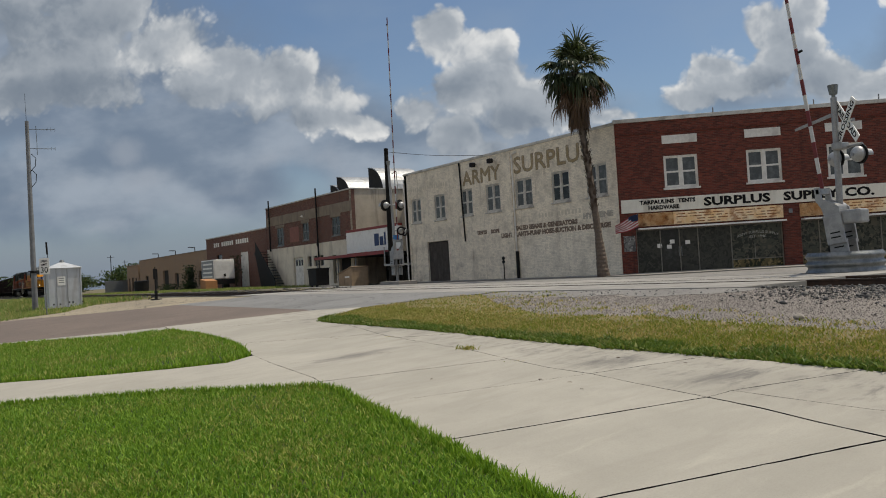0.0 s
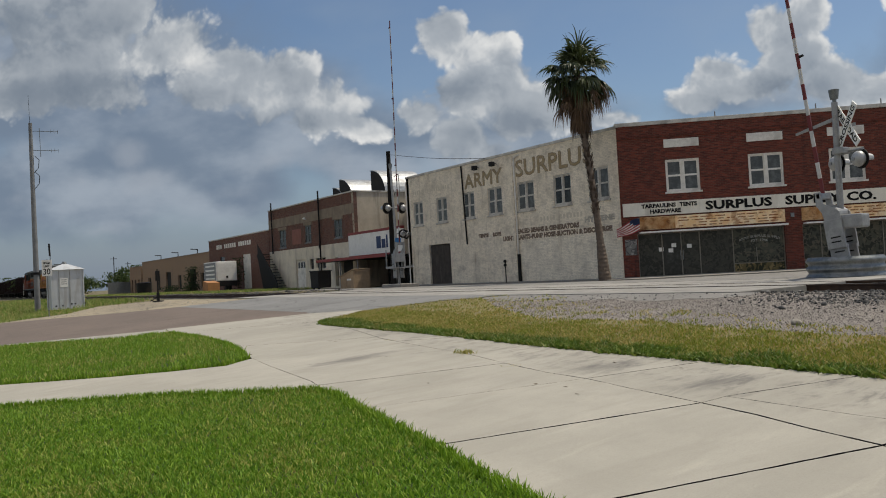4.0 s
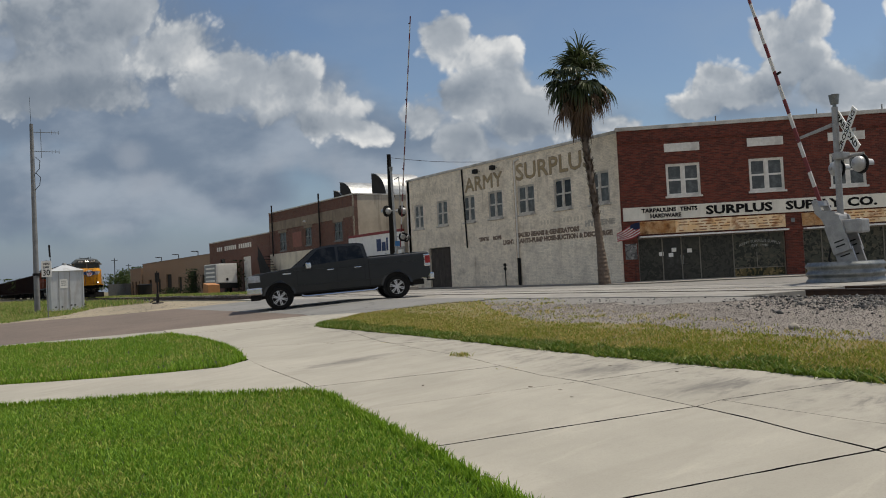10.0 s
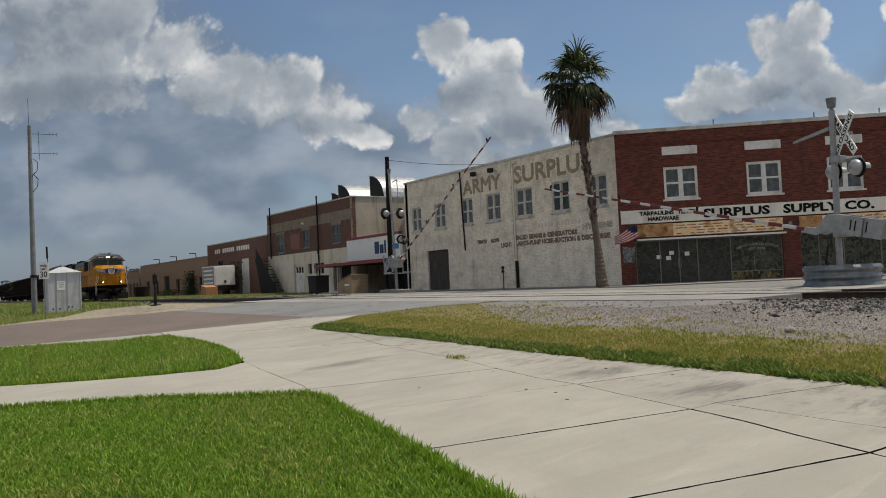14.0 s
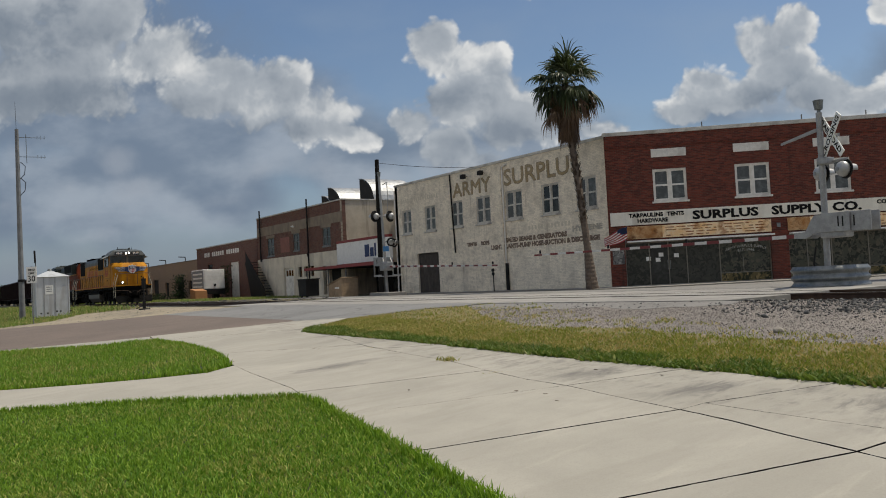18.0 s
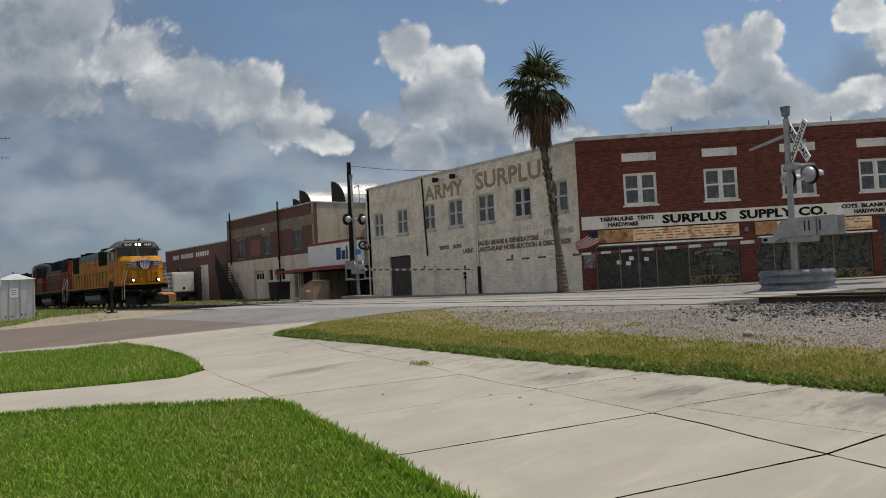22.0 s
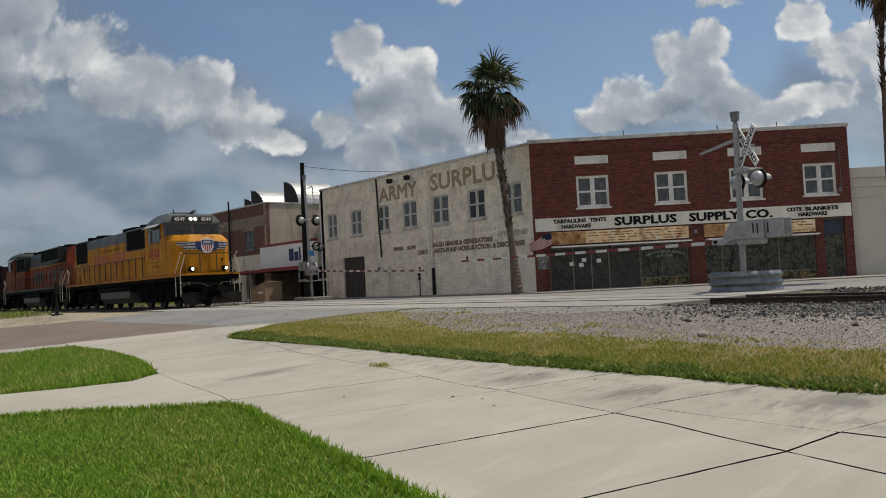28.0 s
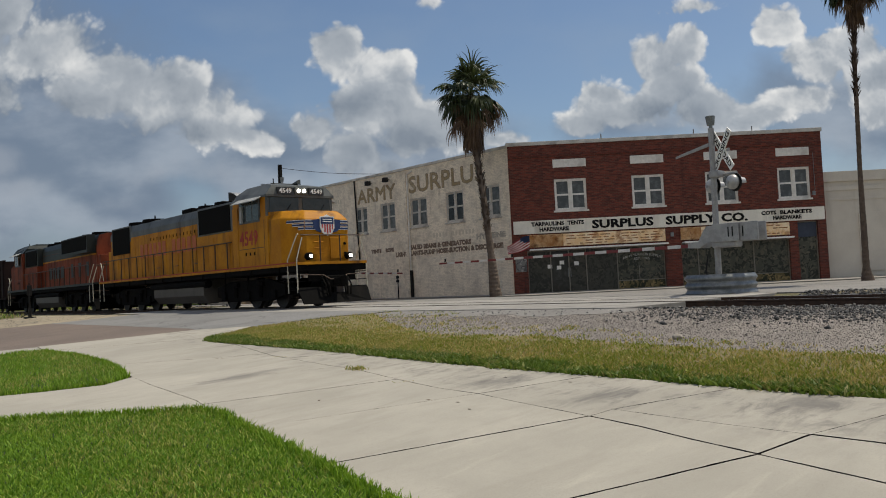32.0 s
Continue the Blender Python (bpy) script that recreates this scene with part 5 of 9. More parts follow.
    for px, py in ((-3.0, -1.1), (0.6, -1.1), (3.2, -1.0)):
        set_at(part("canopy_post", cyl((px, py, 0.6), (px, py, 2.75), 0.05, None, 8), POLE_GREY, gb), F)
    set_at(part("recess_wall", box(0, 6.0, 0.5, 7.7, 6.3, 8.0), STUCCO, gb), F)
    set_at(part("shop_glass", box(0.6, 3.0, 0.75, 7.6, 3.06, 2.72), DARK_GLASS, gb), F)
    for bx in (1.8, 3.9, 6.0):
        set_at(part("mullion", box(bx, 2.96, 0.7, bx + 0.09, 2.999, 2.72), POLE_GREY, gb), F)
    for yy, zb in ((71.0, 4.0), (60.9, 1.2)):
        bm = add_tube(bm_new(), [(28.85, yy, zb), (28.85, yy, 8.7)], 0.07, 8)
        if zb < 2:
            add_tube(bm, [(28.85, yy, 4.4), (28.72, yy - 0.1, 4.1), (28.85, yy, 3.9)], 0.06, 6)
        part("vent_pipe", bm, STEEL_DARK, gb, "thin dark vent pipe")
    # outside stair
    bm = bm_new()
    for k in range(14):
        add_box(bm, 27.9, 72.3 - k * 0.29, 4.0 - k * 0.25, 28.95, 72.02 - k * 0.29, 4.05 - k * 0.25)
    add_prism(bm, [(72.3, 4.1), (68.1, 0.65), (68.1, 0.45), (72.6, 3.9)], 27.85, 27.92, "x")
    part("stair", bm, STEEL_DARK, gb, "dark steel outside stair")
    bm = bm_new()
    add_prism(bm, [(72.3, 5.0), (68.1, 1.55), (67.7, 0.6), (71.2, 0.6), (72.3, 3.6)], 27.86, 27.9, "x")
    part("stair_panel", bm, STEEL_DARK, gb)
    part("lamp", add_cyl(bm_new(), (28.6, 63.2, 6.7), (28.55, 63.2, 6.55), 0.06, 0.16, 10), OLD_WHITE, gb)
    return gb


PINK = mat("faded pink paint", (0.30, 0.135, 0.105), (0.24, 0.105, 0.085), 3, 0.9, stain=(0.2, 0.1, 0.08), samount=0.4)
build_garage()


def build_far_blocks():
    b3 = empty("brick_warehouse", pose(0, 0, 0), "single-storey red brick warehouse with white lettered parapet", "building")
    W = pose(29.05, 90.0, 0.5, 0, 0, -90)
    door = (90 - 79.6, 0.4, 90 - 77.3, 3.85)
    set_at(part("wall_front", wall_with_holes(17.7, 5.75, 0.3, [door, (90 - 86.5, 1.6, 90 - 84.9, 3.9)]), TAN_BRICK, b3, "red brick front"), W)
    set_at(part("door", box(door[0], 0.1, door[1], door[2], 0.16, door[3]), OLD_WHITE, b3, "tall pale door"), W)
    set_at(part("window", box(90 - 86.5, 0.1, 1.6, 90 - 84.9, 0.16, 3.9), DARK_GLASS, b3), W)
    bm = bm_new()
    for k in range(18):
        if k % 7 != 3:
            add_box(bm, 2.6 + k * 0.62, -0.012, 4.75, 2.6 + k * 0.62 + 0.44, 0.0, 5.2)
    tagged(set_at(part("lettering_bars", bm, OLD_WHITE, b3, "faded white painted lettering"), W), kind="stuff")
    set_at(part("coping", box(-0.05, -0.05, 5.75, 17.75, 0.35, 5.85), PARAPET, b3), W)
    set_at(part("roof", box(0, 0.3, 5.1, 17.7, 16, 5.25), ROOF_TAR, b3), W)
    set_at(part("wall_far", box(0.0, 0.301, 0, 0.3, 16, 5.7), TAN_BRICK, b3), W)
    set_at(part("wall_near", box(17.4, 0.301, 0, 17.7, 16, 5.7), TAN_BRICK, b3), W)
    set_at(part("wall_back", box(0.3, 15.7, 0, 17.4, 16, 5.7), TAN_BRICK, b3), W)
    b4 = empty("tan_warehouse", pose(0, 0, 0), "long low tan brick warehouse with dark openings", "building")
    W = pose(29.3, 121.0, 0.5, 0, 0, -90)
    ops = [(3, 0.6, 4.6, 2.4), (7.5, 0.6, 9.2, 2.4), (12, 0.3, 14.5, 2.9), (17.5, 0.6, 19.0, 2.4), (22, 0.3, 25, 3.0), (27, 0.8, 28.4, 2.4)]
    set_at(part("wall_front", wall_with_holes(30.9, 4.65, 0.3, ops), TAN_WALL, b4), W)
    for a, b, c, d in ops:
        set_at(part("opening", box(a, 0.2, b, c, 0.25, d), DARK_INSIDE, b4), W)
    set_at(part("coping", box(-0.05, -0.05, 4.65, 30.9, 0.35, 4.74), FRIEZE, b4), W)
    set_at(part("roof", box(0, 0.3, 3.8, 30.9, 20, 3.95), ROOF_TAR, b4), W)
    set_at(part("wall_far", box(0, 0.301, 0, 0.3, 20, 4.3), TAN_WALL, b4), W)
    set_at(part("wall_back", box(0.3, 19.7, 0, 30.9, 20, 4.3), TAN_WALL, b4), W)
    for y in (96, 104, 112):
        bm = add_tube(bm_new(), [(29.6, y, 4.9), (29.6, y, 5.75), (28.8, y, 5.78)], 0.05, 6)
        part("roof_lamp", bm, STEEL_DARK, b4)
    an = empty("annex", pose(29.1, 121.1, 0.5), "low tan annex with three narrow dark windows", "building")
    W = pose(29.1, 127.8, 0.5, 0, 0, -90)
    slits = [(0.8 + 2.0 * k, 0.3, 1.7 + 2.0 * k, 2.3) for k in range(3)]
    part("wall_front", wall_with_holes(6.65, 4.1, 0.3, slits), TAN_WALL, an).matrix_world = W
    for a, b, c, d in slits:
        part("pane", box(a, 0.12, b, c, 0.16, d), DARK_GLASS, an).matrix_world = W
    part("roof", box(-0.1, -0.1, 4.1, 6.65, 9.0, 4.22), FRIEZE, an).matrix_world = W
    part("wall_far", box(0.0, 0.301, 0, 0.3, 9.0, 4.1), TAN_WALL, an).matrix_world = W
    # the cream block beyond the red front
    b5 = empty("cream_building", pose(0, 0, 0), "cream stuccoed low commercial block with banded parapet", "building")
    R = pose(29.05, 27.7, 0.5, 0, 0, -41.5)
    set_at(part("wall_front", box(15.56, 0.4, 0, 40, 0.75, 5.45), CREAM, b5, "smooth cream stucco front"), R)
    for z, y, hh in ((5.0, 0.28, 0.5), (4.55, 0.34, 0.2), (4.05, 0.36, 0.12)):
        set_at(part("parapet_band", box(15.6, y, z, 40, 0.399, z + hh, 0.01), CREAM, b5), R)
    for x0, x1 in ((17.3, 21.0), (22.5, 27.0), (28.5, 33)):
        set_at(part("panel", box(x0, 0.34, 0.5, x1, 0.399, 3.4, 0.01), CREAM, b5), R)
    set_at(part("roof", box(15.6, 0.75, 4.6, 40, 16, 4.8), ROOF_TAR, b5), R)
    set_at(part("wall_side", box(39.7, 0.76, 0, 40, 16, 5.4), CREAM, b5), R)


build_far_blocks()


# ---------------------------------------------------------------- crossing signals
def gate_arm(parent, length, stripe=0.44):
    """The arm reaches along +y from its pivot; plates hang behind it."""
    bm = bm_new()
    for sx in (-0.28, 0.20):
        add_prism(bm, [(-0.26, -0.20), (-0.26, 0.22), (0.04, 0.22), (0.14, 0.10), (0.32, -0.20), (0.64, -0.21), (0.65, -0.36), (0.30, -0.38), (0.08, -0.26)], sx, sx + 0.05, "x")
    add_box(bm, -0.28, 0.46, -0.34, 0.25, 0.62, -0.22, 0.02)
    arm = part("gate_arm", bm, ALU, parent, "red and white striped crossing gate arm")
    n = int((length - 0.68) / stripe)
    for k in range(n):
        y0 = 0.60 + k * stripe
        s = 0.05 * (1 - 0.35 * k / n)
        part("arm_section", box(-0.022, y0, -s - 0.29, 0.022, y0 + stripe, s - 0.29, 0.006), ARM_RED if k % 2 == 0 else ARM_WHITE, arm)
    for f in (0.35, 0.65, 0.97):
        y = 0.60 + n * stripe * f
        part("arm_lamp", add_cyl(bm_new(), (0, y, -0.24), (0, y, -0.12), 0.04, 0.035, 10), STEEL_DARK, arm)
    for y0, y1, sx in ((-0.92, -0.14, -0.31), (-0.92, -0.14, 0.26), (-1.42, -0.82, -0.24), (-1.42, -0.82, 0.2)):
        h = 0.25 if y1 > -1 else 0.21
        bm = box(sx, y0, -h, sx + 0.06, y1, h, 0.012)
        w = part("counterweight", bm, ALU, arm, "grey steel counterweight plate")
        for yy in ((y0 + 0.16, y0 + 0.28) if y1 > -0.5 else (y0 + 0.40,)):
            part("slot", box(sx - 0.006, yy, -0.12, sx + 0.066, yy + 0.035, 0.15), STEEL_DARK, w)
    part("arm_rod", cyl((-0.2, -1.0, 0), (-0.2, -0.1, 0), 0.04, None, 8), ALU, arm)
    return arm


def flasher(name, parent, m, dome=0.205):
    """A crossing lamp facing +y: black disc, silver housing behind, hood in front."""
    bm = cyl((0, -0.01, 0), (0, 0.01, 0), 0.255, None, 24)
    d = set_at(part(name, bm, STEEL_DARK, parent, "crossing lamp with black disc and silver housing"), m)
    bm = bm_new()
    bmesh.ops.create_uvsphere(bm, u_segments=18, v_segments=10, radius=dome, matrix=Matrix.Translation((0, -0.09, 0)) @ Matrix.Diagonal((1, 0.8, 1, 1)))
    part("housing", bm, LAMP_SILVER, d, smooth=True)
    part("back_cap", cyl((0, -0.09 - dome * 0.86, 0), (0, -0.09 - dome * 0.72, 0), 0.05, None, 12), ALU, d)
    bm = bm_new()
    n = 12
    rings = [[bm.verts.new((r * math.cos(math.pi * (k / n * 1.24 - 0.12)), y, r * math.sin(math.pi * (k / n * 1.24 - 0.12)))) for k in range(n + 1)] for y, r in ((0.01, 0.15), (0.27, 0.12), (0.27, 0.115), (0.01, 0.145))]
    for a, b in zip(rings, rings[1:] + rings[:1]):
        for k in range(n):
            bm.faces.new((a[k], a[k + 1], b[k + 1], b[k]))
    part("hood", bm, LAMP_SILVER, d, "silver half-round visor")
    part("lens", cyl((0, 0.02, 0), (0, 0.035, 0), 0.14, None, 16), LENS_RED, d)
    return d


LAMP_SILVER = mat("silver lamp paint", (0.50, 0.50, 0.49), (0.38, 0.38, 0.375), 6, 0.42, 0.35, bump=0.06, stain=(0.2, 0.2, 0.19), samount=0.3)
ARM_WHITE = mat("arm white", (0.62, 0.61, 0.59), (0.50, 0.49, 0.47), 5, 0.5)
ARM_RED = mat("arm red", (0.17, 0.018, 0.018), (0.12, 0.016, 0.016), 5, 0.5)
LENS_RED = mat("dark red lens", (0.10, 0.008, 0.008), (0.08, 0.006, 0.006), 5, 0.2)


def build_signal_right():
    sg = empty("crossing_signal", pose(20.68, 11.93, 0.8), "silver crossing signal mast with crossbuck, lamps and gate", "crossing signal", "crossing signals")
    part("mast", cyl((0, 0, 0.0), (0, -0.05, 4.62), 0.085, 0.08, 16), ALU, sg)
    part("base", box(-0.22, -0.22, 0.0, 0.22, 0.22, 0.34, 0.03), ALU, sg)
    bm = cyl((0, -0.05, 4.6), (0, -0.05, 4.72), 0.05, 0.05, 10)
    add_cyl(bm, (0, -0.05, 4.70), (0, -0.05, 4.95), 0.10, 0.135, 14)
    part("bell", bm, GALV, sg, "weathered metal bell on the mast top")
    # crossbuck, its face to the near road
    C = pose(-0.10, -0.42, 3.92, 0, 0, -117)
    xb = set_at(part("crossbuck_bracket", box(-0.25, 0.0, -0.04, 0.25, 0.06, 0.04), ALU, sg), C)
    for ang, body in ((-52, "RAILROAD"), (52, "CROSSING")):
        y = -0.02 if ang < 0 else -0.045
        bm = box(-0.66, y, -0.115, 0.66, y + 0.02, 0.115)
        b = part("crossbuck_blade", bm, WHITE_ENAMEL, xb, "white crossbuck blade with black letters")
        b.matrix_basis = pose(0, 0, 0, 0, -ang, 0)
        part("lettering", shift(text_bm(body, 0.2, 0.002, 1.16, 0, 0.004), -0.58, y - 0.004, -0.07), BLACK, b)
    # lamps, two pairs on a cross arm, turned away
    part("cross_arm", cyl((-0.10, -0.78, 3.28), (0.30, 0.20, 3.28), 0.04, None, 10), ALU, sg)
    part("junction_box", box(-0.2, -0.3, 3.22, 0.16, 0.0, 3.4, 0.03), ALU, sg)
    for px, py in ((-0.08, -0.72), (0.30, 0.12)):
        flasher("flasher", sg, pose(px, py, 3.02, 0, 0, -112))
    bm = bm_new()
    add_prism(bm, [(0.0, 0), (1.05, -0.20), (1.05, -0.14), (0.0, 0.09)], -0.03, 0.03, "x")
    part("side_bracket", bm, ALU, sg).matrix_basis = pose(0, 0.05, 4.12)
    # mechanism
    bm = box(-0.30, -0.72, 1.26, 0.12, -0.02, 1.62, 0.05)
    add_cyl(bm, (-0.30, 0.05, 1.66), (0.20, 0.05, 1.66), 0.19, None, 20)
    part("mechanism", bm, ALU, sg, "grey gate mechanism housing")
    part("cable", add_tube(bm_new(), [(-0.15, 0.2, 1.05), (-0.22, 0.25, 0.6), (-0.1, 0.1, 0.3)], 0.025, 6), STEEL_DARK, sg)
    arm = gate_arm(sg, 11.9)
    arm.matrix_basis = pose(-0.05, 0.05, 1.66, 83, 0, 0)
    # corrugated guard ring around the foot
    rg = empty("guard_ring", pose(20.72, 11.90, 0.80), "corrugated galvanised guard ring round the signal foot", "guard")
    n, rows = 40, 15
    bm = bm_new()
    for r0, sgn in ((0.94, 1), (0.91, 1)):
        vs = [[bm.verts.new(((r0 + 0.035 * math.cos(k / (rows - 1) * 5 * math.pi)) * math.cos(2 * math.pi * i / n), (r0 + 0.035 * math.cos(k / (rows - 1) * 5 * math.pi)) * math.sin(2 * math.pi * i / n), 0.02 + 0.52 * k / (rows - 1))) for i in range(n)] for k in range(rows)]
        for k in range(rows - 1):
            for i in range(n):
                bm.faces.new((vs[k][i], vs[k][(i + 1) % n], vs[k + 1][(i + 1) % n], vs[k + 1][i]))
    part("ring", bm, GALV, rg, smooth=True)
    part("fill", cyl((0, 0, 0.0), (0, 0, 0.42), 0.89, None, 30), DIRT, rg, "earth fill inside the ring")
    return arm


def build_signal_left():
    sg = empty("crossing_signal", pose(24.0, 40.4, 0.75, 0, 0, 170), "tall silver crossing signal with paired lamps and gate", "crossing signal", "crossing signals")
    part("mast", cyl((0, 0, 0.1), (0.05, -0.35, 7.0), 0.085, 0.07, 14), ALU, sg)
    part("bell", add_cyl(bm_new(), (0.05, -0.35, 6.95), (0.05, -0.35, 7.2), 0.09, 0.12, 12), GALV, sg)
    part("cross_arm", cyl((-0.55, -0.2, 4.62), (0.55, -0.2, 4.62), 0.035, None, 8), ALU, sg)
    for px in (-0.47, 0.47):
        flasher("flasher", sg, pose(px, -0.2, 4.6, 0, 0, -155) @ Matrix.Scale(1.3, 4), 0.15)
    flasher("flasher", sg, pose(-0.35, 0.55, 3.0, 0, 0, 20))
    flasher("flasher", sg, pose(-0.1, 0.7, 3.05, 0, 0, -10))
    part("side_arm", cyl((0, 0, 3.1), (-0.3, 0.7, 3.1), 0.035, None, 8), ALU, sg)
    part("top_bracket", add_tube(bm_new(), [(0, 0, 6.4), (-0.1, 0.45, 6.5), (-0.1, 0.55, 5.6), (-0.05, 0.4, 4.7)], 0.025, 6), ALU, sg)
    part("blue_plate", box(-0.18, 0.1, 2.55, 0.18, 0.12, 2.85), BLUE_SIGN, sg, "small blue plate")
    part("mechanism", box(-0.3, -0.32, 1.45, 0.3, 0.35, 1.95, 0.05), ALU, sg)
    bm = bm_new()
    for sx in (-0.6, 0.55):
        add_box(bm, sx, -0.5, 1.15, sx + 0.05, 0.7, 1.22)
        add_box(bm, sx, -0.45, 1.2, sx + 0.05, -0.4, 2.2)
    add_box(bm, -0.6, -0.5, 1.1, 0.6, 0.7, 1.15)
    part("service_platform", bm, ALU, sg)
    part("foot", box(-0.55, -1.5, -0.05, 0.55, 1.6, 0.2, 0.03), CONCRETE_OLD, sg, "low concrete foundation kerb")
    arm = gate_arm(sg, 13.7)
    arm.matrix_basis = pose(0.0, 0.03, 1.97, 88.5, 0, 0)
    return arm


BLUE_SIGN = mat("blue plate", (0.06, 0.22, 0.50), (0.05, 0.19, 0.43), 4, 0.5)
ARM_RIGHT = build_signal_right()
ARM_LEFT = build_signal_left()


# ---------------------------------------------------------------- poles, cabinet and signs
def build_street_things():
    p = empty("utility_pole", pose(25.5, 43.6, 0.65), "dark creosoted timber utility pole with a service wire", "utility pole")
    part("pole", cyl((0, 0, 0), (0.0, -0.15, 8.5), 0.17, 0.13, 14), DARK_POLE, p)
    pts = [Vector((0, -0.15, 8.3)).lerp(Vector((3.55, -5.5, 7.40)), k / 8) - Vector((0, 0, 0.12 * math.sin(math.pi * k / 8))) for k in range(9)]
    part("service_wire", add_tube(bm_new(), pts, 0.014, 5), STEEL_DARK, p)
    part("drop_wire", add_tube(bm_new(), [(0, -0.2, 8.3), (-0.15, -0.5, 7.6), (-0.35, -0.9, 6.6), (-0.3, -1.2, 5.6)], 0.012, 5), STEEL_DARK, p)
    a = empty("antenna_mast", pose(7.1, 55.5, 0.40), "tall grey steel mast with small side antennas", "antenna mast")
    part("pole", cyl((0, 0, 0), (0.0, 0, 11.7), 0.175, 0.105, 16), POLE_GREY, a)
    part("whip", cyl((-0.02, 0, 11.7), (-0.05, 0, 13.4), 0.012, 0.008, 6), STEEL_DARK, a)
    part("conduit", add_tube(bm_new(), [(0.5, -0.1, 9.6), (0.5, -0.1, 10.4), (0.48, -0.1, 11.4)], 0.018, 6), GALV, a)
    for z in (11.2, 10.0):
        bm = cyl((0.08, 0, z), (1.55, -0.2, z), 0.018, None, 6)
        for k in range(3):
            add_cyl(bm, (1.1 + k * 0.2, -0.2, z - 0.12), (1.1 + k * 0.2, -0.2, z + 0.12), 0.01, None, 5)
        part("yagi_antenna", bm, GALV, a)
    for z in (7.6, 8.6):
        part("cable_loop", add_tube(bm_new(), [(0.1, -0.1, z), (0.35, -0.12, z + 0.3), (0.4, -0.12, z + 0.8), (0.15, -0.1, z + 1.05)], 0.02, 6), STEEL_DARK, a)
    part("strap", cyl((0, 0, 2.3), (0, 0, 2.45), 0.21, None, 16), STEEL_DARK, a)

    c = empty("signal_cabinet", pose(7.50, 52.8, 0.40), "light grey steel railway equipment hut with hipped roof", "equipment hut")
    w, d, h = 1.82, 1.75, 2.48
    part("body", box(0, 0, 0.12, w, d, h, 0.015), GREY_SHED, c)
    part("plinth", box(0.06, 0.06, 0, w - 0.06, d - 0.06, 0.13), STEEL_DARK, c)
    bm = bm_new()
    q = [bm.verts.new(v) for v in ((-0.08, -0.08, h), (w + 0.08, -0.08, h), (w + 0.08, d + 0.08, h), (-0.08, d + 0.08, h), (w / 2 - 0.08, d / 2 - 0.08, h + 0.38), (w / 2 + 0.08, d / 2 - 0.08, h + 0.38), (w / 2 + 0.08, d / 2 + 0.08, h + 0.38), (w / 2 - 0.08, d / 2 + 0.08, h + 0.38))]
    for f in ((0, 1, 5, 4), (1, 2, 6, 5), (2, 3, 7, 6), (3, 0, 4, 7), (4, 5, 6, 7), (3, 2, 1, 0)):
        bm.faces.new([q[i] for i in f])
    part("roof", bm, GREY_SHED, c, "shallow hipped steel roof")
    part("vent", add_cyl(bm_new(), (w / 2, d / 2, h + 0.36), (w / 2, d / 2, h + 0.5), 0.16, 0.10, 14), GALV, c)
    for x in (0.42, 1.02, 1.72):
        part("seam", box(x, -0.02, 0.14, x + 0.03, -0.001, h - 0.03), ALU, c)
    part("notice", box(0.5, -0.015, 1.45, 0.92, -0.002, 1.98), WHITE_ENAMEL, c, "white printed notice")
    for k in range(3):
        part("notice_bar", box(0.56, -0.019, 1.85 - k * 0.12, 0.86, -0.0155, 1.89 - k * 0.12), POLE_GREY, c)
    for x in (0.2, 0.55, 1.05, 1.25, 1.8):
        part("vent_slot", box(x, -0.006, 0.30 + 0.08 * (x > 1), x + 0.09, -0.0015, 0.38 + 0.08 * (x > 1)), STEEL_DARK, c)
    part("mast_stub", cyl((0.25, 1.5, h), (0.22, 1.5, h + 1.6), 0.02, None, 6), STEEL_DARK, c)
    part("mast_head", cyl((0.22, 1.5, h + 0.9), (0.2, 1.5, h + 1.65), 0.055, None, 8), STEEL_DARK, c)

    s = empty("speed_sign", pose(6.16, 44.4, 0.36), "white speed limit 30 sign on a thin steel post", "road sign")
    part("post", cyl((0, 0, 0), (0, 0, 2.85), 0.03, None, 8), GALV, s)
    pl = set_at(part("plate", box(-0.31, -0.03, -0.4, 0.31, -0.02, 0.4, 0.002), WHITE_ENAMEL, s), pose(0, 0, 2.42, 0, 0, -52))
    for body, z, size, wd in (("SPEED", 0.2, 0.14, 0.42), ("LIMIT", 0.04, 0.14, 0.36), ("30", -0.32, 0.42, 0.44)):
        part("lettering", shift(text_bm(body, size, 0.001, wd, 0, 0.004), -wd / 2, -0.034, z), BLACK, pl)
    sw = empty("switch_stand", pose(11.92, 46.2, 0.68), "dark iron track switch stand beside the line", "switch stand")
    part("base", box(-0.24, -0.3, 0, 0.24, 0.3, 0.10, 0.02), STEEL_DARK, sw)
    bm = cyl((0, 0, 0.1), (0, 0, 1.85), 0.05, 0.03, 10)
    add_box(bm, -0.07, -0.08, 0.1, 0.07, 0.08, 0.55, 0.02)
    part("stand", bm, STEEL_DARK, sw)
    part("target", box(-0.11, -0.02, 1.2, 0.13, 0.02, 1.75, 0.01), STEEL_DARK, sw)
    part("lever", cyl((0.05, 0, 0.35), (-0.45, -0.1, 0.1), 0.025, None, 8), STEEL_DARK, sw)
    t = empty("box_trailer", pose(25.25, 76.5, 0.66), "white box trailer with a rear roller door", "trailer")
    part("body", box(0, 0, 1.12, 2.05, 3.6, 3.0, 0.03), WHITE_ENAMEL, t)
    part("roller_door", box(0.10, -0.03, 1.18, 1.95, -0.002, 2.85), OLD_WHITE, t)
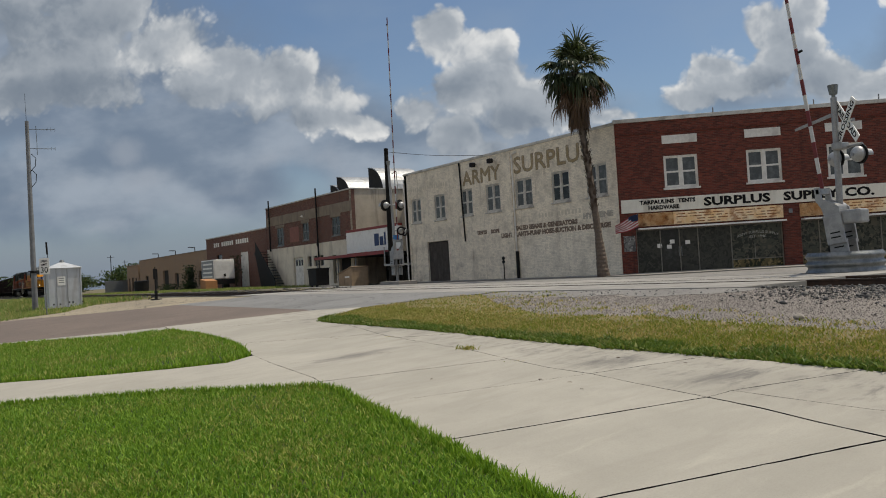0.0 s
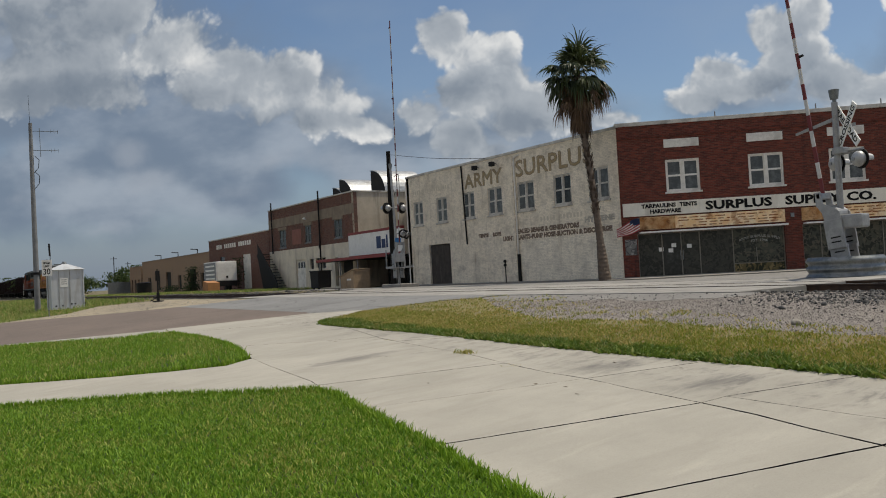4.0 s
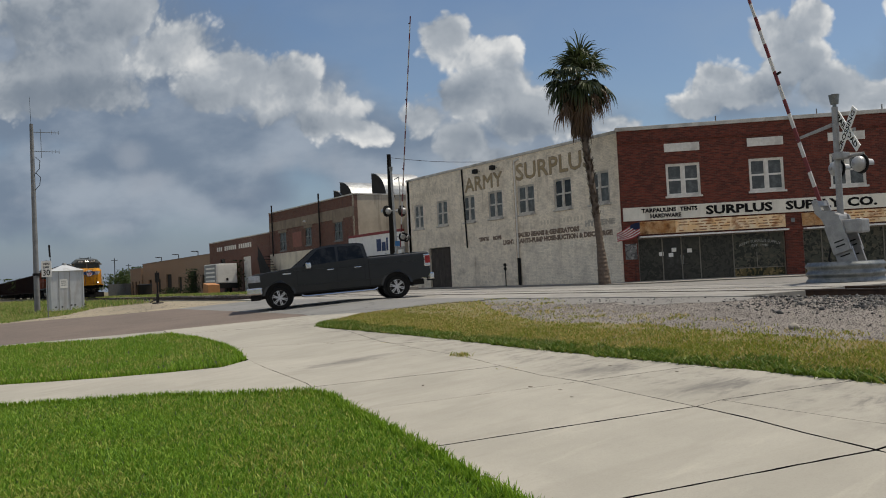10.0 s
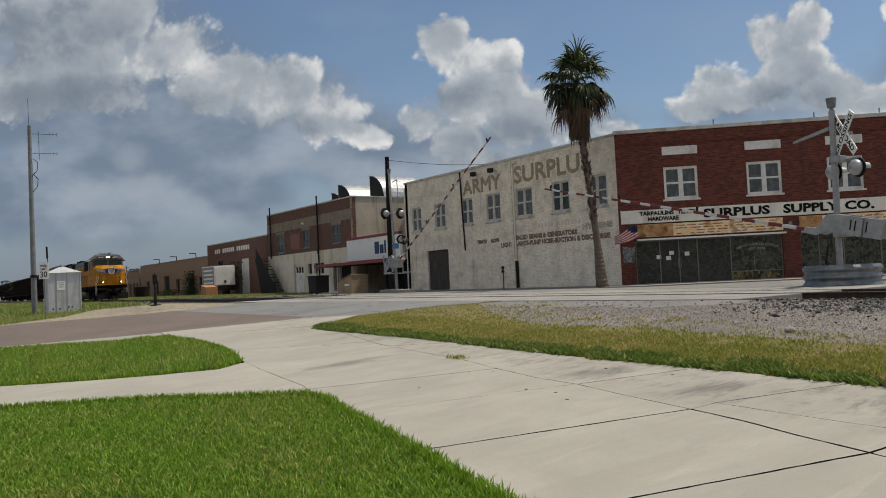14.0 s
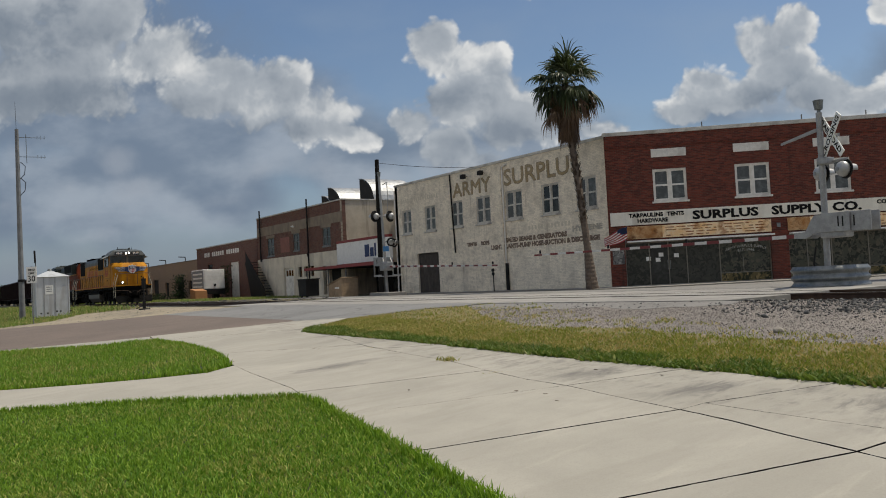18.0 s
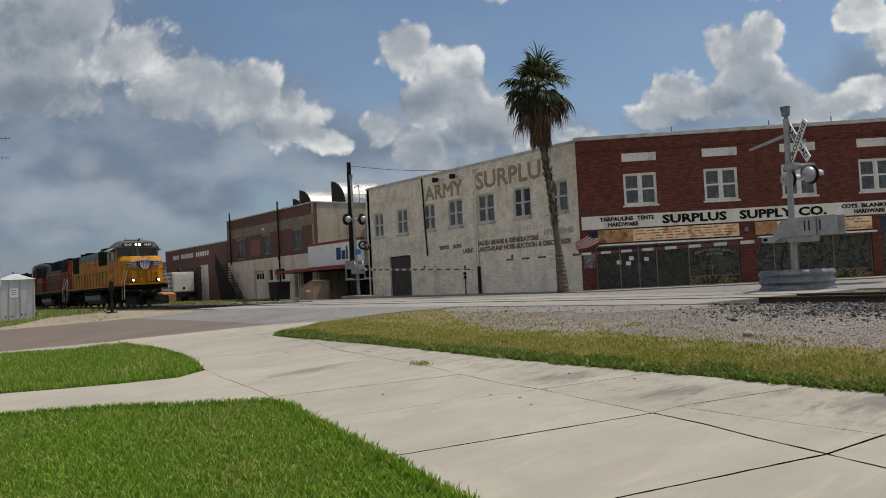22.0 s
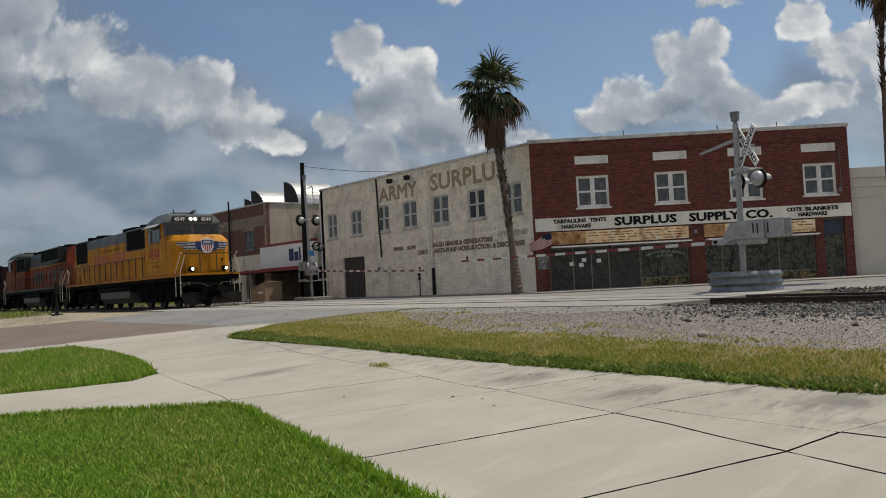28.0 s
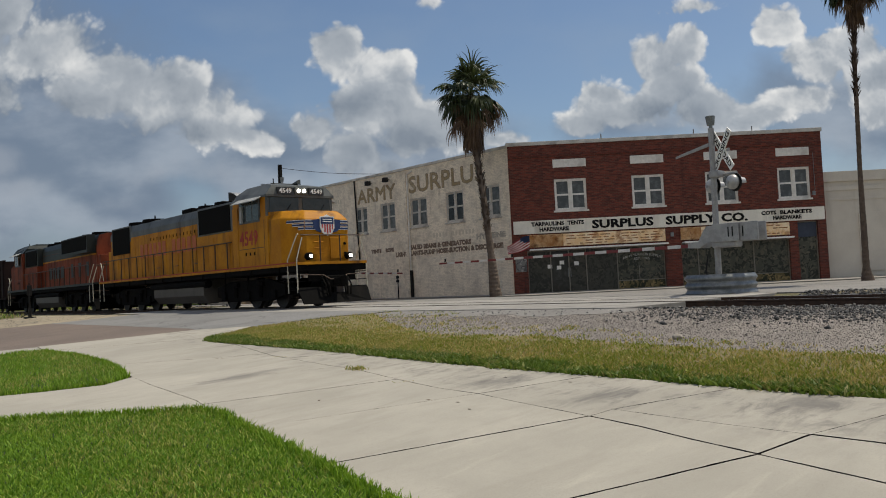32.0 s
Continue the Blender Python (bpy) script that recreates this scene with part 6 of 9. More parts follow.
    for k in range(6):
        part("slat", box(0.12, -0.045, 1.20 + k * 0.272, 1.93, -0.031, 1.46 + k * 0.272, 0.004), WHITE_ENAMEL, t)
    part("latch", box(0.95, -0.07, 1.35, 1.15, -0.046, 1.6), STEEL_DARK, t)
    part("bumper", box(0.05, -0.1, 0.62, 2.0, 0.02, 1.10), STEEL_DARK, t)
    part("side_panel", box(-0.012, 0.05, 1.2, -0.001, 3.5, 2.9), SIDE_GREY, t, "grey lettered side panel")
    for k in range(4):
        part("side_lettering", box(-0.022, 0.4, 1.3 + k * 0.40, -0.013, 3.1, 1.46 + k * 0.40), WHITE_ENAMEL, t)
    for x in (0.25, 1.8):
        for y in (1.5, 2.4):
            part("wheel", cyl((x - 0.12, y, 0.36), (x + 0.12, y, 0.36), 0.36, None, 16), STEEL_DARK, t)
    part("undertray", box(0.1, 0.2, 0.7, 1.95, 3.4, 1.11), STEEL_DARK, t)
    o = empty("timber_crate", pose(23.65, 74.1, 0.60), "weathered orange plywood crate with sloping lid", "crate")
    part("body", add_prism(bm_new(), [(0, 0), (1.5, 0), (1.5, 1.25), (0, 1.05)], 0, 1.1, "x"), ORANGE_BOX, o)
    d = empty("dumpster", pose(24.55, 52.4, 0.70), "black steel rubbish skip", "skip")
    part("body", add_prism(bm_new(), [(0.08, 0.14), (1.25, 0.14), (1.38, 1.30), (0, 1.30)], 0, 1.0, "x"), STEEL_DARK, d)
    part("lid", box(-0.05, -0.05, 1.30, 1.05, 1.43, 1.37, 0.01), STEEL_DARK, d)
    for y in (0.3, 1.1):
        part("caster", cyl((0.1, y, 0.09), (0.2, y, 0.09), 0.09, None, 10), STEEL_DARK, d)
    b = empty("plywood_bin", pose(25.85, 49.6, 0.66), "plywood storage bin with a propped sloping lid", "bin")
    part("body", add_prism(bm_new(), [(0, 0), (1.95, 0), (1.95, 0.85), (0, 1.30)], 0, 1.3, "x"), WOOD_BOX, b)
    lid = part("lid", box(-0.06, -0.05, 0, 1.36, 2.15, 0.05, 0.01), WOOD_BOX, b)
    lid.matrix_basis = pose(0, 0, 1.32, -12.5, 0, 0)
    part("batten", box(-0.03, 1.1, 0.05, -0.001, 1.22, 0.95), WOOD_BOX, b)
    part("notice", box(-0.012, 0.35, 0.6, -0.001, 1.0, 0.72), WHITE_ENAMEL, b)
    g = empty("small_signal_post", pose(27.4, 34.8, 0.73), "short dark post with two small round heads", "signal post")
    part("post", cyl((0, 0, 0), (0, 0, 1.25), 0.03, None, 8), STEEL_DARK, g)
    for z in (0.95, 1.15):
        part("head", cyl((-0.06, 0, z), (0.03, 0, z), 0.085, None, 12), STEEL_DARK, g)
    m = empty("marker_post", pose(3.6, 62.0, 0.2), "short white marker post in the grass", "marker post")
    part("post", box(-0.06, -0.04, 0, 0.06, 0.04, 1.1, 0.01), WHITE_ENAMEL, m)
    # flag on the shop corner
    R = pose(29.05, 27.7, 0.55, 0, 0, -41.5)
    f = empty("flag", R @ pose(0.75, -0.05, 2.25), "faded striped flag on a short staff at the shop corner", "flag")
    part("staff", cyl((0, 0, 0), (0.0, -1.0, 0.75), 0.014, None, 6), POLE_GREY, f)
    for k in range(11):
        cloth = bm_new()
        n = 8
        top, bot = [], []
        for i in range(n + 1):
            u = i / n
            x = -1.05 * u
            y = -0.98 + 0.16 * math.sin(u * 7 + k * 0.25) * u + 0.25 * u
            z = 0.72 - 0.42 * u - 0.052 * k * (1 - 0.15 * u) + 0.05 * math.sin(u * 5.0 + k * 0.3)
            top.append((x, y, z))
            bot.append((x, y + 0.012 * math.sin(k), z - 0.052))
        for i in range(n):
            q = [cloth.verts.new(p) for p in (top[i], top[i + 1], bot[i + 1], bot[i])]
            cloth.faces.new(q)
        bmesh.ops.remove_doubles(cloth, verts=cloth.verts[:], dist=0.0005)
        bmesh.ops.solidify(cloth, geom=cloth.faces[:], thickness=0.004)
        part("stripe", cloth, FLAG_RED if k % 2 == 0 else FLAG_WHITE, f)
    canton = bm_new()
    vs = []
    for i in range(5):
        u = i / 4 * 0.42
        x, y = -1.05 * u, -1.0 + 0.16 * math.sin(u * 7) * u + 0.25 * u
        z = 0.725 - 0.42 * u + 0.05 * math.sin(u * 5)
        vs.append((canton.verts.new((x, y - 0.012, z)), canton.verts.new((x, y - 0.012, z - 0.3))))
    for i in range(4):
        canton.faces.new((vs[i][0], vs[i + 1][0], vs[i + 1][1], vs[i][1]))
    bmesh.ops.solidify(canton, geom=canton.faces[:], thickness=0.004)
    part("canton", canton, BLUE_PAINT, f)
    b = empty("wall_poster", R @ pose(0.12, -0.03, 1.25), "weathered grey poster on the brick pier", "poster")
    part("sheet", box(0, 0, 0, 0.55, 0.02, 0.75), POSTER, b)


SIDE_GREY = mat("faded grey panel", (0.30, 0.31, 0.32), (0.22, 0.23, 0.24), 3, 0.7)
POSTER = camo_mat("weathered poster", 0.7, [(0.22, 0.22, 0.21), (0.10, 0.10, 0.10), (0.38, 0.37, 0.35)])
ORANGE_BOX = mat("orange ply", (0.46, 0.22, 0.09), (0.36, 0.17, 0.07), 3, 0.85, stain=(0.25, 0.13, 0.07), streak=True)
FLAG_RED = mat("flag red", (0.42, 0.05, 0.06), (0.36, 0.05, 0.06), 8, 0.8)
FLAG_WHITE = mat("flag white", (0.72, 0.70, 0.68), (0.62, 0.60, 0.58), 8, 0.8)
build_street_things()


# ---------------------------------------------------------------- palms and far growth
def leaf_mat(name, c1, c2):
    m, g = material(name)
    v = g.add("ShaderNodeTexCoord").outputs["Object"]
    r = g.add("ShaderNodeObjectInfo").outputs["Random"]
    c = g.mix(g.math("ADD", g.math("MULTIPLY", r, 0.6), g.math("MULTIPLY", g.noise(v, 6.0, 3.0), 0.4)), col(c1), col(c2))
    b = g.add("ShaderNodeBsdfPrincipled", {"Base Color": c, "Roughness": 0.5})
    tr = g.add("ShaderNodeBsdfTranslucent", {"Color": c})
    mx = g.add("ShaderNodeMixShader", {0: 0.3, 1: b.outputs[0], 2: tr.outputs[0]})
    g.add("ShaderNodeOutputMaterial", {"Surface": mx.outputs[0]})
    return m


PALM_GREEN = leaf_mat("palm green", (0.024, 0.040, 0.014), (0.075, 0.095, 0.030))
PALM_DRY = leaf_mat("palm straw", (0.075, 0.042, 0.022), (0.20, 0.125, 0.065))
BARK = mat("palm trunk", (0.155, 0.118, 0.09), (0.095, 0.073, 0.057), 4, 0.95, grain=22, bump=0.6, dist=0.02)
BARK_DARK = mat("palm boots", (0.13, 0.095, 0.07), (0.075, 0.055, 0.042), 5, 0.95)


def fan_mesh(name, az, pitch, stem, radius, blades, spread, droop, seed, material_, wide=0.034):
    """A fan leaf: its stalk leaves the crown at a heading and a pitch, and the blades fan out of its end and hang."""
    rnd = random.Random(seed)
    verts, faces = [], []
    down = Vector((0, 0, -1))

    def ribbon(pts, wid, side):
        base = len(verts)
        for p, w in zip(pts, wid):
            verts.extend((p - side * w, p + side * w))
        for i in range(len(pts) - 1):
            a = base + 2 * i
            faces.append((a, a + 1, a + 3, a + 2))
    a, q = math.radians(az), math.radians(pitch)
    d = Vector((math.cos(a) * math.cos(q), math.sin(a) * math.cos(q), math.sin(q)))
    side = Vector((-math.sin(a), math.cos(a), 0))
    p = Vector((0, 0, 0))
    line = [p.copy()]
    for k in range(5):
        p = p + d * (stem / 5)
        d = (d + down * 0.09 * droop).normalized()
        line.append(p.copy())
    ribbon(line, [0.035, 0.03, 0.026, 0.022, 0.02, 0.018], side)
    up = side.cross(d) * -1
    for b in range(blades):
        t = -spread + 2 * spread * b / (blades - 1) + rnd.uniform(-0.07, 0.07)
        L = radius * (0.72 + 0.28 * math.cos(t)) * rnd.uniform(0.75, 1.12)
        e = (d * math.cos(t) + side * math.sin(t) + up * 0.15 * math.cos(t)).normalized()
        flat = (side * math.cos(t) - d * math.sin(t) + up * (0.6 if b % 2 else -0.6)).normalized()
        pts, pp = [], line[-1].copy()
        g = droop * rnd.uniform(0.7, 1.35)
        for k in range(6):
            pts.append(pp.copy())
            pp = pp + e * (L / 5)
            e = (e + down * g * (0.06 + 0.16 * k)).normalized()
        ribbon(pts, [wide * w for w in (0.35, 1.0, 1.0, 0.75, 0.4, 0.06)], flat)
    me = bpy.data.meshes.new(name)
    me.from_pydata([tuple(v) for v in verts], [], faces)
    me.materials.append(material_)
    return me


def tapered(pts, radii, n=14, wob=0.0):
    """A round stem through the points."""
    bm = bm_new()
    rings = []
    for i, (p, r) in enumerate(zip(pts, radii)):
        rings.append([bm.verts.new((p[0] + r * (1 + random.uniform(-wob, wob)) * math.cos(2 * math.pi * k / n), p[1] + r * (1 + random.uniform(-wob, wob)) * math.sin(2 * math.pi * k / n), p[2])) for k in range(n)])
    for a, b in zip(rings[:-1], rings[1:]):
        for k in range(n):
            bm.faces.new((a[k], a[(k + 1) % n], b[(k + 1) % n], b[k]))
    bm.faces.new(rings[0][::-1])
    bm.faces.new(rings[-1])
    return bm


def build_palm(label, base, spine, radii, crown, size, n_green, n_dry, skirt, seed, strands=()):
    p = empty("palm_tree", pose(*base), label, "palm tree", "palms by the shops")

    def along(z):
        for (a, ra), (b, rb) in zip(zip(spine[:-1], radii[:-1]), zip(spine[1:], radii[1:])):
            if a[2] <= z <= b[2]:
                t = (z - a[2]) / (b[2] - a[2])
                return Vector(a).lerp(Vector(b), t), ra + (rb - ra) * t
        return Vector(spine[-1]), radii[-1]
    pts, rs = [], []
    z = 0.0
    while z < spine[-1][2]:
        c, r = along(z)
        pts.append((c.x, c.y, z))
        rs.append(r * (1.0 + 0.06 * ((len(pts) % 2) - 0.5)))
        z += 0.09
    part("trunk", tapered(pts, rs, 16, 0.07), BARK if skirt > 1.3 else BARK_DARK, p)
    boot = bm_new()
    for k in range(int(skirt * 170)):
        z = crown[2] - skirt * 4.2 * random.random()
        c, r = along(z)
        a = random.random() * 6.283
        o = Vector((math.cos(a), math.sin(a), 0))
        q = c + o * r * 0.8
        s = Vector((-math.sin(a), math.cos(a), 0)) * 0.05
        tip = q + o * 0.14 + Vector((0, 0, 0.24))
        vv = [boot.verts.new(v) for v in (q - s, q + s, tip + s * 0.4, tip - s * 0.4)]
        boot.faces.new(vv)
    bmesh.ops.solidify(boot, geom=boot.faces[:], thickness=0.02)
    tagged(part("boot_fringe", boot, BARK_DARK, p, "stubs of old leaf stalks"), kind="stuff")
    rnd = random.Random(seed)
    for k in range(n_green):
        f = (k + 0.5) / n_green
        pitch = 80 - 98 * f + rnd.uniform(-14, 14)
        me = fan_mesh("frond", k * 137.5 + rnd.uniform(-25, 25), pitch, size * rnd.uniform(0.32, 0.56), size * rnd.uniform(0.46, 0.68), 20, rnd.uniform(1.0, 1.8), (1.0 + 1.5 * f) * rnd.uniform(0.6, 1.5), k + seed, PALM_GREEN, 0.045)
        ob = new("frond", me)
        ob.parent = p
        ob.matrix_basis = pose(crown[0], crown[1], crown[2] + rnd.uniform(-0.15, 0.1))
    for k in range(n_dry):
        f = k / n_dry
        zz = crown[2] - 0.05 - f * skirt
        c, r = along(min(zz, spine[-1][2]))
        loose = k % 3 == 2 and f < 0.5
        pitch = rnd.uniform(-50, 5) if loose else -66 - 12 * min(1.0, f * 2) + rnd.uniform(-8, 8)
        me = fan_mesh("dry_frond", k * 137.5 + rnd.uniform(-12, 12), pitch, size * (rnd.uniform(0.35, 0.6) if loose else 0.22), size * rnd.uniform(0.36, 0.58), 11, 0.9 if loose else 0.38, 2.6 if loose else 1.9, k + 50 + seed, PALM_DRY, 0.026)
        ob = new("dry_frond", me)
        ob.parent = p
        hd = math.radians(k * 137.5)
        ob.matrix_basis = pose(c.x + r * 1.0 * math.cos(hd), c.y + r * 1.0 * math.sin(hd), zz)
    for az, pitch, stem, rad, drop in strands:
        me = fan_mesh("dry_frond", az, pitch, size * stem, size * rad, 9, 0.7, drop, int(az * 7 + 500), PALM_DRY, 0.02)
        ob = new("dry_frond", me)
        ob.parent = p
        ob.matrix_basis = pose(crown[0], crown[1], crown[2] - 0.1)
    return p


build_palm("leaning fan palm with ragged crown and hanging straw skirt", (26.87, 26.84, 0.66),
           [(0, 0, 0), (0.02, 0.20, 2.0), (0.05, 0.46, 4.2), (0.09, 0.77, 6.1), (0.12, 1.04, 7.5), (0.13, 1.16, 9.0), (0.13, 1.11, 9.8)], [0.30, 0.165, 0.145, 0.14, 0.16, 0.19, 0.16],
           (0.13, 1.11, 9.75), 2.1, 44, 130, 1.6, 11,
           ((-30, 14, 0.62, 0.55, 3.4), (-48, 4, 0.58, 0.62, 3.6), (-12, 22, 0.60, 0.50, 3.4), (-62, 10, 0.55, 0.55, 3.2), (140, -38, 0.62, 0.50, 2.6), (155, -46, 0.60, 0.52, 2.6), (128, -42, 0.66, 0.48, 2.6)))
build_palm("tall slender fan palm with dark hanging fronds", (35.0, 13.5, 0.62),
           [(0, 0, 0), (0.01, 0.03, 0.6), (0.11, 0.05, 4.6), (0.22, 0.0, 9.0), (0.30, -0.13, 12.6)], [0.28, 0.14, 0.092, 0.08, 0.09],
           (0.30, -0.13, 12.7), 1.7, 44, 60, 1.2, 29)


def build_far_growth():
    """Trees and brush at the end of the yard, in clumps of small leaves."""
    rng = np.random.default_rng(5)
    for bx, by, h, r in ((33.0, 150.0, 4.6, 3.4), (38.0, 156.0, 5.2, 4.0), (28.0, 162.0, 3.6, 3.0), (44.0, 170.0, 5.5, 4.5), (24, 190, 4.5, 5.0), (34, 200, 5, 6)):
        t = empty("tree", pose(bx, by, 0.6), "low dense green tree at the yard's end", "tree", "far trees")
        part("trunk", tapered([(0, 0, 0), (0.1, 0, h * 0.3), (0.2, 0.1, h * 0.6)], [0.2, 0.15, 0.08], 8), BARK_DARK, t)
        for k in range(4):
            a = k * 1.6
            part("limb", cyl((0.05, 0, h * 0.25), (r * 0.5 * math.cos(a), r * 0.5 * math.sin(a), h * 0.6), 0.08, 0.03, 6), BARK_DARK, t)
        n = 1500
        c = rng.normal(size=(26, 3)) * (r * 0.45, r * 0.45, h * 0.17) + (0, 0, h * 0.62)
        at = c[rng.integers(0, 26, n)] + rng.normal(size=(n, 3)) * (0.5, 0.5, 0.4)
        at[:, 2] = np.clip(at[:, 2], 0.3, h)
        u, w = rng.normal(size=(n, 3)), rng.normal(size=(n, 3))
        u /= np.linalg.norm(u, axis=1, keepdims=True)
        w /= np.linalg.norm(w, axis=1, keepdims=True)
        s = rng.uniform(0.12, 0.3, (n, 1))
        v = np.stack([at - u * s, at + w * s * 0.6, at + u * s, at - w * s * 0.6], 1).reshape(-1, 3)
        ob = heap("crown", v, np.arange(4 * n).reshape(-1, 4), TREE_GREEN)
        ob.parent = t


def shrub(x, y, h, r, n, label, seed):
    rng = np.random.default_rng(seed)
    t = empty("shrub", pose(x, y, 0.6), label, "shrub", "shrubs by the warehouses")
    for k in range(5):
        a = k * 1.3
        part("stem", cyl((0, 0, 0), (r * 0.5 * math.cos(a), r * 0.5 * math.sin(a), h * 0.75), 0.03, 0.012, 5), BARK_DARK, t)
    at = rng.normal(size=(n, 3)) * (r * 0.5, r * 0.5, h * 0.26) + (0, 0, h * 0.55)
    at[:, 2] = np.clip(at[:, 2], 0.1, h)
    u, w = rng.normal(size=(n, 3)), rng.normal(size=(n, 3))
    u /= np.linalg.norm(u, axis=1, keepdims=True)
    w /= np.linalg.norm(w, axis=1, keepdims=True)
    q = rng.uniform(0.06, 0.14, (n, 1))
    v = np.stack([at - u * q, at + w * q * 0.6, at + u * q, at - w * q * 0.6], 1).reshape(-1, 3)
    ob = heap("leaves", v, np.arange(4 * n).reshape(-1, 4), SHRUB_GREEN)
    ob.parent = t


SHRUB_GREEN = blade_mat("shrub leaves", (0.014, 0.026, 0.009), (0.035, 0.055, 0.018), (0.06, 0.06, 0.03), 0.15)
TREE_GREEN = blade_mat("tree leaves", (0.035, 0.060, 0.018), (0.075, 0.110, 0.035), (0.10, 0.11, 0.04), 0.2)
build_far_growth()
shrub(28.0, 93.11, 3.0, 0.75, 900, "tall narrow dark evergreen shrub by the brick warehouse", 3)
shrub(27.4, 92.0, 1.2, 1.0, 500, "low straggling green shrub by the warehouse wall", 4)
shrub(26.8, 97.5, 1.0, 1.2, 500, "low straggling green shrub by the warehouse wall", 5)
shrub(28.3, 79.0, 3.4, 0.55, 500, "bare-stemmed climbing shrub beside the outside stair", 6)
drum = empty("water_drum", pose(25.6, 105.27, 0.66), "black plastic drum standing in the yard grass", "drum")
part("body", cyl((0, 0, 0), (0, 0, 1.5), 0.85, 0.9, 20), STEEL_DARK, drum)
part("lid", cyl((0, 0, 1.5), (0, 0, 1.58), 0.93, 0.5, 20), STEEL_DARK, drum)
for k, (x, y) in enumerate(((40, 190), (52, 230), (36, 260))):
    up = empty("utility_pole", pose(x, y, 0.6), "distant timber utility pole with crossarm", "utility pole", "far poles")
    part("pole", cyl((0, 0, 0), (0, 0, 8.2), 0.12, 0.08, 8), DARK_POLE, up)
    part("crossarm", box(-0.7, -0.05, 7.7, 0.7, 0.05, 7.8), DARK_POLE, up)
fence = empty("yard_fence", pose(30, 128, 0.6), "grey sheet fence at the yard's end", "fence")
for k in range(9):
    part("panel", box(k * 2.4 - 4, 0, 0.05, k * 2.4 - 1.65, 0.06, 2.0), GALV, fence)
    part("post", cyl((k * 2.4 - 4.03, 0.05, 0), (k * 2.4 - 4.03, 0.05, 2.1), 0.04, None, 6), POLE_GREY, fence)


# ---------------------------------------------------------------- pickup truck
def paint_mat(name, c, rough=0.28, coat=0.6, flake=0.25):
    m, g = material(name)
    v = g.add("ShaderNodeTexCoord").outputs["Object"]
    dust = g.noise(v, 1.6, 5.0, 0.6)
    cc = g.mix(g.math("MULTIPLY", g.step(dust, 0.45, 0.8), 0.2), col(c), col((0.03, 0.029, 0.028)))
    finish(g, cc, g.math("ADD", rough, g.math("MULTIPLY", dust, 0.12)), flake, None, **{"Coat Weight": coat, "Coat Roughness": 0.08})
    return m


TRUCK_PAINT = paint_mat("dark slate metallic paint", (0.007, 0.0075, 0.0085), 0.30, 0.35, 0.15)
CHROME = mat("chrome", (0.75, 0.75, 0.76), (0.65, 0.65, 0.66), 8, 0.16, 1.0, bump=0.02)
RIM = mat("machined alloy", (0.62, 0.62, 0.63), (0.50, 0.50, 0.51), 8, 0.35, 0.5, bump=0.05)
RUBBER = mat("tyre rubber", (0.009, 0.009, 0.009), (0.014, 0.014, 0.013), 9, 0.85, **{"Specular IOR Level": 0.2})
TINT = glass_mat("tinted car glass", (0.003, 0.0035, 0.004), 0.03)
LAMP_CLEAR = mat("headlamp glass", (0.55, 0.56, 0.58), (0.35, 0.36, 0.38), 14, 0.1, 0.4, bump=0.02)
LAMP_RED = mat("tail lamp", (0.35, 0.02, 0.02), (0.25, 0.015, 0.015), 9, 0.15)
WHEEL_R = 0.405


def arc(cy, cz, r, a0, a1, n=10):
    return [(cy + r * math.cos(math.radians(a0 + (a1 - a0) * k / n)), cz + r * math.sin(math.radians(a0 + (a1 - a0) * k / n))) for k in range(n + 1)]


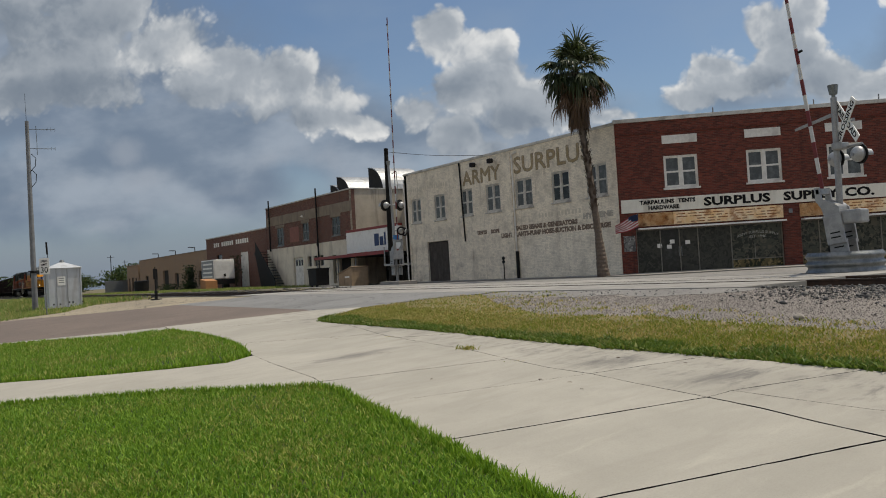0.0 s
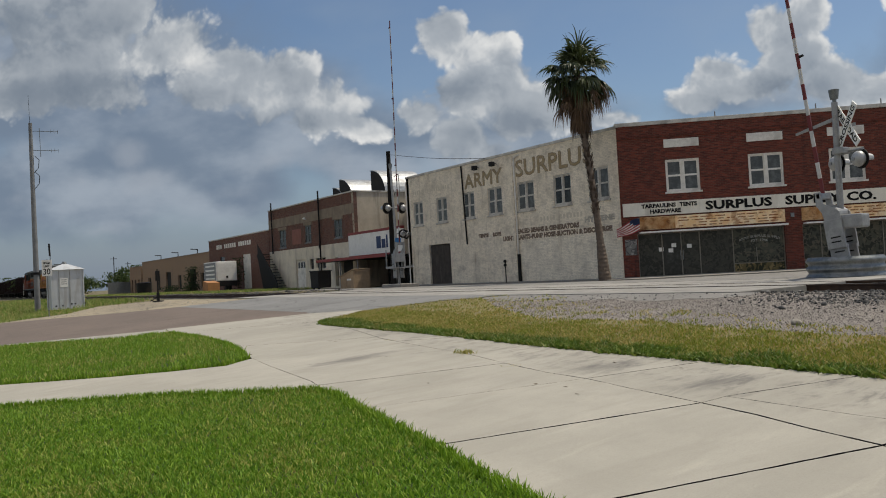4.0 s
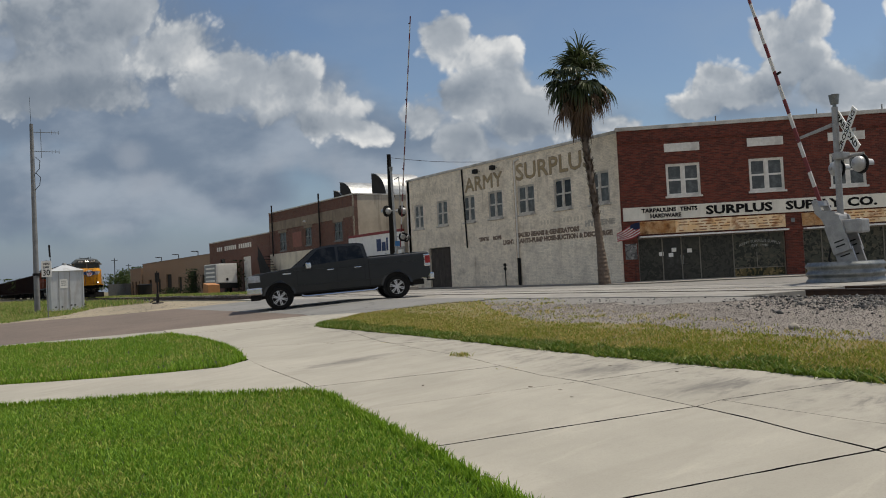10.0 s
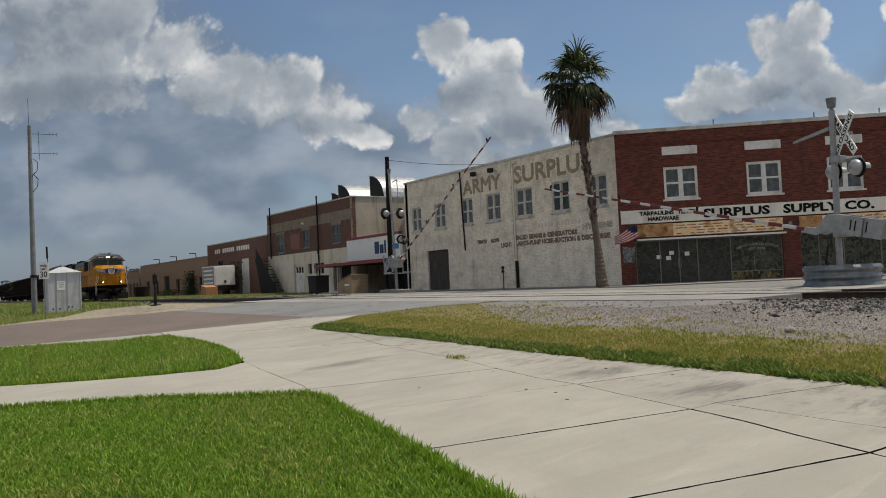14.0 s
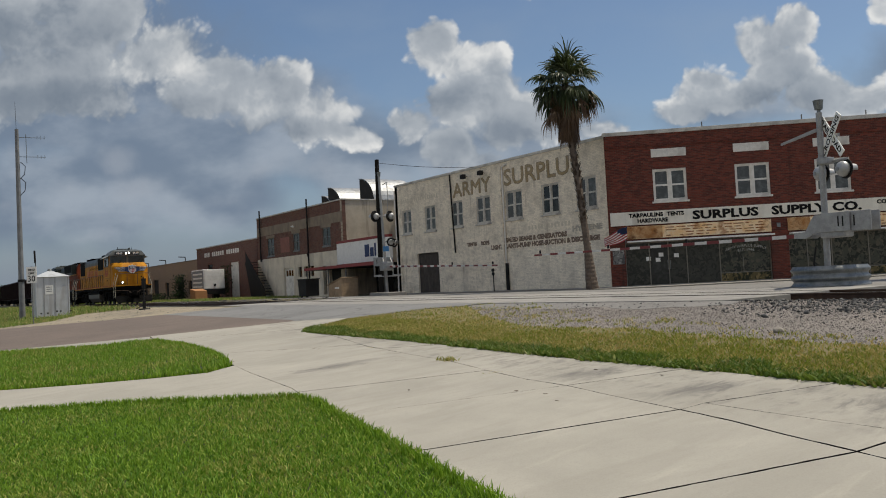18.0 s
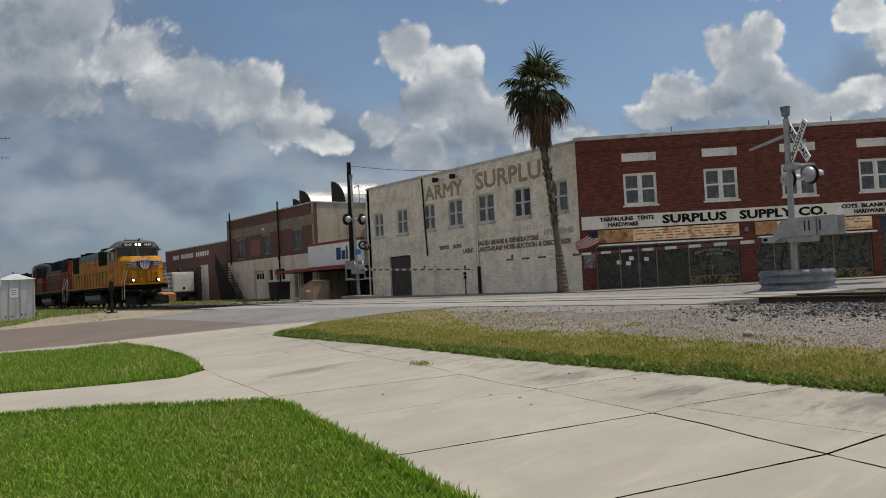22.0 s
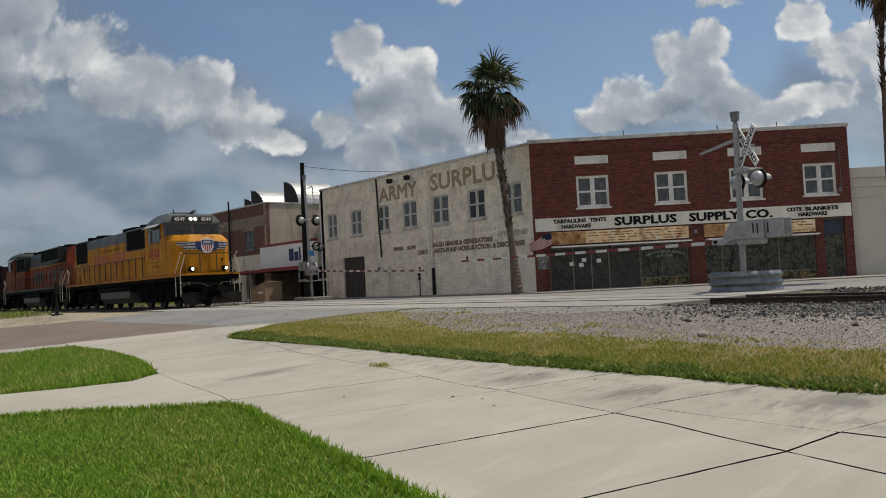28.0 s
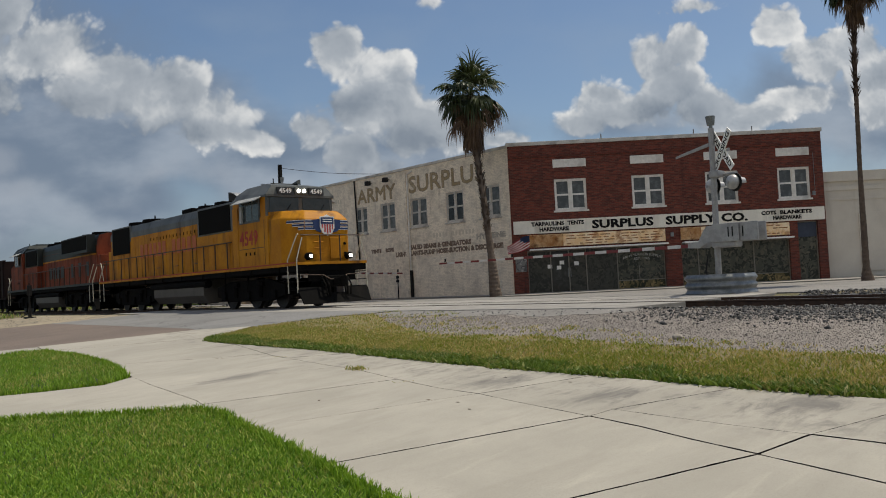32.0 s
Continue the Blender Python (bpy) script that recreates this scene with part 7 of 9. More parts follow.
def truck_wheel(parent, x, y, size=0.9):
    s = 1 if x > 0 else -1
    bm = bm_new()
    prof = [(0.27, -0.13), (0.36, -0.14), (0.395, -0.11), (WHEEL_R, -0.06), (WHEEL_R, 0.06), (0.395, 0.11), (0.36, 0.14), (0.27, 0.13)]
    n = 36
    rings = [[bm.verts.new((px, r * math.cos(2 * math.pi * i / n), r * math.sin(2 * math.pi * i / n))) for i in range(n)] for r, px in prof]
    for a, b in zip(rings, rings[1:] + rings[:1]):
        for i in range(n):
            bm.faces.new((a[i], a[(i + 1) % n], b[(i + 1) % n], b[i]))
    w = part("wheel", bm, RUBBER, parent, "black tyre on a six-spoke alloy wheel")
    part("rim", add_cyl(bm_new(), (-0.12, 0, 0), (0.12, 0, 0), 0.275, None, 32, False), RIM, w)
    part("brake_disc", cyl((-0.03 * s, 0, 0), (0.01 * s, 0, 0), 0.2, None, 24), STEEL_DARK, w)
    part("hub", cyl((0.04 * s, 0, 0), (0.125 * s, 0, 0), 0.07, 0.05, 16), RIM, w)
    part("rim_lip", add_prism(bm_new(), arc(0, 0, 0.285, 0, 360, 36)[:-1], 0.085 * s, 0.09 * s, "x"), STEEL_DARK, w)
    lip = bm_new()
    rings = [[lip.verts.new((px * s, r * math.cos(2 * math.pi * i / n), r * math.sin(2 * math.pi * i / n))) for i in range(n)] for r, px in ((0.282, 0.10), (0.282, 0.13), (0.268, 0.13), (0.26, 0.10))]
    for a, b in zip(rings, rings[1:] + rings[:1]):
        for i in range(n):
            lip.faces.new((a[i], a[(i + 1) % n], b[(i + 1) % n], b[i]))
    part("rim_edge", lip, RIM, w)
    for k in range(6):
        bm = bm_new()
        for o in (-1, 1):
            add_prism(bm, [(o * 0.004, 0.05), (o * 0.032, 0.05), (o * 0.050, 0.262), (o * 0.012, 0.262)], 0.095 * s, 0.125 * s, "x")
        add_prism(bm, [(-0.03, 0.04), (0.03, 0.04), (0.028, 0.13), (-0.028, 0.13)], 0.094 * s, 0.118 * s, "x")
        sp = part("spoke", bm, RIM, w)
        sp.matrix_basis = pose(0, 0, 0, 60 * k, 0, 0)
    for ob in [w] + list(w.children):
        ob.data.transform(Matrix.Scale(size, 4))
    w.matrix_basis = pose(x, y, WHEEL_R * size)
    return w


def build_truck():
    t = empty("pickup_truck", pose(86, -37, 0.8), "dark slate crew-cab pickup truck with chrome trim", "pickup truck")
    fy, ry = 1.925, -1.925
    out = [(2.78, 0.50), (2.86, 0.60), (2.87, 0.98), (2.83, 1.12), (2.66, 1.19), (1.45, 1.29), (-1.03, 1.345), (-1.05, 1.42), (-3.04, 1.45), (-3.08, 1.40), (-3.09, 0.72), (-2.95, 0.60)]
    low = [(ry - 0.47, 0.52)] + arc(ry, 0.40, 0.47, 165, 15) + [(ry + 0.47, 0.44), (fy - 0.47, 0.44)] + arc(fy, 0.40, 0.47, 165, 15) + [(fy + 0.47, 0.50)]
    bm = bm_new()
    add_prism(bm, out + low, -1.0, 1.0, "x")
    es = [e for e in bm.edges if abs(e.verts[0].co.x - e.verts[1].co.x) < 1e-6 and min(v.co.z for v in e.verts) > 1.05]
    bmesh.ops.bevel(bm, geom=es, offset=0.085, segments=3, affect="EDGES", profile=0.6)
    part("body", bm, TRUCK_PAINT, t)
    part("bed_liner", box(-0.82, -2.98, 1.30, 0.82, -1.12, 1.462), STEEL_DARK, t)

    def hw(z):
        return 0.93 - (z - 1.27) / 0.68 * 0.2
    green = [(1.46, 1.275), (0.66, 1.87), (0.42, 1.93), (0.0, 1.955), (-0.72, 1.945), (-0.94, 1.90), (-1.05, 1.33)]
    bm = bm_new()
    add_prism(bm, green, -1.0, 1.0, "x")
    for v in bm.verts:
        v.co.x = math.copysign(hw(v.co.z), v.co.x)
    es = [e for e in bm.edges if abs(e.verts[0].co.x - e.verts[1].co.x) < 0.1 and min(v.co.z for v in e.verts) > 1.8]
    bmesh.ops.bevel(bm, geom=es, offset=0.05, segments=2, affect="EDGES")
    part("cab", bm, TRUCK_PAINT, t)
    for sx in (-1, 1):
        for poly in ([(1.12, 1.335), (0.60, 1.82), (0.38, 1.865), (0.02, 1.875), (0.0, 1.335)], [(-0.07, 1.335), (-0.07, 1.875), (-0.68, 1.865), (-0.83, 1.80), (-0.92, 1.36)]):
            bm = bm_new()
            add_prism(bm, poly, 0.0, 0.012, "x")
            for v in bm.verts:
                v.co.x = sx * (hw(v.co.z) + v.co.x - 0.002)
            part("side_window", bm, TINT, t, "dark tinted side window")
        for y in (0.12, -0.78):
            part("door_handle", box(sx * 0.995, y, 1.12, sx * 1.03, y + 0.22, 1.155, 0.01), CHROME, t)
        for y in (1.32, 0.03, -0.9):
            part("door_gap", box(sx * 1.0, y, 0.56, sx * 1.0025, y + 0.012, 1.28), STEEL_DARK, t)
        bm = box(sx * 1.0, 0.86, 1.22, sx * 1.24, 1.04, 1.42, 0.04)
        part("mirror", bm, CHROME, t, "chrome-capped door mirror")
        bm = box(sx * 0.55, 2.50, 0.92, sx * 1.012, 2.885, 1.14, 0.03)
        part("headlight", bm, LAMP_CLEAR, t)
        part("tail_light_bezel", box(sx * 0.79, -3.100, 0.96, sx * 1.008, -2.90, 1.37, 0.025), CHROME, t, "chrome lamp surround")
        part("tail_light", box(sx * 0.81, -3.112, 1.06, sx * 1.014, -2.93, 1.32, 0.015), LAMP_RED, t)
        part("body_crease", box(sx * 0.996, -1.30, 0.70, sx * 1.014, 1.35, 0.725, 0.008), TRUCK_PAINT, t)
        part("running_board", add_tube(bm_new(), [(sx * 0.98, 1.2, 0.38), (sx * 1.06, 1.1, 0.34), (sx * 1.06, -1.15, 0.34), (sx * 0.98, -1.25, 0.38)], 0.038, 8), CHROME, t, "chrome running board")
        part("fender_badge", box(sx * 1.0, 1.52, 1.10, sx * 1.006, 1.78, 1.14), CHROME, t)
        for y in (fy, ry):
            bm = bm_new()
            ring = arc(y, 0.40, 0.55, 172, 8, 22) + arc(y, 0.40, 0.465, 8, 172, 22)
            add_prism(bm, ring, sx * 0.98, sx * 1.03, "x")
            for v in bm.verts:
                if abs(v.co.x) > 1.0 and math.hypot(v.co.y - y, v.co.z - 0.40) > 0.53:
                    v.co.x = sx * 1.004
            part("arch_trim", bm, TRUCK_PAINT, t)
            part("arch_liner", cyl((sx * 0.55, y, 0.42), (sx * 0.90, y, 0.42), 0.455, None, 20), STEEL_DARK, t)
    bm = bm_new()
    add_prism(bm, [(1.43, 1.30), (0.69, 1.852), (0.70, 1.872), (1.46, 1.31)], -0.74, 0.74, "x")
    part("windshield", bm, TINT, t)
    for sx in (-1, 1):
        part("shoulder_line", box(sx * 0.998, -3.0, 1.17, sx * 1.012, 2.4, 1.20, 0.006), TRUCK_PAINT, t)
        part("sill_trim", box(sx * 0.995, -1.40, 0.43, sx * 1.012, 1.40, 0.49, 0.008), STEEL_DARK, t)
        part("bed_gap", box(sx * 0.999, -1.045, 0.50, sx * 1.003, -1.02, 1.34), STEEL_DARK, t)
    part("rear_window", add_prism(bm_new(), [(-1.046, 1.42), (-0.975, 1.80), (-0.95, 1.80), (-1.0, 1.42)], -0.6, 0.6, "x"), TINT, t)
    part("grille", box(-0.54, 2.80, 0.78, 0.54, 2.895, 1.13, 0.02), STEEL_DARK, t)
    for z in (0.86, 0.98, 1.09):
        part("grille_bar", box(-0.54, 2.89, z - 0.02, 0.54, 2.91, z + 0.02, 0.006), CHROME, t)
    part("front_bumper", box(-1.015, 2.46, 0.52, 1.015, 2.95, 0.76, 0.05), CHROME, t, "chrome front bumper")
    part("front_valance", box(-0.9, 2.5, 0.34, 0.9, 2.84, 0.52, 0.04), STEEL_DARK, t)
    part("rear_bumper", box(-0.95, -3.22, 0.52, 0.95, -3.05, 0.74, 0.04), CHROME, t, "chrome rear bumper")
    part("hitch", box(-0.05, -3.42, 0.46, 0.05, -3.15, 0.54), STEEL_DARK, t)
    part("chassis", box(-0.7, -2.9, 0.36, 0.7, 2.5, 0.56), STEEL_DARK, t)
    part("roof_beacon_strip", box(-0.2, -0.72, 1.95, 0.2, -0.66, 1.97), STEEL_DARK, t)
    wheels = [truck_wheel(t, sx * 0.86, y) for sx in (-1, 1) for y in (fy, ry)]
    return t, wheels


TRUCK, TRUCK_WHEELS = build_truck()


# ---------------------------------------------------------------- train
def grime_mat(name, c1, c2, soot=(0.03, 0.026, 0.022), rough=0.5, amount=0.55, gloss=0.2):
    return mat(name, c1, c2, 0.9, rough, 0.0, 30.0, 0.12, 0.003, soot, 1.4, amount, True, **{"Specular IOR Level": gloss})


YELLOW = grime_mat("weathered yellow paint", (0.54, 0.240, 0.012), (0.37, 0.145, 0.010), (0.075, 0.032, 0.012), 0.55, 0.85, 0.12)
LOCO_GREY = grime_mat("grey roof paint", (0.125, 0.135, 0.133), (0.085, 0.092, 0.09))
ORANGE = grime_mat("weathered orange paint", (0.25, 0.055, 0.022), (0.14, 0.033, 0.016), (0.016, 0.011, 0.009), 0.7, 0.9)
DARK_GREEN = grime_mat("sooty dark green paint", (0.030, 0.036, 0.032), (0.02, 0.024, 0.022))
LOCO_BLACK = grime_mat("sooty black underframe", (0.005, 0.0048, 0.0046), (0.008, 0.0075, 0.007), (0.016, 0.013, 0.010), 0.85, 0.4, 0.06)
TANK_GREY = grime_mat("dusty fuel tank", (0.105, 0.093, 0.078), (0.075, 0.066, 0.056), (0.05, 0.043, 0.036))
LOCO_RED = grime_mat("faded red lettering", (0.36, 0.035, 0.03), (0.28, 0.045, 0.03), (0.40, 0.14, 0.03), 0.6, 0.4)
NAME_RED = mat("nearly faded red lettering", (0.42, 0.075, 0.03), (0.40, 0.12, 0.025), 5.0, 0.65, stain=(0.46, 0.19, 0.015), sscale=4.0, samount=0.8)
CAR_BROWN = grime_mat("rusty brown car", (0.026, 0.012, 0.011), (0.016, 0.009, 0.008), (0.008, 0.006, 0.006), 0.85, 0.6)
HANDRAIL = mat("handrail paint", (0.62, 0.58, 0.46), (0.5, 0.46, 0.36), 8, 0.5)
PLOUGH = grime_mat("dark plough steel", (0.007, 0.007, 0.007), (0.005, 0.005, 0.005), (0.016, 0.014, 0.012), 0.8, 0.5, 0.05)
STANCHION = mat("sooty handrail post", (0.07, 0.035, 0.015), (0.04, 0.022, 0.012), 8, 0.6)
HEADLAMP = glow_mat("lit lamp", (1.0, 0.93, 0.78), 6.0)
CAB_GLASS = mat("dusty cab glass", (0.022, 0.030, 0.030), (0.04, 0.05, 0.05), 3, 0.16, bump=0.02, **{"Specular IOR Level": 0.45})
EMBLEM_RED = mat("emblem red", (0.50, 0.05, 0.05), (0.42, 0.05, 0.045), 4, 0.6)
AWNING = mat("faded pale awning", (0.40, 0.41, 0.40), (0.30, 0.31, 0.30), 4, 0.7, stain=(0.14, 0.14, 0.13), samount=0.4)
NUMBOARD = mat("number board", (0.03, 0.03, 0.03), (0.02, 0.02, 0.02), 5, 0.4)


def bogie(parent, y, axles, spacing, r, sets):
    b = part("bogie", box(-1.12, y - spacing - 0.7, 0.5, 1.12, y + spacing + 0.7, 0.72, 0.03), LOCO_BLACK, parent, "black cast bogie")
    for sx in (-1, 1):
        bm = bm_new()
        h = spacing + 0.75
        add_prism(bm, [(-h, 0.52), (-h, 0.90), (-h * 0.55, 1.14), (h * 0.55, 1.14), (h, 0.90), (h, 0.52), (h * 0.6, 0.30), (-h * 0.6, 0.30)], sx * 1.0, sx * 1.14, "x")
        f = part("side_frame", bm, LOCO_BLACK, b)
        f.matrix_basis = pose(0, y, 0)
        for k in range(axles):
            yy = y + (k - (axles - 1) / 2) * spacing
            part("axle_box", box(sx * 1.13, yy - 0.17, r - 0.16, sx * 1.24, yy + 0.17, r + 0.2, 0.03), LOCO_BLACK, b)
        for yy in (y - spacing * 0.5, y + spacing * 0.5):
            part("spring", cyl((sx * 1.18, yy, 0.46), (sx * 1.18, yy, 0.9), 0.10, None, 10), LOCO_BLACK, b)
            part("brake_cylinder", cyl((sx * 1.2, yy - 0.28, 0.97), (sx * 1.2, yy + 0.2, 0.97), 0.09, None, 10), LOCO_BLACK, b)
    for k in range(axles):
        bm = cyl((-0.9, 0, 0), (0.9, 0, 0), 0.09, None, 10)
        for sx in (-1, 1):
            add_cyl(bm, (sx * 0.70, 0, 0), (sx * 0.83, 0, 0), r, None, 28)
            add_cyl(bm, (sx * 0.69, 0, 0), (sx * 0.72, 0, 0), r + 0.025, None, 28)
        w = part("wheelset", bm, WHEEL_STEEL, b)
        w.matrix_basis = pose(0, y + (k - (axles - 1) / 2) * spacing, r)
        sets.append((w, r))
    return b


WHEEL_STEEL = mat("wheel steel", (0.035, 0.03, 0.027), (0.022, 0.019, 0.017), 8, 0.6, 0.4)


UPPER = 0.05


def build_loco(label, paint, roof, band, lettered, sets):
    """A six-axle road locomotive, nose to -y, its front lamps at y = 0, rail level at z = 0."""
    L = empty("locomotive", pose(TRACK_X, 150, RAIL_Z), label, "locomotive", "locomotives of the train")
    # frame and walkway
    part("underframe", box(-1.50, -0.05, 1.32, 1.50, 21.2, 1.58, 0.02), LOCO_BLACK, L)
    for k in range(9):
        part("frame_rib", box(-1.535, 1.2 + 2.2 * k, 1.30, -1.501, 1.26 + 2.2 * k, 1.529), LOCO_BLACK, L)
    part("side_sill", box(-1.545, 0.0, 1.53, -1.501, 21.2, 1.66), band, L)
    part("side_sill", box(1.501, 0.0, 1.53, 1.545, 21.2, 1.66), band, L)
    part("walkway", box(-1.50, 0.0, 1.581, 1.50, 21.2, 1.64), LOCO_BLACK, L)
    # nose: full width, its front corners cut back and its top sloping up to the windshield
    bm = bm_new()
    rings = []
    for z_s, z_f, grow in ((1.64, 1.64, 0.0), (3.24, 3.16, 0.0)):
        rings.append([bm.verts.new(p) for p in ((-1.47, 2.3, z_s), (-1.47, 1.05, z_s), (-0.92, 0.26, z_f), (0.92, 0.26, z_f), (1.47, 1.05, z_s), (1.47, 2.3, z_s))])
    rings.append([bm.verts.new(p) for p in ((-1.44, 2.3, 3.56), (-1.25, 1.30, 3.52), (-0.72, 0.62, 3.50), (0.72, 0.62, 3.50), (1.25, 1.30, 3.52), (1.44, 2.3, 3.56))])
    for r0, r1 in zip(rings[:-1], rings[1:]):
        for i in range(5):
            bm.faces.new((r0[i], r0[i + 1], r1[i + 1], r1[i]))
    bm.faces.new(rings[2])
    bm.faces.new(rings[0][::-1])
    bm.faces.new([r[0] for r in rings] + [r[5] for r in rings[::-1]])
    es = [e for e in bm.edges if max(v.co.y for v in e.verts) < 2.0 and min(v.co.z for v in e.verts) > 1.63 and max(v.co.z for v in e.verts) > 1.7]
    bmesh.ops.bevel(bm, geom=es, offset=0.05, segments=2, affect="EDGES", profile=0.5)
    part("nose", bm, paint, L, "broad angular nose")
    part("nose_door", box(0.12, 0.225, 1.75, 0.72, 0.262, 2.52, 0.02), paint, L)
    for z in (1.95, 2.15, 2.35):
        part("grab_iron", cyl((-0.2, 0.2, z), (-0.62, 0.2, z), 0.016, None, 6), paint, L)
    for z in (1.9, 2.25):
        part("door_hinge", box(0.70, 0.20, z, 0.80, 0.26, z + 0.09, 0.01), LOCO_BLACK, L)
    # cab: paint up to the window sills, dark glazing between posts, grey above
    part("cab", box(-1.5, 1.95, 1.64, 1.5, 4.85, 3.42, 0.03), paint, L)
    part("cab_upper", box(-1.46, 2.16, 3.42, 1.46, 4.85, 4.16, 0.02), paint, L)
    bm = bm_new()
    add_prism(bm, [(1.98, 4.12), (1.98, 4.20), (2.10, 4.55), (2.9, 4.70), (4.6, 4.70), (4.9, 4.46), (4.9, 4.12)], -1.5, 1.5, "x")
    for v in bm.verts:
        v.co.x *= 0.60 if v.co.z > 4.6 else (0.80 if v.co.z > 4.4 else 1.0)
    part("cab_roof", bm, roof, L, "sooty grey cab roof")
    part("windshield_surround", box(-1.46, 2.05, 3.38, 1.46, 2.17, 4.14, 0.02), roof, L)
    for x0, x1 in ((-1.40, -0.09), (0.09, 1.40)):
        bm = bm_new()
        o = 0.16
        add_prism(bm, [(x0, 3.42 + (0 if x0 < -1 else 0.05)), (x0 + o, 3.40), (x1 - o, 3.40), (x1, 3.42 + (0 if x1 > 1 else 0.05)), (x1 - (0.10 if x1 > 1 else 0), 4.10), (x0 + (0.10 if x0 < -1 else 0), 4.10)], 2.030, 2.048, "y")
        part("windshield", bm, CAB_GLASS, L, "dark windshield pane")
        bm = bm_new()
        add_tube(bm, [((x0 + x1) / 2, 2.02, 3.47), ((x0 + x1) / 2 + 0.32, 2.02, 3.86)], 0.012, 6)
        part("wiper", bm, LOCO_BLACK, L)
    for sx in (-1, 1):
        part("window_frame", box(sx * 1.462, 2.55, 3.26, sx * 1.508, 4.22, 4.10), roof, L)
        for y0, y1 in ((2.62, 3.08), (3.16, 3.62), (3.70, 4.14)):
            part("cab_window", box(sx * 1.495, y0, 3.33, sx * 1.516, y1, 4.03), CAB_GLASS, L)
        bm = bm_new()
        add_prism(bm, [(sx * 1.44, 4.16), (sx * 1.82, 3.98), (sx * 1.82, 4.01), (sx * 1.44, 4.20)], 2.35, 4.35, "y")
        part("window_awning", bm, AWNING, L, "sloping pale grey window awning")
        part("cab_door", box(sx * 1.495, 4.35, 1.7, sx * 1.51, 4.8, 3.9), paint, L)
        part("number_board", box(sx * 0.36, 1.95, 4.21, sx * 1.02, 2.12, 4.47), NUMBOARD, L)
        part("ditch_lamp", cyl((sx * 0.86, 0.08, 1.86), (sx * 0.86, -0.02, 1.86), 0.062, None, 16), HEADLAMP, L, "lit ditch lamp")
        part("lamp_box", cyl((sx * 0.86, 0.28, 1.86), (sx * 0.86, 0.04, 1.86), 0.125, None, 16), LOCO_BLACK, L)
    for x in (-0.12, 0.12):
        part("headlight", cyl((x, 1.99, 4.35), (x, 1.90, 4.35), 0.072, None, 16), HEADLAMP, L, "lit headlight")
    part("headlight_housing", box(-0.28, 1.93, 4.22, 0.28, 2.20, 4.49, 0.03), roof, L)
    # long hood
    bm = bm_new()
    add_prism(bm, [(-1.02, 1.64), (-1.02, 3.95), (-0.86, 4.28), (-0.4, 4.40), (0.4, 4.40), (0.86, 4.28), (1.02, 3.95), (1.02, 1.64)], 4.85, 20.6, "y")
    part("long_hood", bm, paint, L, "long engine hood")
    bm = bm_new()
    add_prism(bm, [(-1.035, 3.72), (-1.035, 3.97), (-0.875, 4.30), (-0.4, 4.42), (0.4, 4.42), (0.875, 4.30), (1.035, 3.97), (1.035, 3.72)], 4.86, 20.58, "y")
    part("hood_roof", bm, roof, L, "sooty hood roof")
    # equipment bulges: blower housing behind the cab, dynamic brake, radiator wings
    part("blower_housing", box(-1.40, 4.9, 1.64, 1.40, 8.5, 3.1, 0.04), paint, L)
    part("blower_door", box(-1.415, 5.3, 1.8, -1.40, 6.5, 2.95, 0.006), paint, L)
    part("blower_door", box(-1.415, 6.8, 1.8, -1.40, 8.2, 2.95, 0.006), paint, L)
    part("inverter_cabinet", box(-1.36, 4.86, 3.1, 1.36, 8.5, 4.25, 0.05), roof, L)
    for sx in (-1, 1):
        part("intake_grille", box(sx * 1.36, 5.3, 3.16, sx * 1.385, 8.3, 4.16), GRILLE, L, "black intake grille")
        bm = bm_new()
        ya = 17.5 if lettered else 15.0
        add_prism(bm, [(ya, 3.55), (ya, 4.32), (20.3, 4.32), (20.3, 3.35), (18.0, 3.35)], sx * 1.02, sx * 1.5, "x")
        if lettered:
            for v in bm.verts:
                v.co.x = sx * (1.05 if abs(v.co.x) > 1.2 else 1.0)
        part("radiator_wing", bm, roof, L, "dark radiator section")
        wx = 1.05 if lettered else 1.50
        part("radiator_grille", box(sx * wx, ya + 0.1, 2.95 if lettered else 3.5, sx * (wx + 0.015), 20.2, 4.26), GRILLE, L, "black radiator grille")
        for k in range(11):
            y = 7.4 + k * 0.68
            part("hood_door", box(sx * 1.02, y, 1.75, sx * 1.032, y + 0.6, 3.5, 0.006), paint, L)
        for k in range(6):
            y = 15.2 + k * 0.86
            part("hood_door", box(sx * 1.02, y, 1.75, sx * 1.032, y + 0.78, 3.25, 0.006), paint, L)
        for k in range(16):
            part("door_latch", box(sx * 1.032, 8.72 + k * 0.40, 3.36, sx * 1.046, 8.76 + k * 0.40, 3.50), LOCO_BLACK, L)
        for y in (9.2, 11.4, 13.6):
            part("hood_step_iron", cyl((sx * 1.06, y, 2.05), (sx * 1.06, y + 0.42, 2.05), 0.014, None, 6), STANCHION, L)
        part("cab_seam", box(sx * 1.50, 2.22, 1.70, sx * 1.506, 2.245, 3.30), STANCHION, L)
        part("cab_seam", box(sx * 1.50, 2.30, 2.30, sx * 1.506, 4.30, 2.325), STANCHION, L)
        part("cab_mirror", box(sx * 1.52, 3.86, 3.30, sx * 1.60, 4.02, 3.92, 0.01), AWNING if lettered else STANCHION, L)
        for y in (3.0, 3.35, 3.7):
            part("cab_vent", box(sx * 1.50, y, 2.06, sx * 1.508, y + 0.10, 2.18), LOCO_BLACK, L)
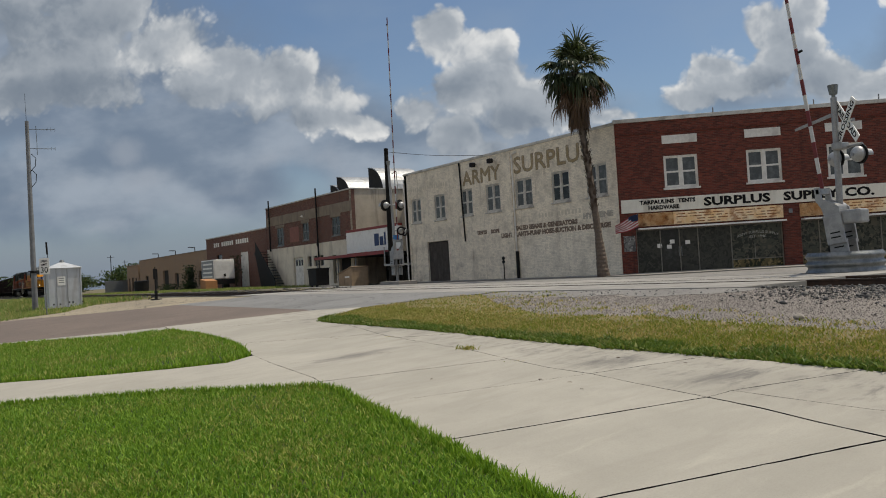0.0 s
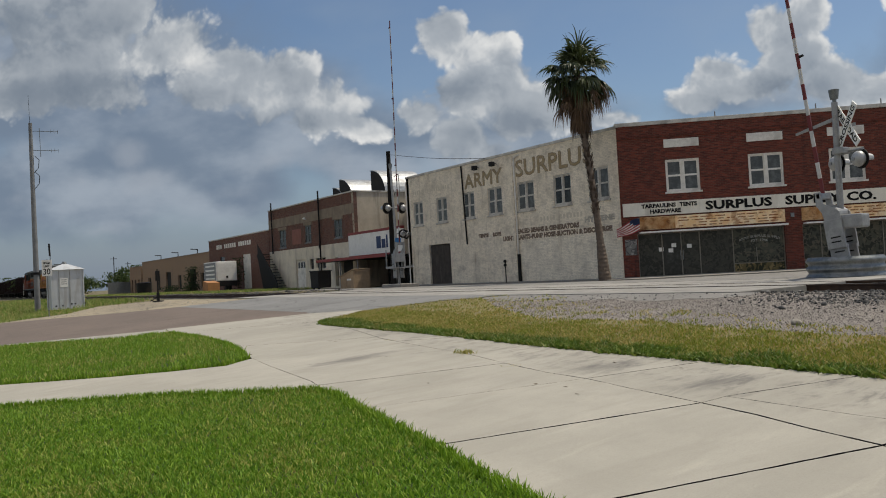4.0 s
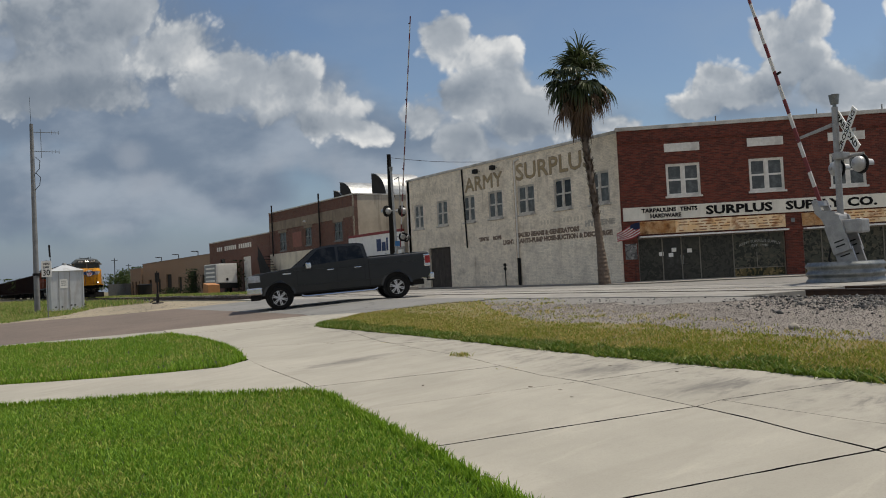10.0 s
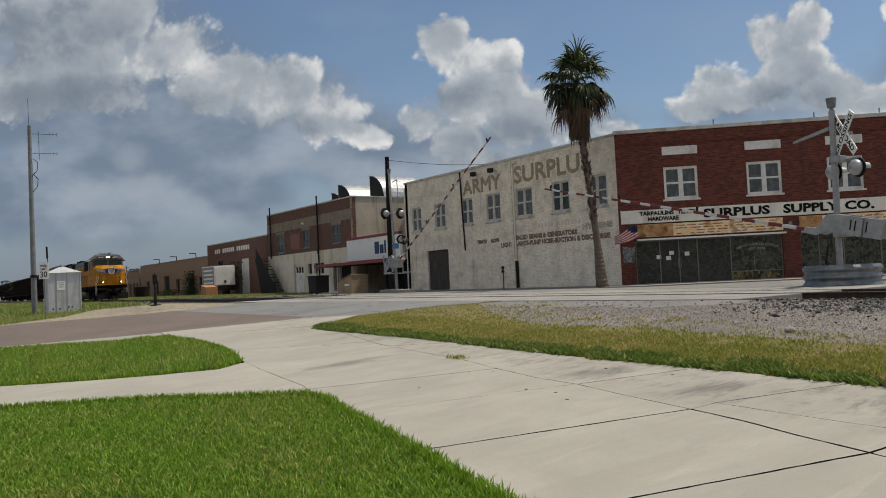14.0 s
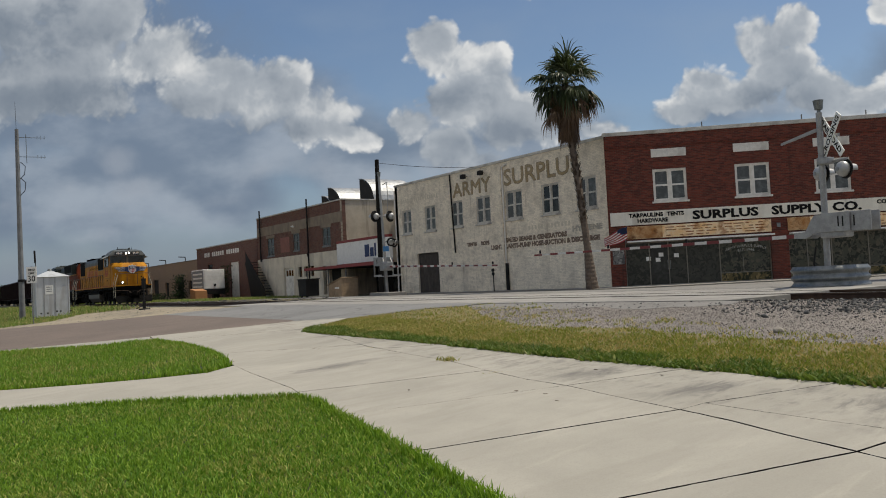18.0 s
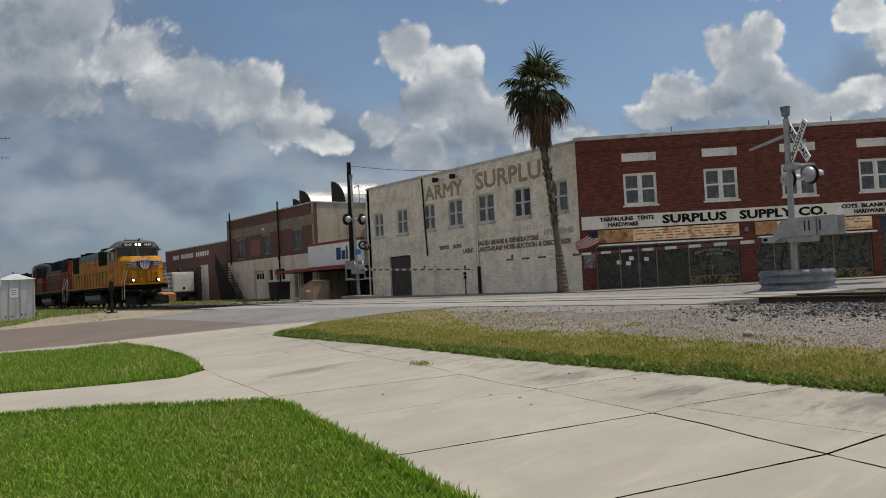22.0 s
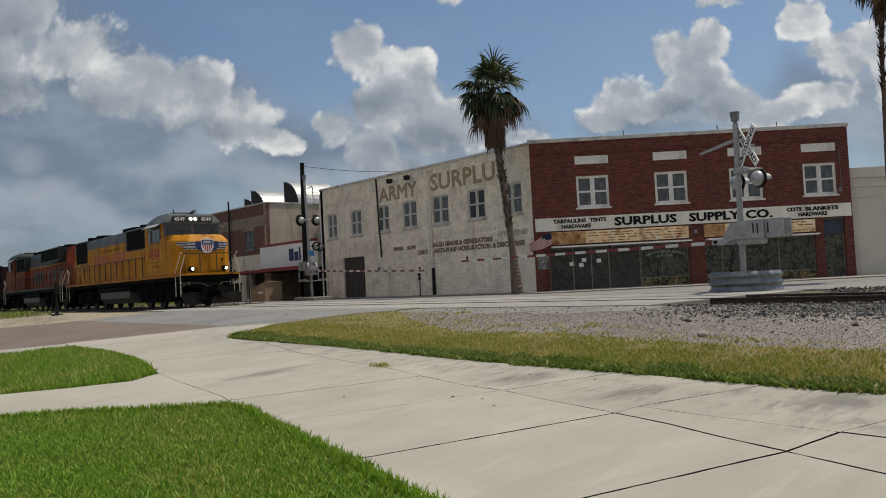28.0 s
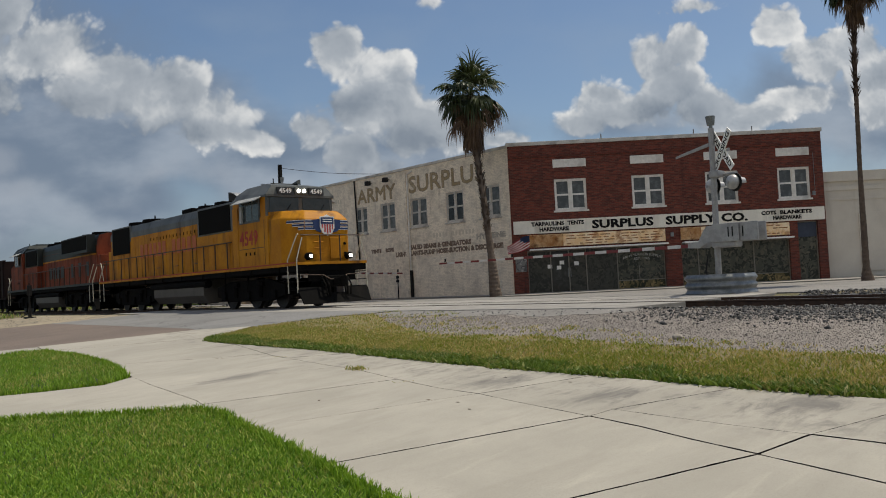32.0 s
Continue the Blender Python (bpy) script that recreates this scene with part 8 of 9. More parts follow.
        for y in (4.2, 6.2, 15.0, 18.8):
            part("sand_pipe", add_tube(bm_new(), [(sx * 1.22, y, 1.3), (sx * 1.24, y + 0.1, 0.7), (sx * 1.0, y + 0.25, 0.25)], 0.028, 6), LOCO_BLACK, L)
    for y, w in ((8.2, 0.62), (9.9, 0.62), (16.6, 0.7), (18.6, 0.7)):
        bm = cyl((0, y, 4.38), (0, y, 4.56), w, w * 0.96, 24)
        part("roof_fan", bm, LOCO_BLACK, L)
    part("exhaust", box(-0.25, 11.6, 4.38, 0.25, 12.7, 4.66, 0.04), LOCO_BLACK, L)
    part("horn", add_cyl(bm_new(), (0.3, 3.2, 4.72), (0.3, 2.6, 4.76), 0.03, 0.09, 10), LOCO_GREY, L)
    part("air_conditioner", box(-0.5, 3.3, 4.62, 0.5, 4.4, 4.80, 0.04), roof, L)
    for x in (-0.6, 0.6):
        part("roof_antenna", cyl((x, 3.0, 4.6), (x, 3.0, 4.92), 0.02, None, 6), LOCO_BLACK, L)
    part("hood_step", box(-1.0, 20.6, 1.64, 1.0, 21.1, 3.2, 0.04), paint, L)
    # tank and underparts
    bm = bm_new()
    add_prism(bm, [(-1.40, 0.62), (-1.40, 1.25), (-1.2, 1.32), (1.2, 1.32), (1.40, 1.25), (1.40, 0.62), (1.15, 0.30), (-1.15, 0.30)], 8.0, 13.6, "y")
    part("fuel_tank", bm, TANK_GREY, L, "dusty fuel tank")
    for sx in (-1, 1):
        part("air_reservoir", cyl((sx * 1.30, 7.7, 1.12), (sx * 1.30, 13.9, 1.12), 0.17, None, 14), LOCO_BLACK, L)
    bogie(L, 4.35, 3, 2.1, 0.52, sets)
    bogie(L, 16.9, 3, 2.1, 0.52, sets)
    # ends
    for y, s in ((-0.05, -1), (21.2, 1)):
        part("end_plate", box(-1.02, y + 0.10 * -s, 0.95, 1.02, y + 0.04 * -s, 1.58, 0.01), LOCO_BLACK, L)
        part("end_sill", box(-1.5, y, 1.56, 1.5, y + 0.05 * s, 1.66), band, L)
        part("coupler_pocket", box(-0.36, y + 0.02 * s, 0.72, 0.36, y + 0.22 * s, 1.14, 0.04), LOCO_BLACK, L)
        part("coupler", box(-0.16, y, 0.78, 0.16, y + 0.62 * s, 1.06, 0.05), LOCO_BLACK, L)
        part("knuckle", cyl((0.05, y + 0.66 * s, 0.74), (0.05, y + 0.66 * s, 1.10), 0.14, None, 12), LOCO_BLACK, L)
        part("uncoupling_lever", add_tube(bm_new(), [(-1.4, y + 0.10 * s, 1.20), (-0.5, y + 0.16 * s, 1.16), (-0.3, y + 0.3 * s, 1.0), (0.3, y + 0.3 * s, 1.0), (0.5, y + 0.16 * s, 1.16), (1.4, y + 0.10 * s, 1.20)], 0.016, 6), STANCHION, L)
        bm = bm_new()
        add_prism(bm, [(-1.44, 0.14), (-0.3, 0.14), (0.3, 0.14), (1.44, 0.14), (1.52, 0.74), (0.42, 0.74), (0.36, 0.52), (-0.36, 0.52), (-0.42, 0.74), (-1.52, 0.74)], y + 0.16 * s, y + 0.10 * s, "y")
        for v in bm.verts:
            v.co.y += s * (0.34 * (0.74 - v.co.z) / 0.6 - 0.18 * abs(v.co.x) / 1.5)
        part("pilot", bm, PLOUGH, L, "dark grey pilot plough")
        for x in (-0.55, -0.4, 0.4, 0.55):
            part("air_hose", add_tube(bm_new(), [(x, y + 0.1 * s, 1.1), (x, y + 0.34 * s, 0.8), (x * 0.9, y + 0.38 * s, 0.42)], 0.03, 6), LOCO_BLACK, L)
        for sx in (-1, 1):
            for k in range(4):
                part("step", box(sx * 1.12, y - 0.05 * s, 0.35 + k * 0.3, sx * 1.52, y - 0.5 * s, 0.38 + k * 0.3), LOCO_BLACK, L)
            pts = [(sx * 1.5, y - 0.65 * s, 0.55), (sx * 1.5, y - 0.65 * s, 1.75), (sx * 1.42, y - 0.1 * s, 2.55), (sx * 1.42, y + 0.02 * s, 2.62)]
            part("stair_rail", add_tube(bm_new(), pts, 0.022, 6), HANDRAIL, L, "pale bent stair handrail")
            pts = [(sx * 1.5, y + 0.0 * s, 0.55), (sx * 1.5, y + 0.0 * s, 1.75), (sx * 1.25, y + 0.0 * s, 2.5)]
            part("stair_rail", add_tube(bm_new(), pts, 0.022, 6), HANDRAIL, L, "pale bent stair handrail")
        for x in (-0.5, 0.35):
            part("end_stanchion", cyl((x, y, 1.62), (x, y, 2.6), 0.026, None, 6), STANCHION, L)
        part("end_rail", cyl((-1.3, y, 2.58), (1.3, y, 2.58), 0.022, None, 6), STANCHION, L)
    for sx in (-1, 1):
        for k in range(14):
            part("stanchion", cyl((sx * 1.50, 5.4 + k * 1.12, 1.62), (sx * 1.50, 5.4 + k * 1.12, 2.66), 0.026, None, 6), STANCHION, L)
        part("side_rail", cyl((sx * 1.50, 5.0, 2.66), (sx * 1.50, 20.6, 2.66), 0.022, None, 6), STANCHION, L)
    if lettered:
        # the nose emblem in plain shapes: pale bars spreading from a shield
        for sx in (-1, 1):
            for k in range(3):
                z = 3.03 - k * 0.125
                bm = box(sx * 0.28, 0.236, z, sx * 0.925, 0.252, z + 0.10)
                bar = part("emblem_bar", bm, WHITE_ENAMEL, L)
                part("emblem_line", box(sx * 0.30, 0.228, z + 0.020, sx * 0.92, 0.235, z + 0.080), BLUE_PAINT, L)
                # the outer end of each bar lies on the cut-back corner
                x1 = 1.32 - k * 0.13
                for nm, zz0, zz1, o, mm in (("emblem_bar", z, z + 0.10, 0.012, WHITE_ENAMEL), ("emblem_line", z + 0.020, z + 0.080, 0.022, BLUE_PAINT)):
                    bm = bm_new()
                    q = [(sx * 0.93, 0.27 - o * 0.6), (sx * x1, 0.27 + (x1 - 0.93) * 1.436 - o * 0.6), (sx * x1, 0.30 + (x1 - 0.93) * 1.436), (sx * 0.93, 0.30)]
                    add_prism(bm, [(a_ + sx * o, b_) for a_, b_ in q], zz0, zz1, "z")
                    part(nm, bm, mm, L)
            bm = bm_new()
            add_prism(bm, [(sx * 0.26, 3.17), (sx * 0.60, 3.13), (sx * 0.58, 2.86), (sx * 0.46, 2.74), (sx * 0.26, 2.68)], 0.215, 0.227, "y")
            part("emblem_wing_root", bm, BLUE_PAINT, L)
        bm = bm_new()
        add_prism(bm, [(-0.31, 3.24), (-0.15, 3.25), (0.0, 3.32), (0.15, 3.25), (0.31, 3.24), (0.31, 2.84), (0.20, 2.66), (0.0, 2.56), (-0.20, 2.66), (-0.31, 2.84)], 0.19, 0.214, "y")
        part("emblem_shield", bm, WHITE_ENAMEL, L)
        part("emblem_band", box(-0.275, 0.18, 2.985, 0.275, 0.189, 3.215), BLUE_PAINT, L)
        part("emblem_text", box(-0.20, 0.176, 3.13, 0.20, 0.1795, 3.16), WHITE_ENAMEL, L)
        part("emblem_text", box(-0.20, 0.176, 3.05, 0.20, 0.1795, 3.08), WHITE_ENAMEL, L)
        for x, zb in ((-0.26, 2.84), (-0.15, 2.70), (-0.04, 2.64), (0.07, 2.68), (0.18, 2.80)):
            part("emblem_stripe", box(x + 0.015, 0.18, zb, x + 0.07, 0.189, 2.975), EMBLEM_RED, L)
        for sx in (-1, 1):
            nb = text_bm("4549", 0.24, 0.002, 0.54, 0, 0.006)
            n = part("road_number", shift(nb, sx * 0.69 - 0.27, 1.945, 4.265), WHITE_ENAMEL, L)
        nb = part("road_number", text_bm("4549", 0.78, 0.002, 1.5, 0, 0.016), LOCO_RED, L, "faded red road number")
        nb.matrix_basis = pose(-1.505, 4.25, 2.50, 0, 0, -90)
        # the owner's name along the hood, as plain faded bars
        for k in range(12):
            if k != 5:
                part("name_bar", box(-1.045, 9.4 + k * 0.58, 2.62, -1.033, 9.80 + k * 0.58, 3.26), NAME_RED, L, "faded red painted letter block")
        part("sill_stripe", box(-1.552, 0.0, 1.62, -1.546, 21.2, 1.66), LOCO_RED, L)
    else:
        for sx in (-1, 1):
            part("hood_band", box(sx * 1.033, 8.6, 3.3, sx * 1.05, 20.4, 3.7), DARK_GREEN, L, "dark upper band")
            part("hood_stripe", box(sx * 1.034, 8.6, 3.22, sx * 1.052, 20.5, 3.295), YELLOW, L, "thin yellow stripe")
            for k in range(4):
                part("name_bar", box(sx * 1.034, 10.2 + k * 0.95, 2.15, sx * 1.06, 10.9 + k * 0.95, 2.85), DARK_GREEN, L, "dark painted letter block")
            for k in range(3):
                part("soot_panel", box(sx * 1.034, 15.3 + k * 1.6, 2.1, sx * 1.044, 15.8 + k * 1.6, 2.9), DARK_GREEN, L, "sooty hood door")
    # the upper works stand a little taller over the walkway
    for ob in L.children:
        if ob.data:
            for v in ob.data.vertices:
                if v.co.z > 1.64:
                    v.co.z += (v.co.z - 1.64) * UPPER
    return L


GRILLE = mat("black grille", (0.006, 0.006, 0.006), (0.010, 0.0095, 0.009), 30, 0.85, **{"Specular IOR Level": 0.06})


def build_freight_car(sets):
    """An open-topped ribbed car."""
    c = empty("freight_car", pose(TRACK_X, 200, RAIL_Z), "rust-brown ribbed open freight car", "freight car", "freight cars of the train")
    part("floor", box(-1.45, 0.6, 1.05, 1.45, 15.9, 1.25), CAR_BROWN, c)
    for sx in (-1, 1):
        part("side", box(sx * 1.42, 0.6, 1.25, sx * 1.50, 15.9, 3.95, 0.01), CAR_BROWN, c)
        part("top_chord", box(sx * 1.38, 0.55, 3.95, sx * 1.56, 15.95, 4.1, 0.02), CAR_BROWN, c)
        for k in range(13):
            part("rib", box(sx * 1.50, 0.7 + k * 1.25, 1.15, sx * 1.60, 0.86 + k * 1.25, 3.95, 0.01), CAR_BROWN, c)
    for y in (0.6, 15.82):
        part("end", box(-1.42, y, 1.25, 1.42, y + 0.08, 4.0), CAR_BROWN, c)
    part("load", box(-1.4, 0.7, 3.3, 1.4, 15.8, 3.6, 0.1), LOCO_BLACK, c, "dark bulk load")
    for y, s in ((0.6, -1), (15.9, 1)):
        part("coupler", box(-0.14, y, 0.8, 0.14, y + 0.62 * s, 1.05, 0.04), LOCO_BLACK, c)
    part("centre_sill", box(-0.25, 0.6, 0.8, 0.25, 15.9, 1.05), LOCO_BLACK, c)
    bogie(c, 2.6, 2, 1.75, 0.44, sets)
    bogie(c, 13.9, 2, 1.75, 0.44, sets)
    return c


LOCO_SETS = []
LOCO_LEAD = build_loco("weathered yellow road locomotive with grey roof and lit headlights", YELLOW, LOCO_GREY, YELLOW, True, LOCO_SETS)
LOCO_TRAIL = build_loco("sooty orange and dark green road locomotive", ORANGE, DARK_GREEN, DARK_GREEN, False, LOCO_SETS)
CAR_SETS = []
CARS = [build_freight_car(CAR_SETS)]
for k in range(5):
    CARS.append(copy_thing(CARS[0], pose(TRACK_X, 220 + 20 * k, RAIL_Z)))


# ---------------------------------------------------------------- grass, gravel and stones
GRASS = blade_mat("lawn blades", (0.085, 0.205, 0.015), (0.33, 0.50, 0.050), (0.44, 0.43, 0.11), 0.24)
GRASS_RIM = blade_mat("uncut rim blades", (0.11, 0.225, 0.015), (0.30, 0.46, 0.038), (0.40, 0.38, 0.10), 0.15)
GRASS_MID = blade_mat("lawn blades further off", (0.135, 0.270, 0.022), (0.30, 0.45, 0.050), (0.46, 0.44, 0.12), 0.26)
GRASS_DRY = blade_mat("dry verge blades", (0.165, 0.215, 0.027), (0.315, 0.330, 0.052), (0.45, 0.36, 0.125), 0.38)
GRASS_EDGE = blade_mat("verge edge blades", (0.075, 0.135, 0.018), (0.170, 0.240, 0.034), (0.30, 0.27, 0.09), 0.22)
GRASS_TALL = blade_mat("rough tall grass", (0.12, 0.21, 0.035), (0.24, 0.32, 0.06), (0.42, 0.38, 0.15), 0.32)


def scatter(poly, n, rng, lo, hi):
    """Points inside an outline, n in all, within the box lo..hi."""
    pts = np.zeros((0, 2))
    while len(pts) < n:
        p = rng.uniform(lo, hi, (n * 2, 2))
        pts = np.vstack([pts, p[inside(p[:, 0], p[:, 1], poly)]])
    return pts[:n]


def blades(name, label, pts, base, height, width, lean, rng, material_):
    n = len(pts)
    a = rng.uniform(0, 2 * np.pi, n)
    b = rng.uniform(0, 2 * np.pi, n)
    patch = np.array([noise.noise((x * 0.9, y * 0.9, 3.0)) for x, y in pts[::8]])
    patch = np.repeat(patch, 8)[:n]
    h = height * rng.uniform(0.55, 1.25, n) * (1 + 0.35 * patch)
    w = width * rng.uniform(0.7, 1.3, n)
    s = np.stack([np.cos(a), np.sin(a), 0 * a], 1) * w[:, None]
    d = np.stack([np.cos(b), np.sin(b), 0 * b], 1) * (h * lean * rng.uniform(0.2, 1.3, n))[:, None]
    root = np.column_stack([pts, zga(pts[:, 0]) + base])
    up = np.zeros((n, 3))
    up[:, 2] = h
    mid = root + up * 0.6 + d * 0.35
    tip = root + up + d
    v = np.stack([root - s, root + s, mid - s * 0.8, mid + s * 0.8, tip], 1).reshape(-1, 3)
    k = np.arange(n)[:, None] * 5
    f = np.concatenate([k + (0, 1, 3), k + (0, 3, 2), k + (2, 3, 4)], 1).reshape(-1, 3)
    return tagged(heap(name, v, f, material_), label, "grass", kind="stuff")


def rim(poly, n, rng, lo, hi):
    """Points along an outline, a little to either side of it, between two places along y."""
    a = np.array(poly)
    b = np.roll(a, -1, axis=0)
    keep = (np.maximum(a[:, 1], b[:, 1]) > lo) & (np.minimum(a[:, 1], b[:, 1]) < hi) & (np.maximum(a[:, 0], b[:, 0]) > -5.9)
    a, b = a[keep], b[keep]
    size = np.hypot(*(b - a).T)
    k = rng.choice(len(a), n, p=size / size.sum())
    p = a[k] + (b - a)[k] * rng.random((n, 1))
    p += rng.normal(0, 0.028, (n, 2))
    return p[(p[:, 1] > lo) & (p[:, 1] < hi)]


def rocks(name, label, pts, z, size, rng, material_, sink=0.3):
    """Broken stones: eight corners each, knocked about."""
    n = len(pts)
    cube = np.array([(x, y, zz) for x in (-1, 1) for y in (-1, 1) for zz in (-1, 1)], float)
    s = size * rng.lognormal(0, 0.35, n)
    v = cube[None] * rng.uniform(0.45, 1.0, (n, 8, 1)) * rng.uniform(0.6, 1.15, (n, 1, 3))
    a, b = rng.uniform(0, 6.28, n), rng.uniform(-0.8, 0.8, n)
    ca, sa, cb, sb = np.cos(a), np.sin(a), np.cos(b), np.sin(b)
    rz = np.zeros((n, 3, 3))
    rz[:, 0, 0], rz[:, 0, 1], rz[:, 1, 0], rz[:, 1, 1], rz[:, 2, 2] = ca, -sa, sa, ca, 1
    rx = np.zeros((n, 3, 3))
    rx[:, 0, 0], rx[:, 1, 1], rx[:, 1, 2], rx[:, 2, 1], rx[:, 2, 2] = 1, cb, -sb, sb, cb
    v = np.einsum("nij,njk,nvk->nvi", rz, rx, v) * s[:, None, None]
    v += np.column_stack([pts, z + s * (0.5 - sink)])[:, None, :]
    q = np.array([(0, 1, 3, 2), (4, 6, 7, 5), (0, 4, 5, 1), (2, 3, 7, 6), (0, 2, 6, 4), (1, 5, 7, 3)])
    tri = np.concatenate([q[:, (0, 1, 2)], q[:, (0, 2, 3)]])
    f = (np.arange(n)[:, None, None] * 8 + tri[None]).reshape(-1, 3)
    return tagged(heap(name, v.reshape(-1, 3), f, material_), label, "stones", kind="stuff")


def stone_mat(name, a, b, c):
    m, g = material(name)
    r = g.add("ShaderNodeNewGeometry").outputs["Random Per Island"]
    v = g.add("ShaderNodeTexCoord").outputs["Object"]
    n = g.noise(v, 60.0, 3.0, 0.6)
    k = g.ramp(r, (0.0, a), (0.45, b), (0.8, c), (1.0, tuple(x * 1.5 for x in c)))
    k = g.mix(g.math("MULTIPLY", g.step(n, 0.4, 0.7), 0.3), k, col(tuple(x * 0.6 for x in b)))
    finish(g, k, 0.9, 0.0, n, 0.3, 0.004)
    return m


BALLAST = stone_mat("crushed ballast", (0.026, 0.028, 0.031), (0.066, 0.067, 0.069), (0.15, 0.145, 0.138))
GRAVEL = stone_mat("mixed gravel", (0.085, 0.077, 0.072), (0.20, 0.180, 0.164), (0.33, 0.30, 0.27))


def ground_profile(x):
    return np.interp(x, [0.0, 13.2, 14.2, 19.2, 20.2, 21.5, 27.0], [0.0, 0.7822, 0.60, 0.60, 0.80, 0.80, 0.67])


def build_cover():
    rng = np.random.default_rng(7)
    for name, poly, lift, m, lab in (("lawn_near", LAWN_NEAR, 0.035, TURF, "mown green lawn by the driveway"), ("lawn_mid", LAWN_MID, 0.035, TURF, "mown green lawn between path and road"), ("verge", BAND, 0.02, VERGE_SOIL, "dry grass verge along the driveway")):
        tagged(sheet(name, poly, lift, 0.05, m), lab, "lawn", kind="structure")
    near = scatter(LAWN_NEAR, 290000, rng, (-2.6, 1.8), (3.9, 15.5))
    dist = np.hypot(near[:, 0], near[:, 1])
    near = near[rng.random(len(near)) < np.clip((6.2 / dist) ** 1.1, 0.25, 1.0)]
    blades("lawn_grass", "mown green lawn grass with yellowing patches", near, 0.03, 0.044, 0.0060, 0.85, rng, GRASS)
    for name, poly, n, lo, hi, hh, ww in (("lawn_rim", LAWN_NEAR, 15000, -1.0, 16.0, 0.078, 0.0058), ("lawn_rim", LAWN_MID, 9000, 11.0, 26.0, 0.085, 0.008)):
        blades(name, "longer uncut blades along the lawn's rim", rim(poly, n, rng, lo, hi), 0.03, hh, ww, 0.55, rng, GRASS_RIM)
    back = scatter(LAWN_NEAR, 60000, rng, (-8.0, -6.0), (3.9, 18.6))
    back = back[(back[:, 0] < -2.6) | (back[:, 1] < 1.8) | (back[:, 1] > 15.5)]
    blades("lawn_grass", "mown green lawn grass", back, 0.03, 0.06, 0.010, 0.85, rng, GRASS)
    mid = scatter(LAWN_MID, 60000, rng, (-3.0, 12.0), (5.6, 30.0))
    blades("lawn_grass", "mown bright green lawn grass", mid, 0.03, 0.075, 0.008, 0.7, rng, GRASS_MID)
    band = scatter(BAND, 120000, rng, (6.6, 1.0), (12.9, 18.8))
    off = band[:, 0] - np.interp(band[:, 1], [3, 6.5, 12, 17.4], [6.67, 6.87, 7.40, 8.05])
    clump = np.array([noise.noise((x * 1.7, y * 1.7, 5.0)) + 0.6 * noise.noise((x * 5.1, y * 5.1, 9.0)) for x, y in band])
    keep = rng.random(len(band)) < np.clip(1.15 - off / 2.6 + 0.55 * clump, 0.08, 1)
    band, off, clump = band[keep], off[keep], clump[keep]
    lush = off < 0.12 + 0.5 * np.clip(clump + 0.35, 0, 1) + 0.25 * rng.random(len(band)) ** 2
    blades("verge_grass", "dry yellowing verge grass", band[~lush], 0.015, 0.046, 0.0075, 1.0, rng, GRASS_DRY)
    blades("verge_grass", "green weedy edge of the verge", band[lush], 0.015, 0.062, 0.0120, 1.1, rng, GRASS_EDGE)
    tuft = rim(VERGE_EDGE, 9000, rng, 1.0, 17.0)
    tuft = tuft[np.array([noise.noise((x * 1.3, y * 1.3, 2.0)) for x, y in tuft]) > -0.18]
    tuft = tuft[np.abs(tuft[:, 0] - np.interp(tuft[:, 1], [-6.0, 3.0, 3.89, 4.83, 5.96, 7.23, 9.38, 11.9, 14.29, 16.6], [6.62, 6.67, 6.71, 6.77, 6.84, 6.90, 7.12, 7.40, 7.52, 7.70])) < 0.2]
    blades("verge_weeds", "broad-leaved weeds hanging over the kerb of the verge", tuft, 0.03, 0.07, 0.015, 1.3, rng, GRASS_EDGE)
    # thin dry tufts that stray into the gravel
    q = rng.uniform((8.4, 3.0), (13.2, 17.5), (22000, 2))
    lim = np.interp(q[:, 1], [4.7, 6.8, 8.7, 11, 14.2, 17.3], [8.8, 9.1, 9.55, 9.5, 10.8, 12.7])
    cl = np.array([noise.noise((x * 2.1, y * 2.1, 1.0)) for x, y in q])
    q = q[(q[:, 0] > lim - 0.1) & (q[:, 0] < lim + 0.5 + 0.16 * np.clip(q[:, 1] - 5, 0, 9)) & (rng.random(len(q)) < np.clip(0.25 + 1.6 * cl, 0, 1))]
    blades("stray_tufts", "thin straw tufts at the gravel's edge", q, 0.015, 0.045, 0.007, 1.4, rng, GRASS_DRY)
    # gravel between the verge and the line
    gravel = [(8.9, -6.0), (8.8, 4.72), (9.08, 6.84), (9.55, 8.71), (9.41, 11.07), (10.83, 14.18), (12.7, 17.3), (13.25, 17.5), (13.25, 9.3), (13.3, 9.2), (13.2, -6.0)]
    tagged(sheet("gravel_bed", gravel, 0.012, 0.0, DIRT), "grey-brown gravelly shoulder beside the line", "gravel", kind="structure")
    apron = [(13.34, 9.3), (13.34, 17.0)] + [(12.2 + 0.22 * math.sin(k * 1.3) + 0.1 * math.sin(k * 3.1), 17.0 - 0.45 * k) for k in range(17)] + [(12.75, 9.25)]
    tagged(sheet("asphalt_apron", apron, 0.018, 0.02, GREY_FAR), "pale worn asphalt edge along the level crossing", "asphalt", kind="structure")
    p = scatter(gravel, 52000, rng, (8.7, 2.0), (13.3, 17.6))
    p = p[(p[:, 0] < 12.25 + 0.25 * np.sin(p[:, 1] * 2.1)) | (p[:, 1] < 9.4) | (rng.random(len(p)) < 0.12)]
    rocks("gravel", "loose mixed gravel beside the railway", p, zga(p[:, 0]) + 0.012, 0.0056, rng, GRAVEL)
